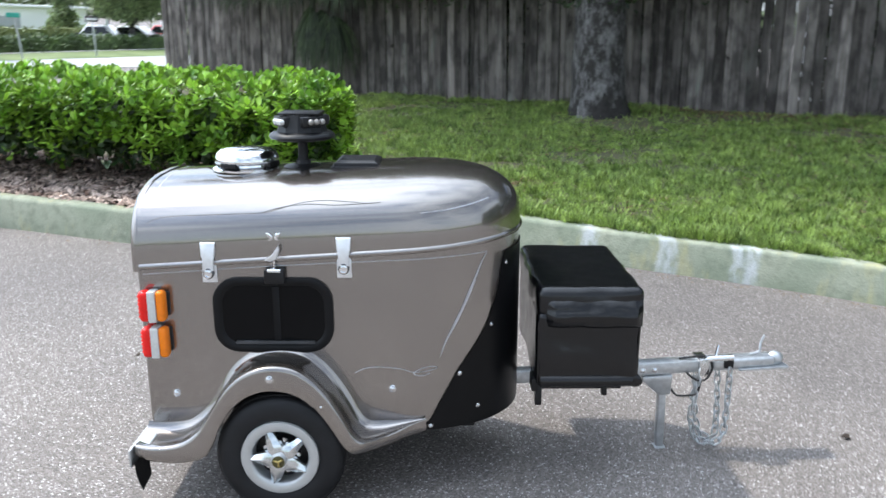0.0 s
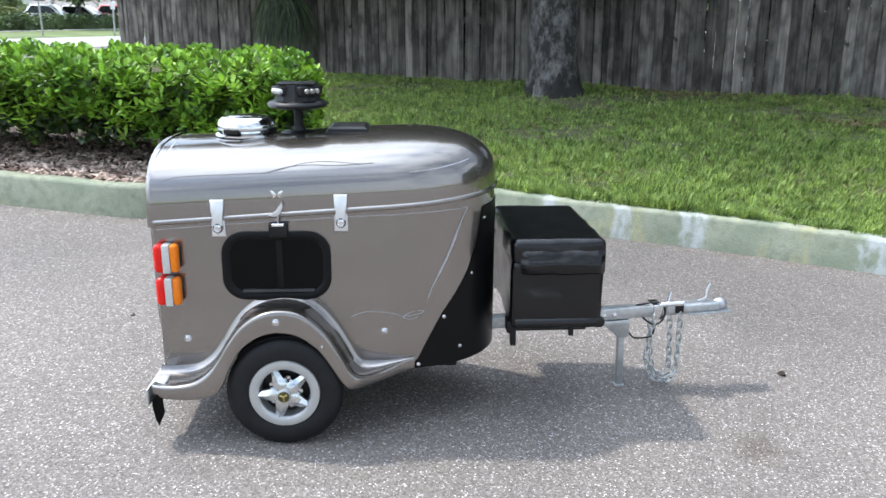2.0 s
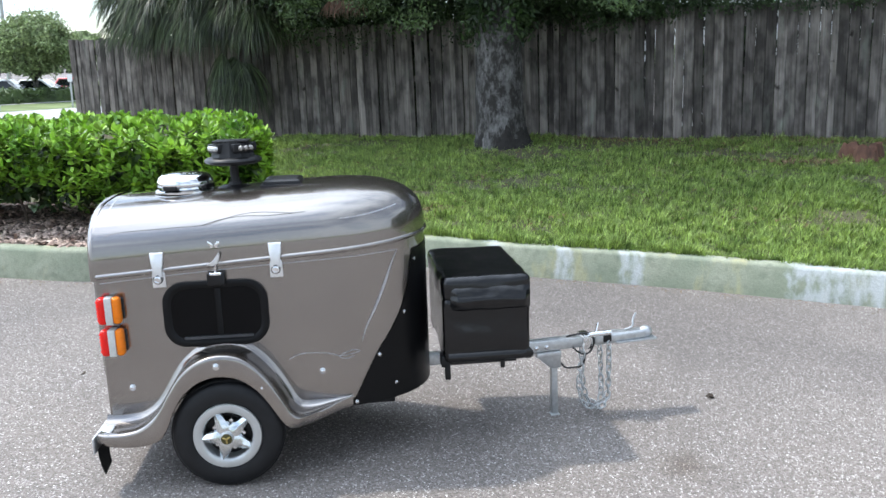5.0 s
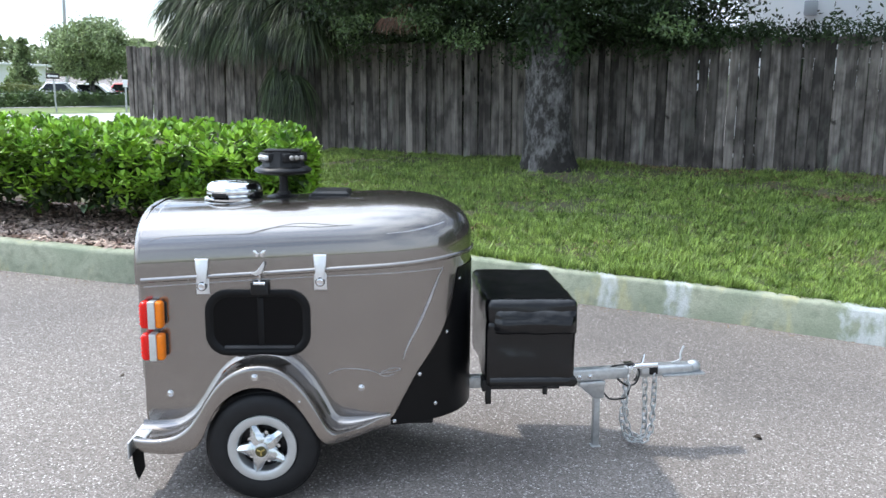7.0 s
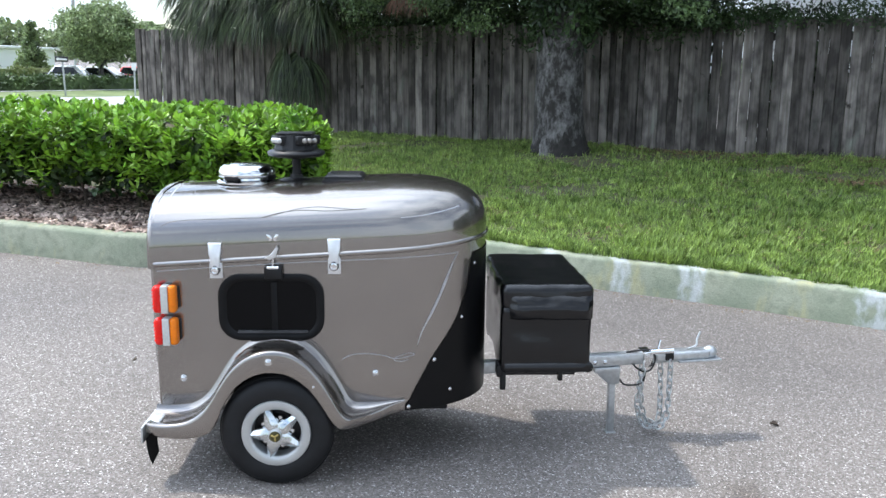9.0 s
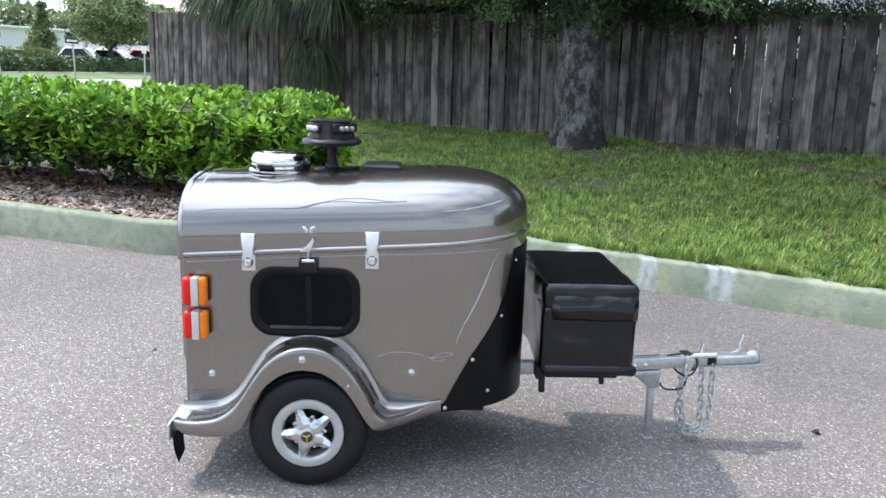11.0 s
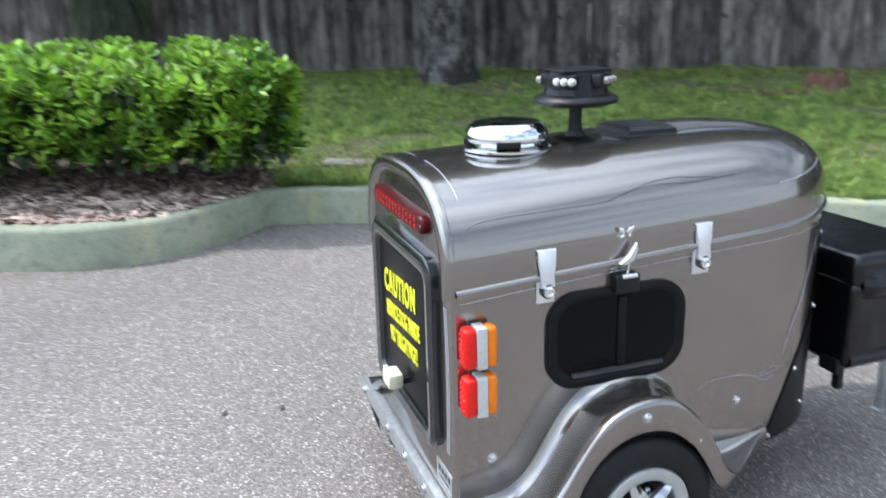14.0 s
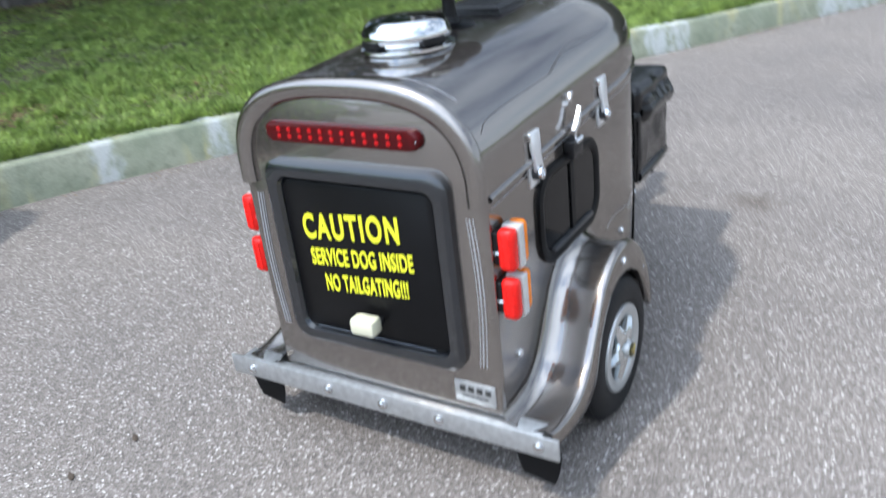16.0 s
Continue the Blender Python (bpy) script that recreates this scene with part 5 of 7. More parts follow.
part("carrier_bracket", box(1.185, 1.205, BY0 + 0.02, BY0 + 0.05, BZ0 - 0.040, BZ0, 0.003), M["black_plastic"], cb)
part("mount_plate", box(0.915, 0.945, BY0 + 0.02, BY0 + 0.10, BZ0 - 0.022, BZ0 + 0.03, 0.004), M["black_plastic"], cb)

# the trailer stands nose up on its prop, leaning slightly away from the near side
STAND = Matrix(((0.9993, 0.0144, -0.0338, 0.0155), (-0.0137, 0.9997, 0.0213, -0.0138), (0.0341, -0.0208, 0.9992, 0.0048), (0, 0, 0, 1)))
for ob in (trailer, vent, beacon, hatch, cb, *chains):
    ob.matrix_basis = STAND @ ob.matrix_basis

rng = np.random.default_rng(7)
FA = Vector((-5.10, 15.12, 0))                           # the fence's end by the street
FD = Vector((0.8707, -0.4918, 0))                        # along it
FN = Vector((FD.y, -FD.x, 0))                            # towards the lot
BAY, FTOP, BAYS = 1.16, 2.16, 20.0
# along the fence in bays, out from it, and up from a datum that rises with the lawn
LEAN = 0.046                                             # its boards stand square to the slope
FENCE = Matrix(((FD.x * BAY, FN.x * BAY, -FD.x * LEAN * 1.175, FA.x + FD.x * LEAN * 1.4), (FD.y * BAY, FN.y * BAY, -FD.y * LEAN * 1.175, FA.y + FD.y * LEAN * 1.4), (0.0387, 0, 1.175, -0.3925), (0, 0, 0, 1)))


def fence_at(d, off=0.0, z=0.0):
    return FENCE @ Vector((d, off, z))


# ---------------------------------------------------------------- leaves in bulk
def leaf_mesh(name, pos, way, side, length, width, material, label, category, fold=0.25, curl=0.12):
    """Folded oval leaves: pos base points, way the leaf's direction, side its width direction."""
    pos, way, side = (np.asarray(a, float) for a in (pos, way, side))
    way /= np.linalg.norm(way, axis=1, keepdims=True)
    side -= way * (side * way).sum(1, keepdims=True)
    side /= np.linalg.norm(side, axis=1, keepdims=True) + 1e-9
    nor = np.cross(way, side)
    n = len(pos)
    L, Wd = np.broadcast_to(length, n)[:, None], np.broadcast_to(width, n)[:, None]
    pts = []
    for u, v in ((0, 0), (0.42, 0.40), (0.80, 0.47), (1, 0), (0.80, -0.47), (0.42, -0.40)):
        pts.append(pos + way * L * u + side * Wd * v + nor * (Wd * abs(v) * 2 * fold - L * curl * u * u))
    verts = np.stack(pts, 1).reshape(-1, 3)
    base = np.arange(n)[:, None] * 6
    faces = np.concatenate([base + [0, 1, 2, 3], base + [0, 3, 4, 5]])
    return stuff_tris(name, verts, faces, material, label, category)


def unit(n):
    v = rng.normal(size=(n, 3))
    return v / np.linalg.norm(v, axis=1, keepdims=True)


# ---------------------------------------------------------------- hedge in its mulched bed
H_FRONT = [(-6.9, 5.10), (-4.82, 4.57), (-3.33, 4.32), (-2.51, 4.15), (-1.65, 3.99), (-0.73, 3.80), (-0.1, 3.74)]
H_END = -0.19


def hedge_box(x):
    """Front, back and top of the hedge at x."""
    f = interp(x, H_FRONT)
    near_end = max(0.0, 1 - (H_END - x) / 0.55)
    return f + 0.30 * near_end ** 2, f + 1.40 - 0.72 * near_end ** 1.3, 1.145 + 0.024 * min(x + 0.4, 0) - 0.05 * near_end ** 2


def hedge_points(n):
    pos, nor = [], []
    while len(pos) < n:
        x = H_END - 6.2 * rng.random() ** 1.25
        f, b, t = hedge_box(x)
        r = rng.random()
        if r < 0.46:
            p, d = (x, f, 0.54 + (t - 0.54) * rng.random()), (0.1, -1, 0.35)
        elif r < 0.88:
            p, d = (x, f + (b - f) * rng.random(), t), (0, -0.25, 1)
        else:
            u = rng.random()
            f, b, t = hedge_box(H_END)
            p, d = (H_END - 0.50 * u ** 1.2, f + 0.10 + 0.90 * u, 0.52 + (t - 0.52) * rng.random()), (1, 0.25, 0.3)
        q = Vector(p)
        bulge = 0.12 * noise.noise(q * 2.6) + 0.10 * noise.noise(q * 7.0)
        lower = max(0.0, (0.70 - q.z) / 0.25)
        if lower > 0 and noise.noise(q * 5.0 + Vector((3, 1, 2))) < lower * 0.55 - 0.15:
            continue
        if noise.noise(q * 6.5 + Vector((9, 4, 1))) < -0.02:
            bulge -= 0.22
        v = Vector(d).normalized()
        depth = -0.17 * rng.random() ** 1.4
        q = q + v * (bulge + depth) - Vector((0, -0.10 * lower, 0))
        pos.append(q)
        nor.append(v)
    return np.array([tuple(p) for p in pos]), np.array([tuple(v) for v in nor])


hedge = thing("clipped_hedge", "clipped bright green broad-leaved hedge in a mulched bed", "hedge")
hp, hn = hedge_points(2400)


def sprigs(points, axes, count):
    """Whorls of leaves round the tips of the shoots."""
    pos, out = [], []
    for p, v in zip(points, axes):
        ax = Vector(v) * 0.8 + Vector((0, -0.1, 0.75)) + Vector(rng.normal(size=3) * 0.28)
        ax.normalize()
        e = ax.orthogonal().normalized()
        g_ = ax.cross(e)
        a0 = rng.random() * 6.28
        for j in range(count):
            a = a0 + 2.4 * j
            lift = 0.05 + 0.16 * j + 0.12 * rng.normal()
            out.append(tuple(e * math.cos(a) + g_ * math.sin(a) + ax * lift + Vector((0, 0, -0.12))))
            pos.append(tuple(Vector(p) + ax * (0.010 * j - 0.03)))
    return np.array(pos), np.array(out)


lp_, way = sprigs(hp, hn, 7)
flat = np.cross(way, np.array([0.05, 0.1, 1.0])) + rng.normal(size=way.shape) * 0.25
foliage = leaf_mesh("foliage", lp_, way, flat, 0.066 + 0.034 * rng.random(len(lp_)), 0.038 + 0.018 * rng.random(len(lp_)), M["leaf"], "", "", 0.16, 0.20)
foliage.parent = hedge
foliage["kind"] = "stuff"
# sprouts that stand over the clipped top
sp, sw = [], []
for k in range(300):
    x = H_END - 0.1 - 6.0 * rng.random() ** 1.2
    f, b, t = hedge_box(x)
    c = Vector((x, f + 0.05 + (b - f - 0.1) * rng.random(), t + 0.01 + 0.07 * rng.random() ** 2))
    for j in range(7):
        a = 2.4 * j + rng.random()
        sp.append((c.x, c.y, c.z + 0.006 * j))
        sw.append((math.cos(a), math.sin(a), 0.55 + 0.15 * j))
sprouts = leaf_mesh("top_foliage", sp, sw, unit(len(sp)), 0.076, 0.048, M["leaf"], "", "")
sprouts.parent = hedge
sprouts["kind"] = "stuff"
# inner twigs, and leaves whose shade is put into a near-black green
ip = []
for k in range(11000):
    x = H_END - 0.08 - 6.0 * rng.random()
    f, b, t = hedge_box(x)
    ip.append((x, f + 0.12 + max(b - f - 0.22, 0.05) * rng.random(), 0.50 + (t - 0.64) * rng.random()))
inner = leaf_mesh("inner_foliage", ip, unit(len(ip)), unit(len(ip)), 0.095, 0.060, M["leaf_shaded"], "", "")
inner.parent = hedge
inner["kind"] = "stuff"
for k in range(13):
    x = H_END - 0.33 - 0.47 * k + 0.06 * math.sin(k * 5.1)
    f, b, t = hedge_box(x)
    for j in range(2):
        y0 = f + 0.40 + 0.36 * j + 0.08 * math.sin(k * 2.7 + j)
        part("stem", tube([(x, y0, 0.20), (x + 0.03 * math.sin(k + j), y0 - 0.04, 0.42), (x + 0.10 * math.sin(3 * k + j), y0 - 0.13 + 0.08 * j, 0.72), (x + 0.16 * math.sin(3 * k + j), y0 - 0.10, 0.95)], [0.014, 0.011, 0.008, 0.005], 6), M["stem"], hedge)
# the nearest leaves, one by one
lb = bmesh.new()
lv = [lb.verts.new(p) for p in ((0, 0, 0), (0.017, 0.022, 0.005), (0.021, 0.044, 0.005), (0.013, 0.066, -0.001), (0, 0.082, -0.008), (-0.013, 0.066, -0.001), (-0.021, 0.044, 0.005), (-0.017, 0.022, 0.005), (0, 0.042, -0.001))]
for a, b in zip(range(0, 8), list(range(1, 8)) + [0]):
    lb.faces.new((lv[8], lv[a], lv[b]))
leaf_me = bpy.data.meshes.new("leaf")
for f_ in lb.faces:
    f_.smooth = True
lb.to_mesh(leaf_me)
lb.free()
leaf_me.materials.append(M["leaf_one"])
made = 0
for p, v in zip(hp, hn):
    if made >= 300:
        break
    if p[0] > -2.6 and (v[1] < -0.8 or v[0] > 0.8) and rng.random() < 0.30:
        ob = new("leaf", leaf_me)
        ob.parent = hedge
        w = Vector(v) * 0.8 + Vector((rng.normal() * 0.5, rng.normal() * 0.3 - 0.1, rng.normal() * 0.4 + 0.25))
        ob.matrix_basis = Matrix.Translation(Vector(p) + Vector(v) * 0.03) @ w.to_track_quat("Y", "Z").to_matrix().to_4x4() @ Matrix.Rotation(rng.normal() * 0.6, 4, "Y")
        made += 1


def bed_y(x):
    return interp(x, [(-9, 7.4), (-4, 6.1), (-1.1, 5.5), (-0.42, 5.0), (-0.28, 4.4)])


rows = []
for k in range(45):
    x = -9 + (8.70) * (k / 44) ** 0.8
    y0, y1 = kerb_y(x) + 0.15, bed_y(x)
    rows.append([(x, y0 + (y1 - y0) * j / 10, 0.236 + 0.04 * math.sin(math.pi * j / 10) + 0.035 * j / 10) for j in range(11)])
tagged(part("mulch_bed", grid(rows), M["mulch_bed"], None), "brown bark mulch under the hedge", "mulch bed", kind="structure")


def chips(n, spot, size, name, material, label, category):
    vs, fs = [], []
    for k in range(n):
        p = spot()
        L, w, h = size * (0.5 + rng.random()), size * (0.10 + 0.22 * rng.random()), size * 0.10
        m = Matrix.Translation(p) @ Euler((rng.normal() * 0.3, rng.normal() * 0.3, rng.random() * 6.3)).to_matrix().to_4x4()
        i = len(vs)
        for x, y, z in ((-1, -1, -1), (1, -1, -1), (1, 1, -1), (-1, 1, -1), (-0.8, -0.8, 1), (0.9, -0.7, 1), (0.8, 0.8, 1), (-0.9, 0.7, 1)):
            vs.append(tuple(m @ Vector((x * L / 2, y * w / 2, z * h / 2))))
        fs += [(i + 4, i + 5, i + 6, i + 7), (i, i + 1, i + 5, i + 4), (i + 1, i + 2, i + 6, i + 5), (i + 2, i + 3, i + 7, i + 6), (i + 3, i, i + 4, i + 7)]
    return stuff_tris(name, vs, fs, material, label, category)


def mulch_spot():
    x = -0.36 - 6.2 * rng.random() ** 1.3
    y0 = kerb_y(x) + 0.16
    u = rng.random() ** 1.1
    y = y0 + (bed_y(x) - y0) * u * 0.75
    return Vector((x, y, 0.262 + 0.03 * math.sin(math.pi * u * 0.75) + 0.02 * u))


chips(7000, mulch_spot, 0.098, "mulch_chips", M["mulch"], "shredded brown and grey bark chips", "mulch")


# ---------------------------------------------------------------- grass
def grass(n):
    x = -2.8 + 13.6 * rng.random(n)
    u = rng.random(n) ** 1.55
    # most blades stand in tufts
    crown = np.where(rng.random(n) < 0.72, (np.arange(n) // 18) * 18, np.arange(n))
    away = np.where(crown != np.arange(n), 0.022 + 0.004 * u * 8.6, 0.0)
    x, u = x[crown] + away * rng.normal(size=n), u[crown] + away / 8.6 * rng.normal(size=n)
    ky = np.interp(x, *zip(*KERB))
    y = ky + KW - 0.03 + np.abs(u) * 8.6
    fy = fence_y(x)
    bed = np.interp(x, [-9, -4, -1.1, -0.42, -0.28, 9], [7.4, 6.1, 5.5, 5.0, 4.4, -99])
    ok = (y < fy - 0.02) & ((x > -0.30) | (y > bed))
    bare = np.array([noise.noise(Vector((a * 0.9, b * 1.3, 0.5))) + 0.6 * noise.noise(Vector((a * 2.7, b * 3.1, 2.5))) for a, b in zip(x, y)])
    thin = np.clip((bare - 0.16) * 2.6, 0, 0.8)
    # worn patches by the hedge's end
    for cx, cy, rx, ry in ((0.20, 4.85, 0.60, 0.22), (0.95, 4.88, 0.40, 0.20), (1.45, 5.0, 0.22, 0.16), (2.9, 8.7, 0.8, 0.35), (4.6, 8.9, 1.2, 0.45), (7.2, 7.2, 1.3, 0.5)):
        thin = np.maximum(thin, 0.8 * np.exp(-(((x - cx) / rx) ** 2 + ((y - cy) / ry) ** 2) ** 2))
    ok &= rng.random(n) > thin
    x, y, ky, bare = x[ok], y[ok], ky[ok], bare[ok]
    d = np.clip(y - ky - KW, 0, None)
    z = np.array([lawn_z(a, b) for a, b in zip(x, y)]) - 0.003
    m = len(x)
    tuft = np.array([noise.noise(Vector((a * 9, b * 9, 4.0))) for a, b in zip(x, y)])
    h = (0.026 + 0.046 * rng.random(m)) * (1 + 1.3 * np.clip(tuft, -0.5, 0.6)) * (1 + 0.5 * np.clip(-bare, -0.5, 0.8)) * np.where(d < 0.12, 1.5, 1.0)
    a = rng.random(m) * 6.283
    lean = 0.25 + 0.75 * rng.random(m)
    w = (0.0042 + 0.0050 * rng.random(m)) * np.where(rng.random(m) < 0.06, 1.9, 1.0)
    root = np.stack([x, y, z - 0.004], 1)
    tip = root + np.stack([np.cos(a) * h * lean, np.sin(a) * h * lean - 0.25 * h, h], 1)
    s = np.stack([-np.sin(a) * w, np.cos(a) * w, 0 * a], 1)
    verts = np.stack([root - s, root + s, tip], 1).reshape(-1, 3)
    return stuff_tris("grass", verts, np.arange(3 * m).reshape(-1, 3), M["grass"], "short green lawn grass with thin worn patches", "grass")


grass(480000)


def lawn_spot():
    while True:
        x = -0.3 + 10.0 * rng.random()
        y = kerb_y(x) + 0.25 + 7.0 * rng.random() ** 0.8
        if y < fence_y(x) - 0.05 and noise.noise(Vector((x * 0.8, y * 1.1, 7.0))) + 0.3 * (y > 6.5) > 0.12:
            return Vector((x, y, lawn_z(x, y) + 0.03 + 0.015 * rng.random()))


chips(1300, lawn_spot, 0.045, "lawn_litter", M["litter"], "scattered brown leaf litter on the lawn", "debris")



def fence_spot():
    d = 7.6 + 9.0 * rng.random() ** 0.8
    p = fence_at(d, 0.05 + 0.28 * abs(rng.normal()), 0)
    return Vector((p.x, p.y, lawn_z(p.x, p.y) + 0.018 + 0.012 * rng.random()))


chips(160, lambda: Vector((0.9 + 0.35 * rng.normal(), 4.9 + 0.13 * rng.normal(), 0.30)), 0.05, "patch_litter", M["litter"], "dry leaves and chips on the worn patch", "debris")
chips(1500, fence_spot, 0.055, "fence_litter", M["litter"], "dry brown leaves drifted along the fence", "debris")
slab = thing("stone_slab", "flat grey stone slab lying in the worn grass", "stone")
bm = box(-0.21, 0.21, -0.115, 0.115, -0.02, 0.030, 0.012, 2)
bmesh.ops.subdivide_edges(bm, edges=[e for e in bm.edges if e.calc_length() > 0.1], cuts=4, use_grid_fill=True)
for v in bm.verts:
    v.co += Vector((0.03 * noise.noise(v.co * 9), 0.03 * noise.noise(v.co * 8 + Vector((4, 0, 0))), 0.008 * noise.noise(v.co * 14)))
bm.transform(Matrix.Translation((0.40, 5.0, lawn_z(0.40, 5.0) + 0.008)) @ Matrix.Rotation(radians(-22), 4, "Z"))
part("slab_stone", bm, M["slab"], slab, angle=70)

# ---------------------------------------------------------------- oak, palm and the green over the fence
def tree_limbs(name, label, category, trunk, limbs, material):
    t = thing(name, label, category)
    bm = tube(spline([p for p, _ in trunk], 6), [float(v) for v in np.interp(np.linspace(0, len(trunk) - 1, (len(trunk) - 1) * 6 + 1), range(len(trunk)), [r for _, r in trunk])], 22)
    for v in bm.verts:
        a = noise.noise(Vector((v.co.x * 5, v.co.y * 5, v.co.z * 1.6))) * 0.030 + noise.noise(v.co * 14) * 0.010
        c = Vector((trunk[0][0][0], trunk[0][0][1], v.co.z))
        v.co += (v.co - c).normalized() * a
    part("trunk", bm, material, t, angle=80)
    for pts, r0, r1 in limbs:
        line = spline(pts, 6)
        part("limb", tube(line, [r0 + (r1 - r0) * k / (len(line) - 1) for k in range(len(line))], 8), material, t)
    return t


ox, oy = OAK
oak = tree_limbs("oak_tree", "large oak with mottled grey bark in front of the fence", "tree",
                 [((ox + 0.02, oy, 0.34), 0.47), ((ox + 0.01, oy, 0.54), 0.41), ((ox, oy, 0.74), 0.385), ((ox - 0.03, oy, 1.2), 0.35), ((ox - 0.06, oy, 2.0), 0.345), ((ox - 0.08, oy + 0.05, 3.0), 0.33), ((ox - 0.1, oy + 0.1, 4.4), 0.24)],
                 [([(ox - 0.05, oy, 2.9), (ox - 1.2, oy - 0.5, 3.9), (ox - 2.8, oy - 1.2, 4.9), (ox - 4.2, oy - 1.8, 5.4)], 0.17, 0.05),
                  ([(ox, oy, 3.2), (ox + 1.3, oy - 0.8, 4.3), (ox + 2.6, oy - 2.0, 5.2)], 0.15, 0.04),
                  ([(ox - 0.1, oy + 0.1, 4.2), (ox - 0.8, oy - 1.4, 5.2), (ox - 1.8, oy - 3.2, 5.9)], 0.15, 0.04),
                  ([(ox - 0.1, oy + 0.1, 4.3), (ox - 1.5, oy + 1.0, 5.4), (ox - 3.2, oy + 1.4, 6.2)], 0.15, 0.04),
                  ([(ox, oy, 3.6), (ox + 1.2, oy + 1.2, 4.8), (ox + 2.4, oy + 2.0, 5.6)], 0.14, 0.04),
                  ([(ox, oy, 3.4), (ox + 2.0, oy - 0.2, 4.4), (ox + 4.2, oy - 0.7, 5.3), (ox + 6.0, oy - 0.9, 5.9)], 0.15, 0.04)], M["bark"])


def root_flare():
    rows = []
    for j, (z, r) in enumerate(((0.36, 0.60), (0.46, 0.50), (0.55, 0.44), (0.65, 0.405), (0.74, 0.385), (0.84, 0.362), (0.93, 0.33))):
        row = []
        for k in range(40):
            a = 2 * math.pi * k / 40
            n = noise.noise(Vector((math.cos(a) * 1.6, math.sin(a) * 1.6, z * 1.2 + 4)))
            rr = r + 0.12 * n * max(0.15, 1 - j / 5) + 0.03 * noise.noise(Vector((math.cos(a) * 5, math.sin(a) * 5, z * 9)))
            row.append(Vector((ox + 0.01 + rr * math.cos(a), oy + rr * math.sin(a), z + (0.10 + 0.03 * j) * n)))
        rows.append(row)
    return part("root_flare", grid(rows, close_u=True), M["root"], oak, "dark root flare", angle=80)


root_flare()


def clumps(n_clump, n_leaf, where, spread, L, name, material, parent=None, label="", category="", droop=0.0):
    pos = []
    for k in range(n_clump):
        c = where()
        pos.append(c + rng.normal(size=(n_leaf, 3)) * spread)
    pos = np.concatenate(pos)
    ob = leaf_mesh(name, pos, unit(len(pos)) + np.array([0, -0.2, -droop]), unit(len(pos)), L * (0.7 + 0.6 * rng.random(len(pos))), L * 0.48, material, label, category)
    if parent:
        ob.parent = parent
    return ob


def crown_spot():
    while True:
        p = rng.normal(size=3)
        p /= np.linalg.norm(p)
        r = rng.random() ** 0.45
        q = np.array([2.0, 10.5, 6.9]) + p * r * np.array([6.2, 4.6, 2.4])
        if q[2] > 4.4:
            return q


def side_spot():
    p = rng.normal(size=3)
    p /= np.linalg.norm(p)
    q = np.array([7.8, 8.6, 7.2]) + p * rng.random() ** 0.4 * np.array([3.2, 2.2, 1.9])
    return q


clumps(330, 90, side_spot, np.array([0.33, 0.33, 0.24]), 0.15, "crown", M["oak_leaf"], oak)
clumps(640, 100, crown_spot, np.array([0.33, 0.33, 0.22]), 0.15, "crown", M["oak_leaf"], oak)


def over_fence(d0, d1, o0, o1, z0, z1, power=1.0):
    def spot():
        return np.array(fence_at(d0 + (d1 - d0) * rng.random(), o0 + (o1 - o0) * rng.random(), z0 + (z1 - z0) * rng.random() ** power))
    return spot


clumps(420, 70, over_fence(4.7, 10.0, -1.6, 0.9, 2.2, 3.7), np.array([0.18, 0.18, 0.13]), 0.066, "low_foliage", M["oak_leaf"], oak, droop=0.3)
clumps(46, 40, over_fence(5.0, 8.3, 0.2, 0.9, 1.80, 2.35, 0.6), np.array([0.17, 0.13, 0.09]), 0.062, "low_foliage", M["oak_leaf"], oak, droop=0.4)


def trunk_spot():
    a = rng.random() * 6.28
    return np.array([ox - 0.05 + 0.36 * math.cos(a), oy + 0.36 * math.sin(a), 2.2 + 1.1 * rng.random()])


clumps(170, 64, over_fence(4.8, 9.9, 0.3, 1.7, 2.42, 3.5), np.array([0.18, 0.18, 0.10]), 0.07, "low_foliage", M["oak_leaf"], oak, droop=0.3)
# paler clumps that carry their sunlight in the leaf colour
for d0, d1, z0, z1, n_ in ((5.7, 6.2, 2.25, 2.5, 7), (6.6, 7.2, 2.25, 2.55, 8), (7.4, 7.7, 2.05, 2.35, 6), (9.9, 10.2, 2.15, 2.35, 6)):
    clumps(n_, 46, over_fence(d0, d1, 1.5, 1.9, z0 - 0.05, z1 - 0.1), np.array([0.11, 0.10, 0.06]), 0.062, "young_foliage", M["oak_sunlit"], oak, droop=0.4)
shrub = thing("background_tree", "dense dark green trees behind the fence", "tree")
part("trunk", tube([fence_at(6.3, -1.6, 0.3), fence_at(6.35, -1.6, 1.8), fence_at(6.2, -1.7, 3.2)], [0.10, 0.08, 0.06], 10), M["bark"], shrub)
clumps(720, 76, over_fence(1.2, 10.3, -4.2, -0.5, 1.9, 4.8), np.array([0.26, 0.26, 0.20]), 0.095, "crown", M["oak_leaf"], shrub, droop=0.2)
shrub2 = thing("background_tree", "dense dark green trees behind the fence's end", "tree")
for dd in (14.8, 17.2, 19.4):
    part("trunk", tube([fence_at(dd, -2.0, 0.3), fence_at(dd + 0.1, -2.0, 2.0), fence_at(dd, -2.2, 4.4)], [0.16, 0.13, 0.08], 10), M["bark"], shrub2)
clumps(520, 56, over_fence(13.7, 20.6, -4.0, -0.4, 2.0, 7.0), np.array([0.30, 0.30, 0.24]), 0.15, "crown", M["oak_leaf"], shrub2, droop=0.2)
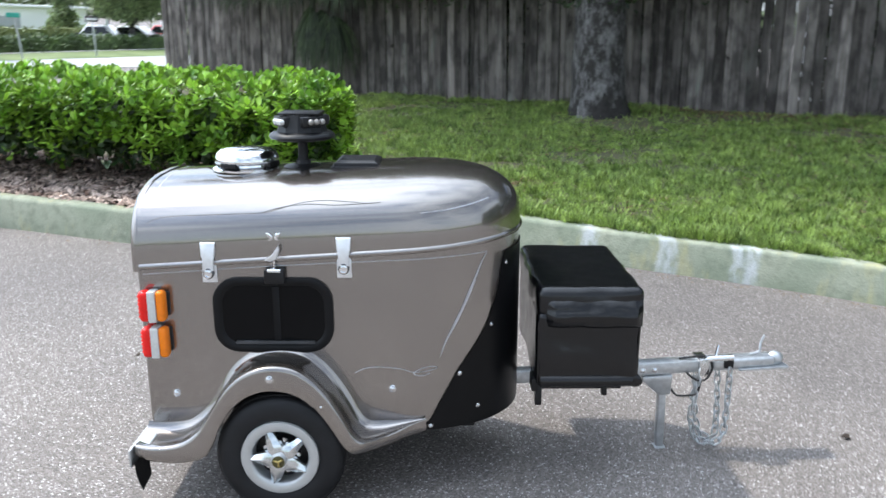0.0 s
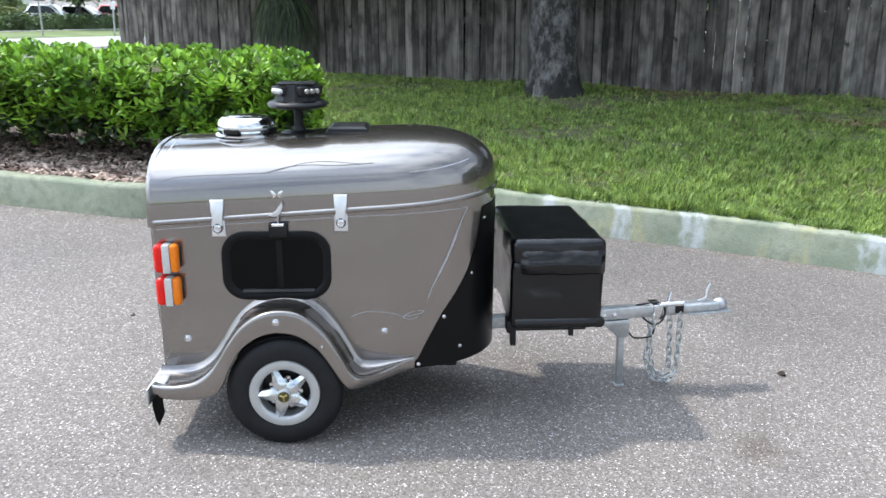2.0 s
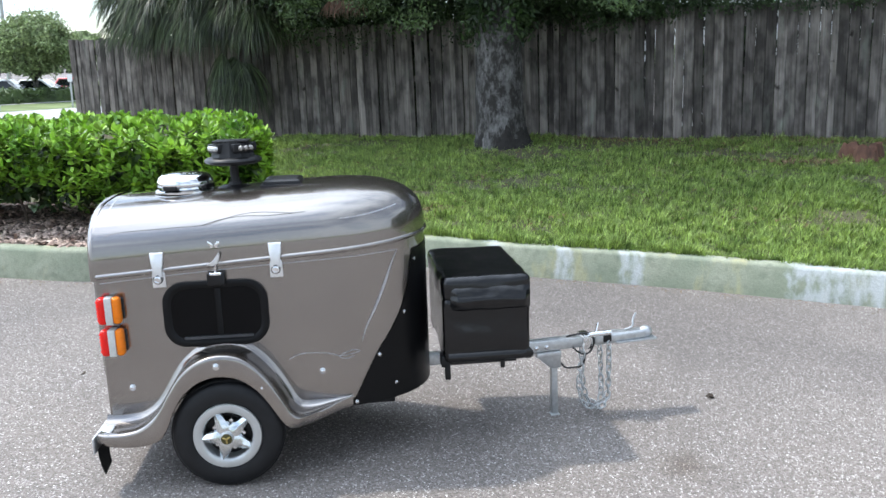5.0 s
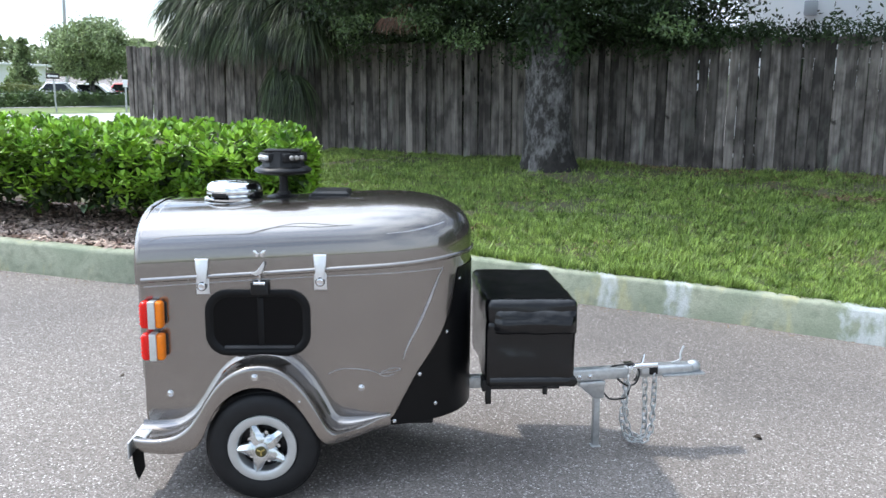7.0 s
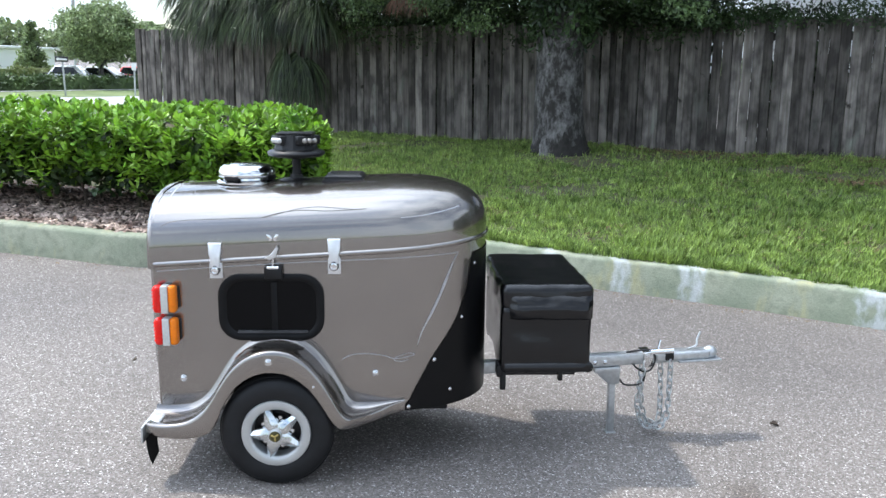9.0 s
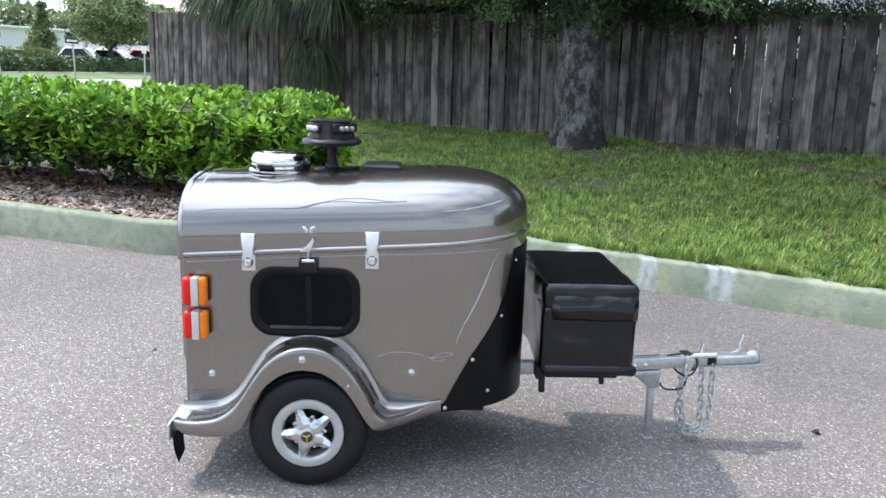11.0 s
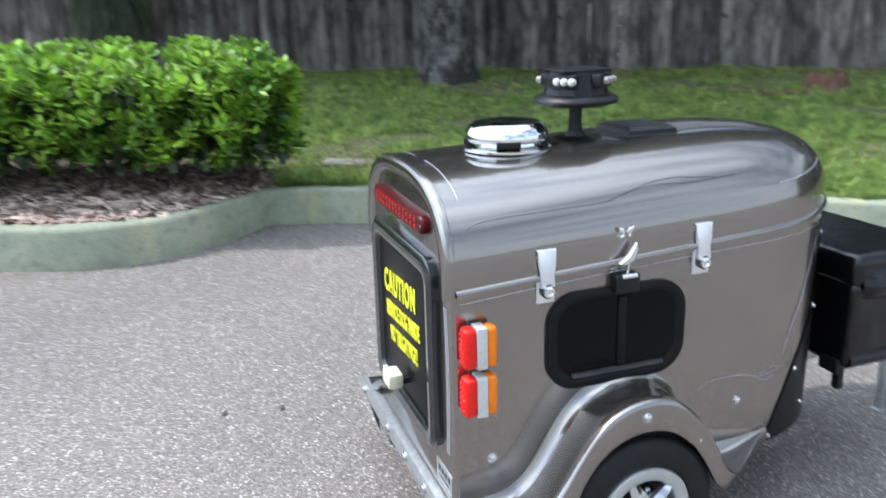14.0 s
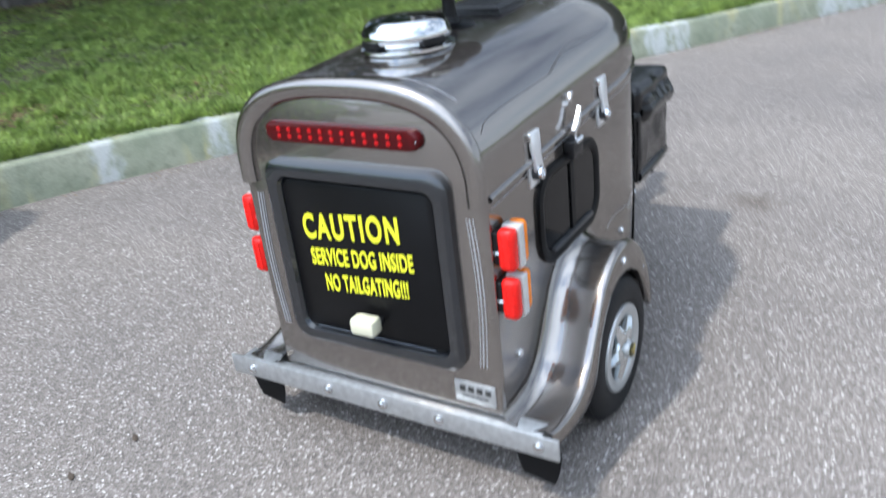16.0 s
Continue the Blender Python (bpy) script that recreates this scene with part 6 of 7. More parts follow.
clumps(420, 70, over_fence(1.3, 6.4, -3.6, -0.9, 2.4, 6.6), np.array([0.30, 0.30, 0.24]), 0.12, "crown", M["oak_leaf"], shrub, droop=0.2)
# hidden leaves, added to stop light showing between the boards
under = thing("gap_filler_leaves", "hidden leaves added close behind the fence to darken its gaps", "shrub")
clumps(760, 24, over_fence(1.0, 9.7, -1.7, -0.6, 0.3, 2.1), np.array([0.15, 0.15, 0.15]), 0.26, "leaves", M["oak_leaf"], under)
clumps(420, 22, over_fence(10.75, 17.5, -1.9, -1.0, 0.3, 1.7), np.array([0.15, 0.15, 0.15]), 0.26, "leaves", M["oak_leaf"], under)
# unseen trees, added to darken what the trailer's nose reflects
belt = thing("unseen_tree_belt", "tall dark trees added out of view beyond the kerb", "tree")
for k in range(6):
    q = Vector((20.0 + 1.6 * k, 1.5 - 2.4 * k, 0))
    part("trunk", tube([q, q + Vector((0.1, 0, 2.5)), q + Vector((0, 0.1, 5.0))], [0.2, 0.16, 0.1], 10), M["bark"], belt)


def belt_spot():
    u = rng.random()
    return np.array([19.0 + 9.5 * u + 2.0 * rng.random(), 4.0 - 14.5 * u + 1.5 * rng.random(), 0.4 + 8.5 * rng.random()])


clumps(700, 50, belt_spot, np.array([0.5, 0.5, 0.4]), 0.30, "crown", M["oak_leaf"], belt)
climber = thing("climbing_vine", "dark green vine climbing the oak and the fence top", "vine")
clumps(150, 22, trunk_spot, np.array([0.10, 0.10, 0.12]), 0.095, "vine_leaves", M["oak_leaf"], climber, droop=0.8)
clumps(460, 34, over_fence(8.2, 16.5, -0.30, 0.10, 2.10, 2.30, 1.6), np.array([0.12, 0.12, 0.05]), 0.060, "vine_leaves", M["oak_leaf"], climber, droop=0.2)
clumps(60, 36, over_fence(8.4, 10.4, -0.2, 0.25, 1.98, 2.35), np.array([0.15, 0.12, 0.09]), 0.060, "vine_leaves", M["oak_leaf"], climber, droop=0.4)
clumps(16, 16, over_fence(11.0, 15.5, -0.25, 0.05, 2.32, 2.48), np.array([0.10, 0.10, 0.05]), 0.075, "vine_leaves", M["oak_leaf"], climber)


def fan_fronds(fronds, name, material, parent, seed, sag=0.30, wide=0.0095):
    """Fan-palm fronds: a stalk and a spray of narrow drooping leaflets. fronds: rows of root, tip, leaflet length, count."""
    r = np.random.default_rng(seed)
    vs, fs = [], []

    def strip(line, w):
        i = len(vs)
        for k, p in enumerate(line):
            d = (line[min(k + 1, len(line) - 1)] - line[max(k - 1, 0)]).normalized()
            s = d.cross(Vector((0.3, 0.9, 0.2))).normalized() * w * (1 - (k / (len(line) - 1)) ** 1.5 * 0.9)
            vs.extend([tuple(p - s), tuple(p + s)])
        for k in range(len(line) - 1):
            fs.append((i + 2 * k, i + 2 * k + 1, i + 2 * k + 3, i + 2 * k + 2))

    for root, tip, L, count in fronds:
        root, tip = Vector(root), Vector(tip)
        mid = (root + tip) / 2 + Vector((0, 0, 0.12))
        strip(spline([root, mid, tip], 4), 0.016)
        out = (tip - mid).normalized()
        across = out.cross(Vector((0, 0, 1)))
        across = across.normalized() if across.length > 0.1 else Vector((1, 0, 0))
        for k in range(count):
            a = (k / (count - 1) - 0.5) * 2.6
            d = (out * math.cos(a) + across * math.sin(a)).normalized()
            wilt = r.random()
            d = (d + Vector(r.normal(size=3)) * 0.13).normalized()
            ln = L * (0.8 + 0.35 * r.random()) * (1 - 0.25 * abs(a) / 1.3)
            line, p, v = [tip.copy()], tip.copy(), d.copy()
            for j in range(6):
                v = (v + Vector((0, 0, -sag * (0.7 + 0.7 * wilt)))).normalized()
                p = p + v * ln / 6
                line.append(p.copy())
            strip(line, wide)
    ob = stuff_tris(name, vs, fs, material, "", "")
    ob.parent = parent
    ob["kind"] = "stuff"
    return ob


palm = thing("fan_palm", "fan palm with long drooping green fronds hanging over the fence", "palm")
pc = fence_at(3.30, -0.45, 3.0)
part("trunk", tube([(pc.x, pc.y, 0.2), (pc.x, pc.y, 1.5), (pc.x, pc.y, pc.z + 0.05)], [0.22, 0.19, 0.20], 14), M["bark"], palm)
fr = []
for k in range(46):
    a = 2 * math.pi * k / 46 + 0.4 * rng.random()
    reach = 0.4 + 0.72 * rng.random()
    rise = 0.40 - 0.75 * rng.random()
    root = Vector((pc.x, pc.y, pc.z + 0.12 * rng.random()))
    fr.append((root, root + Vector((math.cos(a) * reach, math.sin(a) * reach - 0.1, rise)), 1.0 + 0.28 * rng.random(), 40))
for k in range(78):
    d, o = 1.55 + 3.0 * rng.random(), 0.10 + 0.7 * rng.random()
    root = pc.copy()
    fr.append((root, fence_at(d, o, 2.45 + 0.55 * rng.random() - 0.10 * (d > 2.8)), 0.82 + 0.28 * rng.random(), 44))
for k in range(60):                                      # the crown that shades the fence
    fr.append((pc + Vector((0, 0, 0.3)), fence_at(2.7 + 2.8 * rng.random(), 0.2 + 1.5 * rng.random(), 3.1 + 0.7 * rng.random()), 0.85 + 0.25 * rng.random(), 40))
fan_fronds(fr, "fronds", M["palm"], palm, 3, 0.27, 0.0095)
fan_fronds([(fence_at(3.85, 0.0, 2.35), fence_at(3.72 + 0.08 * k, 0.36 + 0.05 * (k % 3), 1.76 - 0.03 * k), 1.16, 46) for k in (-2, -1, 0, 1, 2, 3, 4)], "fronds", M["palm"], palm, 5, 0.38, 0.011)
fan_fronds([(fence_at(6.42, 1.0, 2.55), fence_at(6.42 + 0.10 * k, 1.45, 2.40), 0.34, 18) for k in (-2, -1, 0, 1, 2)], "dry_fronds", M["palm_dead"], palm, 8)

# ---------------------------------------------------------------- behind the fence
house = thing("white_building", "pale blue-white rendered building behind the fence", "building")


def placed(bm):
    bm.transform(FENCE)
    return bm


part("wall", placed(box(9.75, 34.0, -14.0, -7.0, 0.0, 5.4)), M["white_wall"], house)
part("roof", placed(box(9.5, 34.3, -14.3, -6.6, 5.4, 5.6, 0.03)), M["roof_tile"], house)
part("wall_lamp", placed(box(10.95, 11.2, -7.0, -6.8, 3.02, 3.3, 0.03)), M["siding"], house, "grey wall lamp")
part("vent_grille", placed(box(12.4, 12.6, -7.0, -6.96, 3.05, 3.2, 0.01)), M["siding"], house)
part("vent_grille", placed(box(18.6, 18.9, -7.0, -6.96, 3.05, 3.2, 0.01)), M["siding"], house)
cot = thing("sided_house", "grey clapboard house behind the trees", "house")
part("wall", placed(box(6.6, 8.3, -12.0, -8.0, 0.0, 4.4)), M["siding"], cot)
for k in range(24):
    part("clapboard", placed(box(6.58, 8.32, -8.0, -7.965, 0.3 + 0.17 * k, 0.3 + 0.17 * k + 0.155, 0.004)), M["siding"], cot)
wd = part("window", placed(box(7.1, 7.8, -7.99, -7.94, 2.9, 3.9, 0.02)), M["sign_white"], cot)
part("pane", placed(box(7.17, 7.73, -7.945, -7.93, 2.97, 3.83)), M["glass"], wd)
part("roof", placed(box(6.3, 8.6, -12.3, -7.6, 4.4, 4.6, 0.03)), M["roof_tile"], cot)


# ---------------------------------------------------------------- the street beyond the hedge
def far(bearing, dist):
    """A place by bearing (degrees to the right of +y) and distance from the lot's middle."""
    r = 1 / (1 / dist - 0.00046 * (bearing + 19.8))      # the street runs aslant
    return Vector((0.50 + r * math.sin(radians(bearing)), -3.08 + r * math.cos(radians(bearing)), 0))


def strip_arc(name, b0, b1, d0, d1, z, material, label, category):
    rows = [[far(b0 + (b1 - b0) * k / 24, d0) + Vector((0, 0, z)), far(b0 + (b1 - b0) * k / 24, d1) + Vector((0, 0, z))] for k in range(25)]
    return tagged(part(name, grid(rows), material, None), label, category, kind="structure")


strip_arc("road", -52, -10, 27.5, 33.0, 0.012, M["road"], "pale sunlit road past the hedge", "road")
strip_arc("verge", -52, -10, 33.0, 38.0, 0.02, M["verge"], "mown grass verge beyond the road", "verge")
strip_arc("pavement", -52, -10, 38.0, 38.7, 0.03, M["road"], "pale pavement behind the verge", "pavement")
strip_arc("far_lawn", -52, -10, 40.0, 72.0, 0.02, M["verge"], "far lawns", "lawn")


def far_hedge(b0, b1, dist, h, depth, n, name, label, green="far_hedge"):
    hd_ = thing(name, label, "hedge")

    def spot():
        p = far(b0 + (b1 - b0) * rng.random(), dist + depth * (rng.random() ** 2))
        return np.array([p.x, p.y, h * rng.random() ** 0.6])
    rows = []
    for k in range(31):
        b = b0 + (b1 - b0) * k / 30
        j = 0.05 * math.sin(k * 2.3)
        rows.append([far(b, dist + 0.05), far(b, dist + 0.05 + j * 0.5) + Vector((0, 0, h * 0.92 + j)), far(b, dist + depth - 0.05) + Vector((0, 0, h * 0.92 + j)), far(b, dist + depth - 0.05)])
    part("core", grid(rows), M[green], hd_)
    clumps(n, 22, spot, np.array([0.22, 0.22, 0.05]), 0.16, "leaves", M[green], hd_)


M["pale_hedge"] = mat("pale_hedge_leaf", (0.24, 0.27, 0.10), 0.6, 0, 0, 1.5, color2=(0.11, 0.14, 0.05), island=0.4)
far_hedge(-52, -14.8, 39.0, 0.56, 0.8, 420, "street_hedge", "long dark clipped hedge beyond the road")
far_hedge(-52, -21.6, 43.0, 0.84, 1.1, 260, "garden_hedge", "paler clipped hedge behind the street hedge", "pale_hedge")


def street_tree(name, label, base, trunk_h, crown_c, crown_r, n, L, r=0.16, cone=False):
    t = thing(name, label, "tree")
    part("trunk", tube([base, base + Vector((0.05, 0, trunk_h * 0.5)), base + Vector((0, 0.05, trunk_h))], [r, r * 0.8, r * 0.6], 10), M["bark"], t)
    for k in range(7):
        a = k * 0.9
        e = Vector(crown_c) + Vector((math.cos(a) * crown_r[0] * 0.6, math.sin(a) * crown_r[1] * 0.6, crown_r[2] * 0.3 * math.sin(2 * a)))
        part("limb", tube([base + Vector((0, 0, trunk_h * 0.85)), (base + Vector((0, 0, trunk_h)) + e) / 2, e], [r * 0.5, r * 0.3, r * 0.12], 6), M["bark"], t)

    def spot():
        if cone:
            u, a, k = 2 * rng.random() ** 1.4 - 1, 6.283 * rng.random(), rng.random() ** 0.5
            return np.array(crown_c) + np.array(crown_r) * np.array([k * (1 - u) * 0.55 * math.cos(a), k * (1 - u) * 0.55 * math.sin(a), u])
        p = rng.normal(size=3)
        p /= np.linalg.norm(p)
        q = np.array(crown_c) + p * np.array(crown_r) * (0.45 + 0.55 * rng.random() ** 0.5) * (0.85 + 0.3 * noise.noise(Vector(p * 2.2)))
        return q
    clumps(n, 40, spot, np.array([0.24, 0.24, 0.16]) * max(crown_r[0] / 2.6, 0.3), L, "crown", M["far_leaf"], t)


M["far_leaf"] = mat("street_tree_leaf", (0.36, 0.44, 0.22), 0.5, 0, 0, 1.8, color2=(0.11, 0.165, 0.065), island=0.55, thin=0.25)
b1 = far(-19.6, 40.5)
street_tree("street_tree", "round-crowned street tree behind the hedge", b1, 1.05, (b1.x, b1.y, 2.46), (2.0, 2.0, 1.52), 400, 0.15)
b2 = far(-23.4, 45.0)
street_tree("young_conifer", "young conical tree by the garden hedge", b2, 1.0, (b2.x, b2.y, 1.75), (0.72, 0.72, 1.0), 80, 0.15, 0.08, True)
b3 = far(-16.6, 46.0)
street_tree("street_tree", "pale green tree far down the street", b3, 1.3, (b3.x, b3.y, 2.5), (1.32, 1.32, 0.95), 90, 0.17)


def signpost(base, h, plate_w, plate_h, name, label, face, arrow=False, lean=0.03):
    s = thing(name, label, "sign")
    part("post", tube([base, base + Vector((lean * 0.5, 0, h * 0.5)), base + Vector((lean, 0, h))], 0.032, 8), M["post"], s)
    c = base + Vector((lean, -0.045, h - plate_h / 2))
    board = part("plate", box(c.x - plate_w / 2, c.x + plate_w / 2, c.y - 0.01, c.y + 0.01, c.z - plate_h / 2, c.z + plate_h / 2, 0.004), M["sign_black" if arrow else face], s)
    if arrow:
        part("arrow", plate([(c.x - plate_w * 0.44, c.z), (c.x - plate_w * 0.22, c.z + plate_h * 0.36), (c.x - plate_w * 0.22, c.z + plate_h * 0.16), (c.x + plate_w * 0.42, c.z + plate_h * 0.16),
                             (c.x + plate_w * 0.42, c.z - plate_h * 0.16), (c.x - plate_w * 0.22, c.z - plate_h * 0.16), (c.x - plate_w * 0.22, c.z - plate_h * 0.36)],
                            lambda x, z, d: Vector((x, c.y - 0.011 - d, z)), 0.0, 0.004), M["sign_white"], board, "white arrow")
    return s


M["teal"] = mat("teal_sign", (0.03, 0.36, 0.28), 0.45, 0, 0.05, 8)
signpost(far(-21.7, 34.0), 1.40, 0.47, 0.19, "arrow_sign", "black arrow sign plate on a steel post", "sign_white", True, -0.06)
signpost(far(-17.6, 33.2), 1.26, 0.17, 0.28, "small_sign", "small white sign plate on a post", "sign_white", False, 0.0)
signpost(far(-25.8, 34.0), 1.46, 0.45, 0.15, "street_name_sign", "teal street name plate on a leaning post", "teal", False, -0.15)
pole = thing("lamp_column", "tall pale lamp column", "lamp post")
pb = far(-21.0, 46.0)
part("column", tube([pb, pb + Vector((0, 0, 5)), pb + Vector((-0.12, 0, 11))], [0.11, 0.08, 0.06], 10), M["post"], pole)
part("luminaire", box(pb.x - 0.9, pb.x - 0.1, pb.y - 0.15, pb.y + 0.15, 10.9, 11.05, 0.03), M["post"], pole)


def car(base, heading, paint, label, length=4.3, height=1.30, group=""):
    c = thing("parked_car", label, "car", group)
    w = 0.86
    m = Matrix.Translation(base) @ Matrix.Rotation(radians(heading), 4, "Z")

    def put(bm):
        bm.transform(m)
        return bm
    part("body", put(box(-length / 2, length / 2, -w, w, 0.22, height * 0.60, 0.16, 3)), paint, c)
    cab = bmesh.new()
    lo = [(-0.30 * length, -w * 0.97), (0.22 * length, -w * 0.97), (0.22 * length, w * 0.97), (-0.30 * length, w * 0.97)]
    hi = [(-0.20 * length, -w * 0.74), (0.06 * length, -w * 0.74), (0.06 * length, w * 0.74), (-0.20 * length, w * 0.74)]
    a = [cab.verts.new((x, y, height * 0.58)) for x, y in lo]
    b = [cab.verts.new((x, y, height)) for x, y in hi]
    for k in range(4):
        cab.faces.new((a[k], a[(k + 1) % 4], b[(k + 1) % 4], b[k]))
    cab.faces.new(b)
    bmesh.ops.bevel(cab, geom=cab.edges[:], offset=0.05, segments=2, profile=0.5, affect="EDGES")
    part("cabin", put(cab), paint, c)
    for s in (-1, 1):
        g = bmesh.new()
        q = [(-0.25 * length, 0.62), (0.17 * length, 0.62), (0.055 * length, 0.94), (-0.19 * length, 0.94)]
        vs_ = [g.verts.new((x, s * (w * 0.955 - (z - 0.6) * 0.62 * w * 0.9 + 0.012), z * height)) for x, z in q]
        g.faces.new(vs_)
        bmesh.ops.solidify(g, geom=g.faces[:], thickness=0.012)
        part("side_window", put(g), M["glass"], c)
    for fx in (-0.32, 0.32):
        for s in (-1, 1):
            wl_ = part("wheel", put(lathe([(0.0001, -0.10), (0.20, -0.10), (0.30, -0.09), (0.31, 0), (0.30, 0.09), (0.20, 0.10), (0.0001, 0.10)], (fx * length, s * (w - 0.10), 0.31), "y", 20)), M["rubber"], c)
            part("rim", put(lathe([(0.0001, 0.0), (0.19, 0.0)], (fx * length, s * (w + 0.004), 0.31), "y", 14)), M["alloy"], wl_)
    return c


car(far(-21.2, 42.0), 8, M["car_white"], "white car parked behind the street hedge", 3.0, 0.95, "cars parked beyond the hedge")
car(far(-19.3, 42.0), 4, M["car_white"], "white saloon parked behind the street hedge", 3.4, 0.92, "cars parked beyond the hedge")
car(far(-17.3, 42.0), 2, M["car_red"], "red car parked behind the street hedge", 3.0, 0.97, "cars parked beyond the hedge")
store = thing("long_white_building", "long low white building across the street", "building")
sb = far(-22.2, 54.0)
sm = Matrix.Translation(sb) @ Matrix.Rotation(radians(30), 4, "Z")
bm = box(-28, 0, 0, 8, 0, 1.56, 0.02)
bm.transform(sm)
part("wall", bm, M["white_wall"], store)
bm = box(-28.3, 0.3, -0.3, 8.3, 1.56, 1.70, 0.03)
bm.transform(sm)
part("roof", bm, M["sign_white"], store)
for k in range(7):
    bm = box(-25 + 3.4 * k, -23.7 + 3.4 * k, -0.04, 0.02, 0.5, 1.1, 0.01)
    bm.transform(sm)
    w_ = part("window", bm, M["siding"], store)
rs = thing("red_sign", "tall plain red sign panel by the road", "sign")
rp = far(-27.4, 34.4)
part("panel", box(rp.x - 0.95, rp.x - 0.0, rp.y - 0.1, rp.y + 0.1, 0.85, 3.6, 0.03), M["car_red"], rs)
part("leg", box(rp.x - 0.8, rp.x - 0.68, rp.y - 0.05, rp.y + 0.05, 0, 0.88, 0.01), M["post"], rs)
part("leg", box(rp.x - 0.35, rp.x - 0.2, rp.y - 0.05, rp.y + 0.05, 0, 0.88, 0.01), M["post"], rs)


# woods all round, far off
def woods():
    pos = []
    n = 80000
    a = rng.random(n) * 2 * math.pi
    for k in range(n):
        h = 4.2 + 2.2 * noise.noise(Vector((math.cos(a[k]) * 7, math.sin(a[k]) * 7, 0))) + 1.6 * noise.noise(Vector((math.cos(a[k]) * 25, math.sin(a[k]) * 25, 3)))
        r = 135 + 6 * rng.random()
        pos.append((r * math.cos(a[k]), r * math.sin(a[k]), max(h, 2) * rng.random() ** 0.8))
    return leaf_mesh("far_woods", pos, unit(n), unit(n), 0.85, 0.65, M["far_leaf"], "belt of far trees round the place", "woods")


woods()

# ---------------------------------------------------------------- fence boards, rails and posts
fence = thing("wooden_fence", "tall weathered grey wooden board fence behind the lawn", "fence")
for z in (0.75, 1.35, 1.95):
    part("rail", placed(box(0.0, BAYS, -0.075, -0.035, z - 0.045, z + 0.045, 0.004)), M["board"], fence)
for k in range(10):
    part("post", placed(box(2.07 * k - 0.045, 2.07 * k + 0.045, -0.165, -0.076, 0.2, FTOP - 0.03, 0.006)), M["board"], fence)
part("corner_post", placed(box(-0.12, -0.004, -0.14, 0.01, 0.2, FTOP + 0.02, 0.006)), M["board"], fence)


def board_mesh(w, seed):
    bm = box(-w / 2, w / 2, -0.011, 0.011, 0.0, 1.80, 0.006, 1)
    bmesh.ops.subdivide_edges(bm, edges=[e for e in bm.edges if abs(e.verts[0].co.z - e.verts[1].co.z) > 1], cuts=4)
    for v in bm.verts:
        v.co.y += 0.008 * noise.noise(Vector((seed, 0, v.co.z * 1.3)))
        v.co.x += 0.005 * noise.noise(Vector((seed * 3.1, v.co.x * 9, v.co.z * 1.1)))
    me = bpy.data.meshes.new("board")
    bm.to_mesh(me)
    bm.free()
    me.materials.append(M["board"])
    return me


widths = [0.138, 0.142, 0.140, 0.136, 0.145, 0.090]
shapes = [[board_mesh(w, 3.7 * k + 11 * j) for j in range(3)] for k, w in enumerate(widths)]
d = 0.0
while d < BAYS:
    k = int(rng.integers(0, 6))
    w = widths[k]
    gap = 0.0005 if d < 3.4 else 0.0015 + 0.004 * rng.random() ** 2
    if 9.7 < d < 10.7:
        gap = 0.0055 + 0.003 * rng.random() if 10.05 < d < 10.62 else 0.001
    elif d > 11.2 and rng.random() < 0.25:
        gap += 0.004
    p = fence_at(d + w / BAY / 2, 0.009 * rng.normal(), 0.47 + 0.02 * noise.noise(Vector((d * 0.8, 0, 0))))
    top = fence_at(d, 0, FTOP + 0.012 * rng.normal() - (0.08 if 9.3 < d < 9.9 else 0)).z
    ob = new("board", shapes[k][int(rng.integers(0, 3))])
    ob.parent = fence
    ob.matrix_basis = Matrix.Translation(p) @ Matrix.Rotation(math.atan2(FD.y, FD.x), 4, "Z") @ Matrix.Rotation(-LEAN * min(1.0, 0.3 + 0.2 * d) + 0.005 * rng.normal(), 4, "Y") @ Matrix.Diagonal((1, 1, (top - p.z) / 1.80, 1))
    d += (w + gap) / BAY

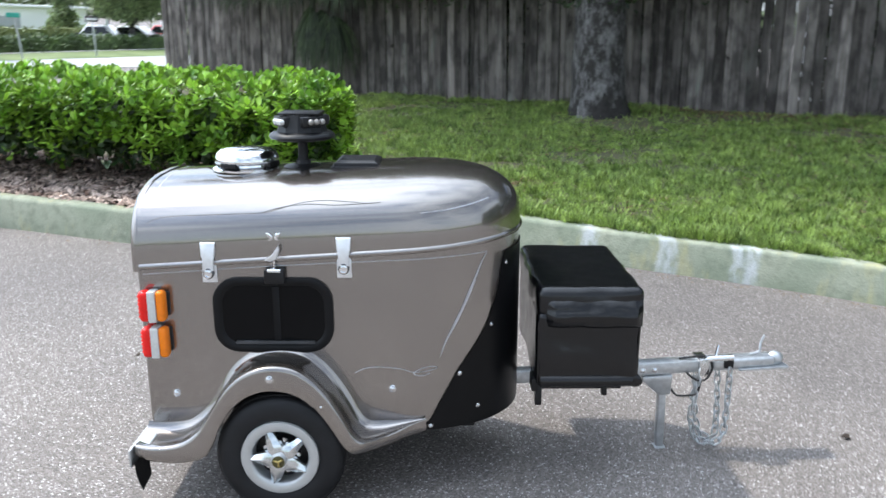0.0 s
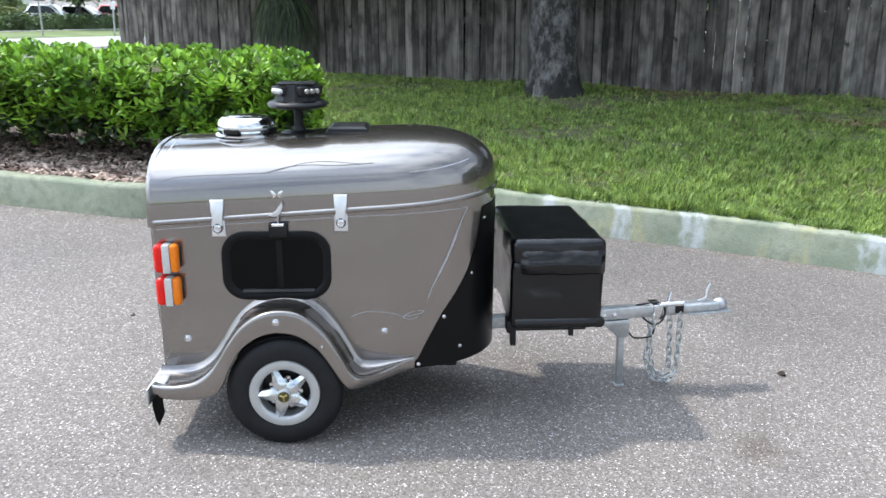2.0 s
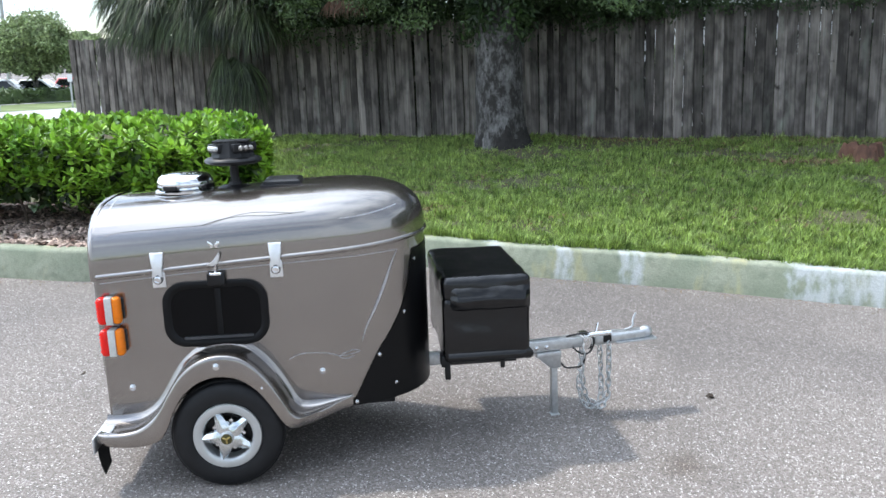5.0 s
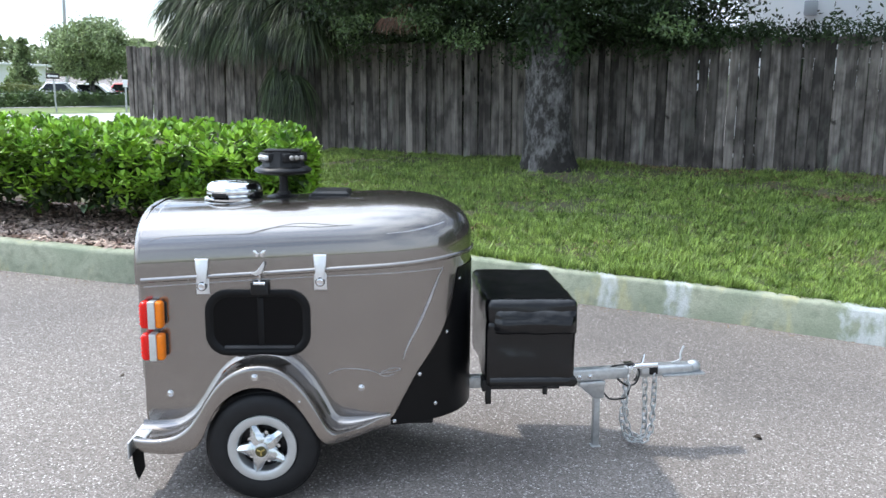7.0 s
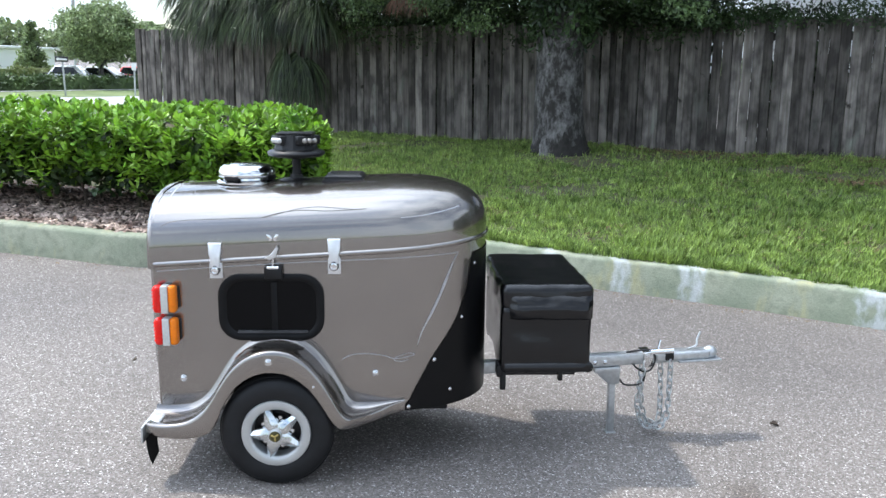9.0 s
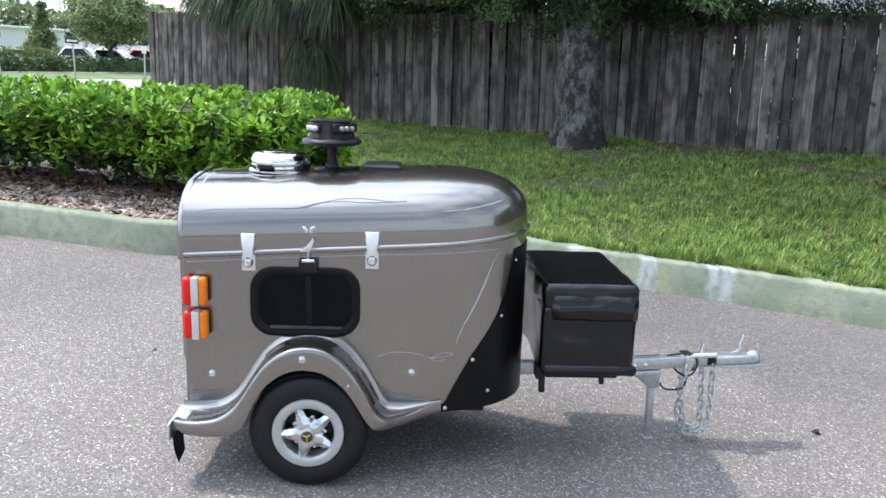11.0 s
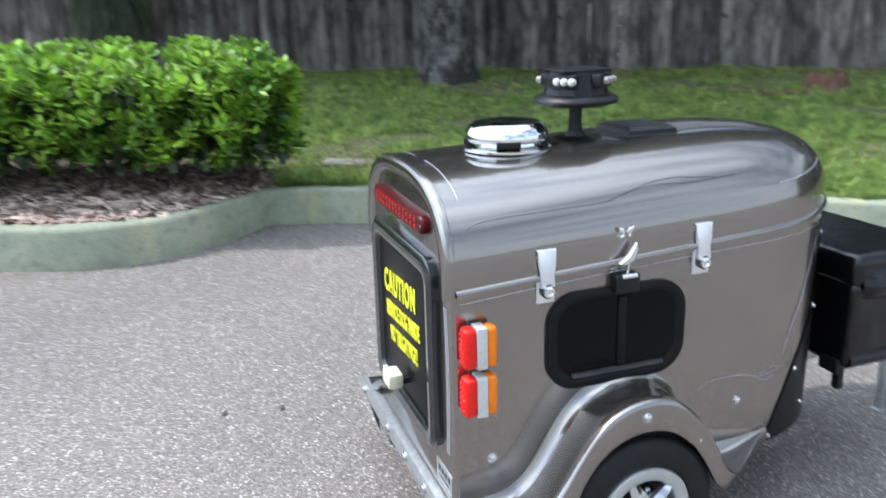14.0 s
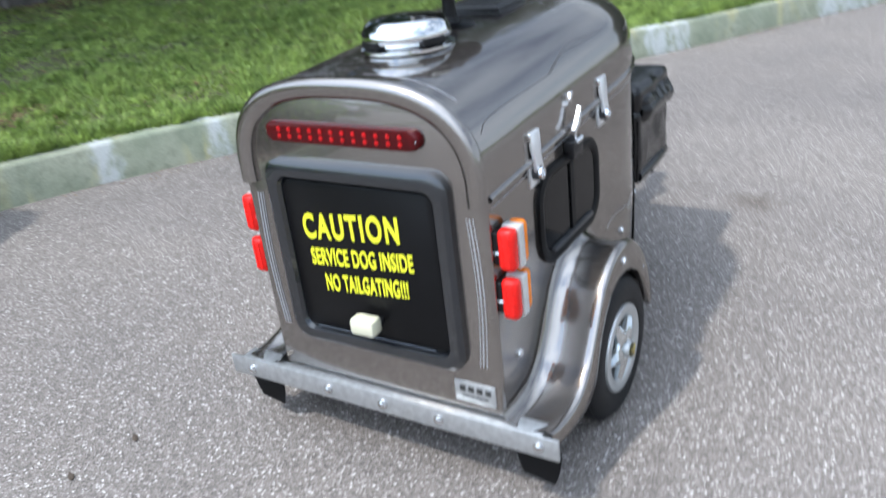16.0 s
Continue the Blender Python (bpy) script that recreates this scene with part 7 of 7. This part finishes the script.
# ---------------------------------------------------------------- small things on the ground
stump = thing("rotten_stump", "low rotten reddish tree stump by the fence", "stump")
sx_, sy_ = 7.0, 6.55
bm = lathe([(0.30, -0.05), (0.27, 0.05), (0.24, 0.14), (0.22, 0.20), (0.12, 0.12), (0.0001, 0.10)], (sx_, sy_, 0.52), "z", 28)
for v in bm.verts:
    c = v.co - Vector((sx_, sy_, v.co.z))
    a = math.atan2(c.y, c.x)
    v.co += c * (0.22 * math.sin(3 * a + 1) + 0.12 * math.sin(7 * a)) + Vector((0, 0, 0.05 * math.sin(5 * a) * min(1, max(0, (v.co.z - 0.46) * 8))))
part("stump_wood", bm, M["wood_rot"], stump, angle=70)
part("root", tube([(sx_ + 0.2, sy_ - 0.1, 0.53), (sx_ + 0.42, sy_ - 0.22, 0.53), (sx_ + 0.55, sy_ - 0.25, 0.50)], [0.07, 0.05, 0.02], 8), M["wood_rot"], stump)
chips(420, lambda: Vector((sx_ - 0.2 + 0.55 * rng.normal(), sy_ - 0.05 + 0.22 * rng.normal(), 0.545)), 0.06, "stump_chips", M["litter"], "dry chips and leaves round the stump", "debris")
dl = leaf_mesh("fallen_leaf", [(-0.300, 4.19, 0.012)], [(1, 0.2, 0.3)], [(0, 1, 0.2)], 0.07, 0.05, M["dead_leaf"], "curled brown fallen leaf on the asphalt by the kerb", "leaf", 0.5, 0.4)
dl["kind"] = "thing"
dl = leaf_mesh("fallen_leaf", [(2.375, 0.715, 0.008)], [(1, -0.2, 0.1)], [(0, 1, 0.2)], 0.05, 0.03, M["stem"], "dark crumpled leaf on the asphalt", "leaf", 0.5, 0.3)
dl["kind"] = "thing"


for x_, y_ in ((-1.005, 1.386), (-0.784, 1.358)):
    dl = leaf_mesh("fallen_leaf", [(x_, y_, 0.006)], [(0.6, 1, 0.1)], [(1, 0.4, 0.2)], 0.035, 0.022, M["stem"], "small dark dry leaf scrap on the asphalt", "leaf", 0.4, 0.2)
    dl["kind"] = "thing"


def kerb_litter():
    k = int(rng.integers(20, len(LINE) - 12))
    p = LINE[k]
    return Vector((p.x + 0.06 * rng.normal(), p.y - abs(0.07 * rng.normal()) - 0.015, 0.004))


chips(420, kerb_litter, 0.022, "kerb_litter", M["litter"], "small dry litter along the kerb", "debris")
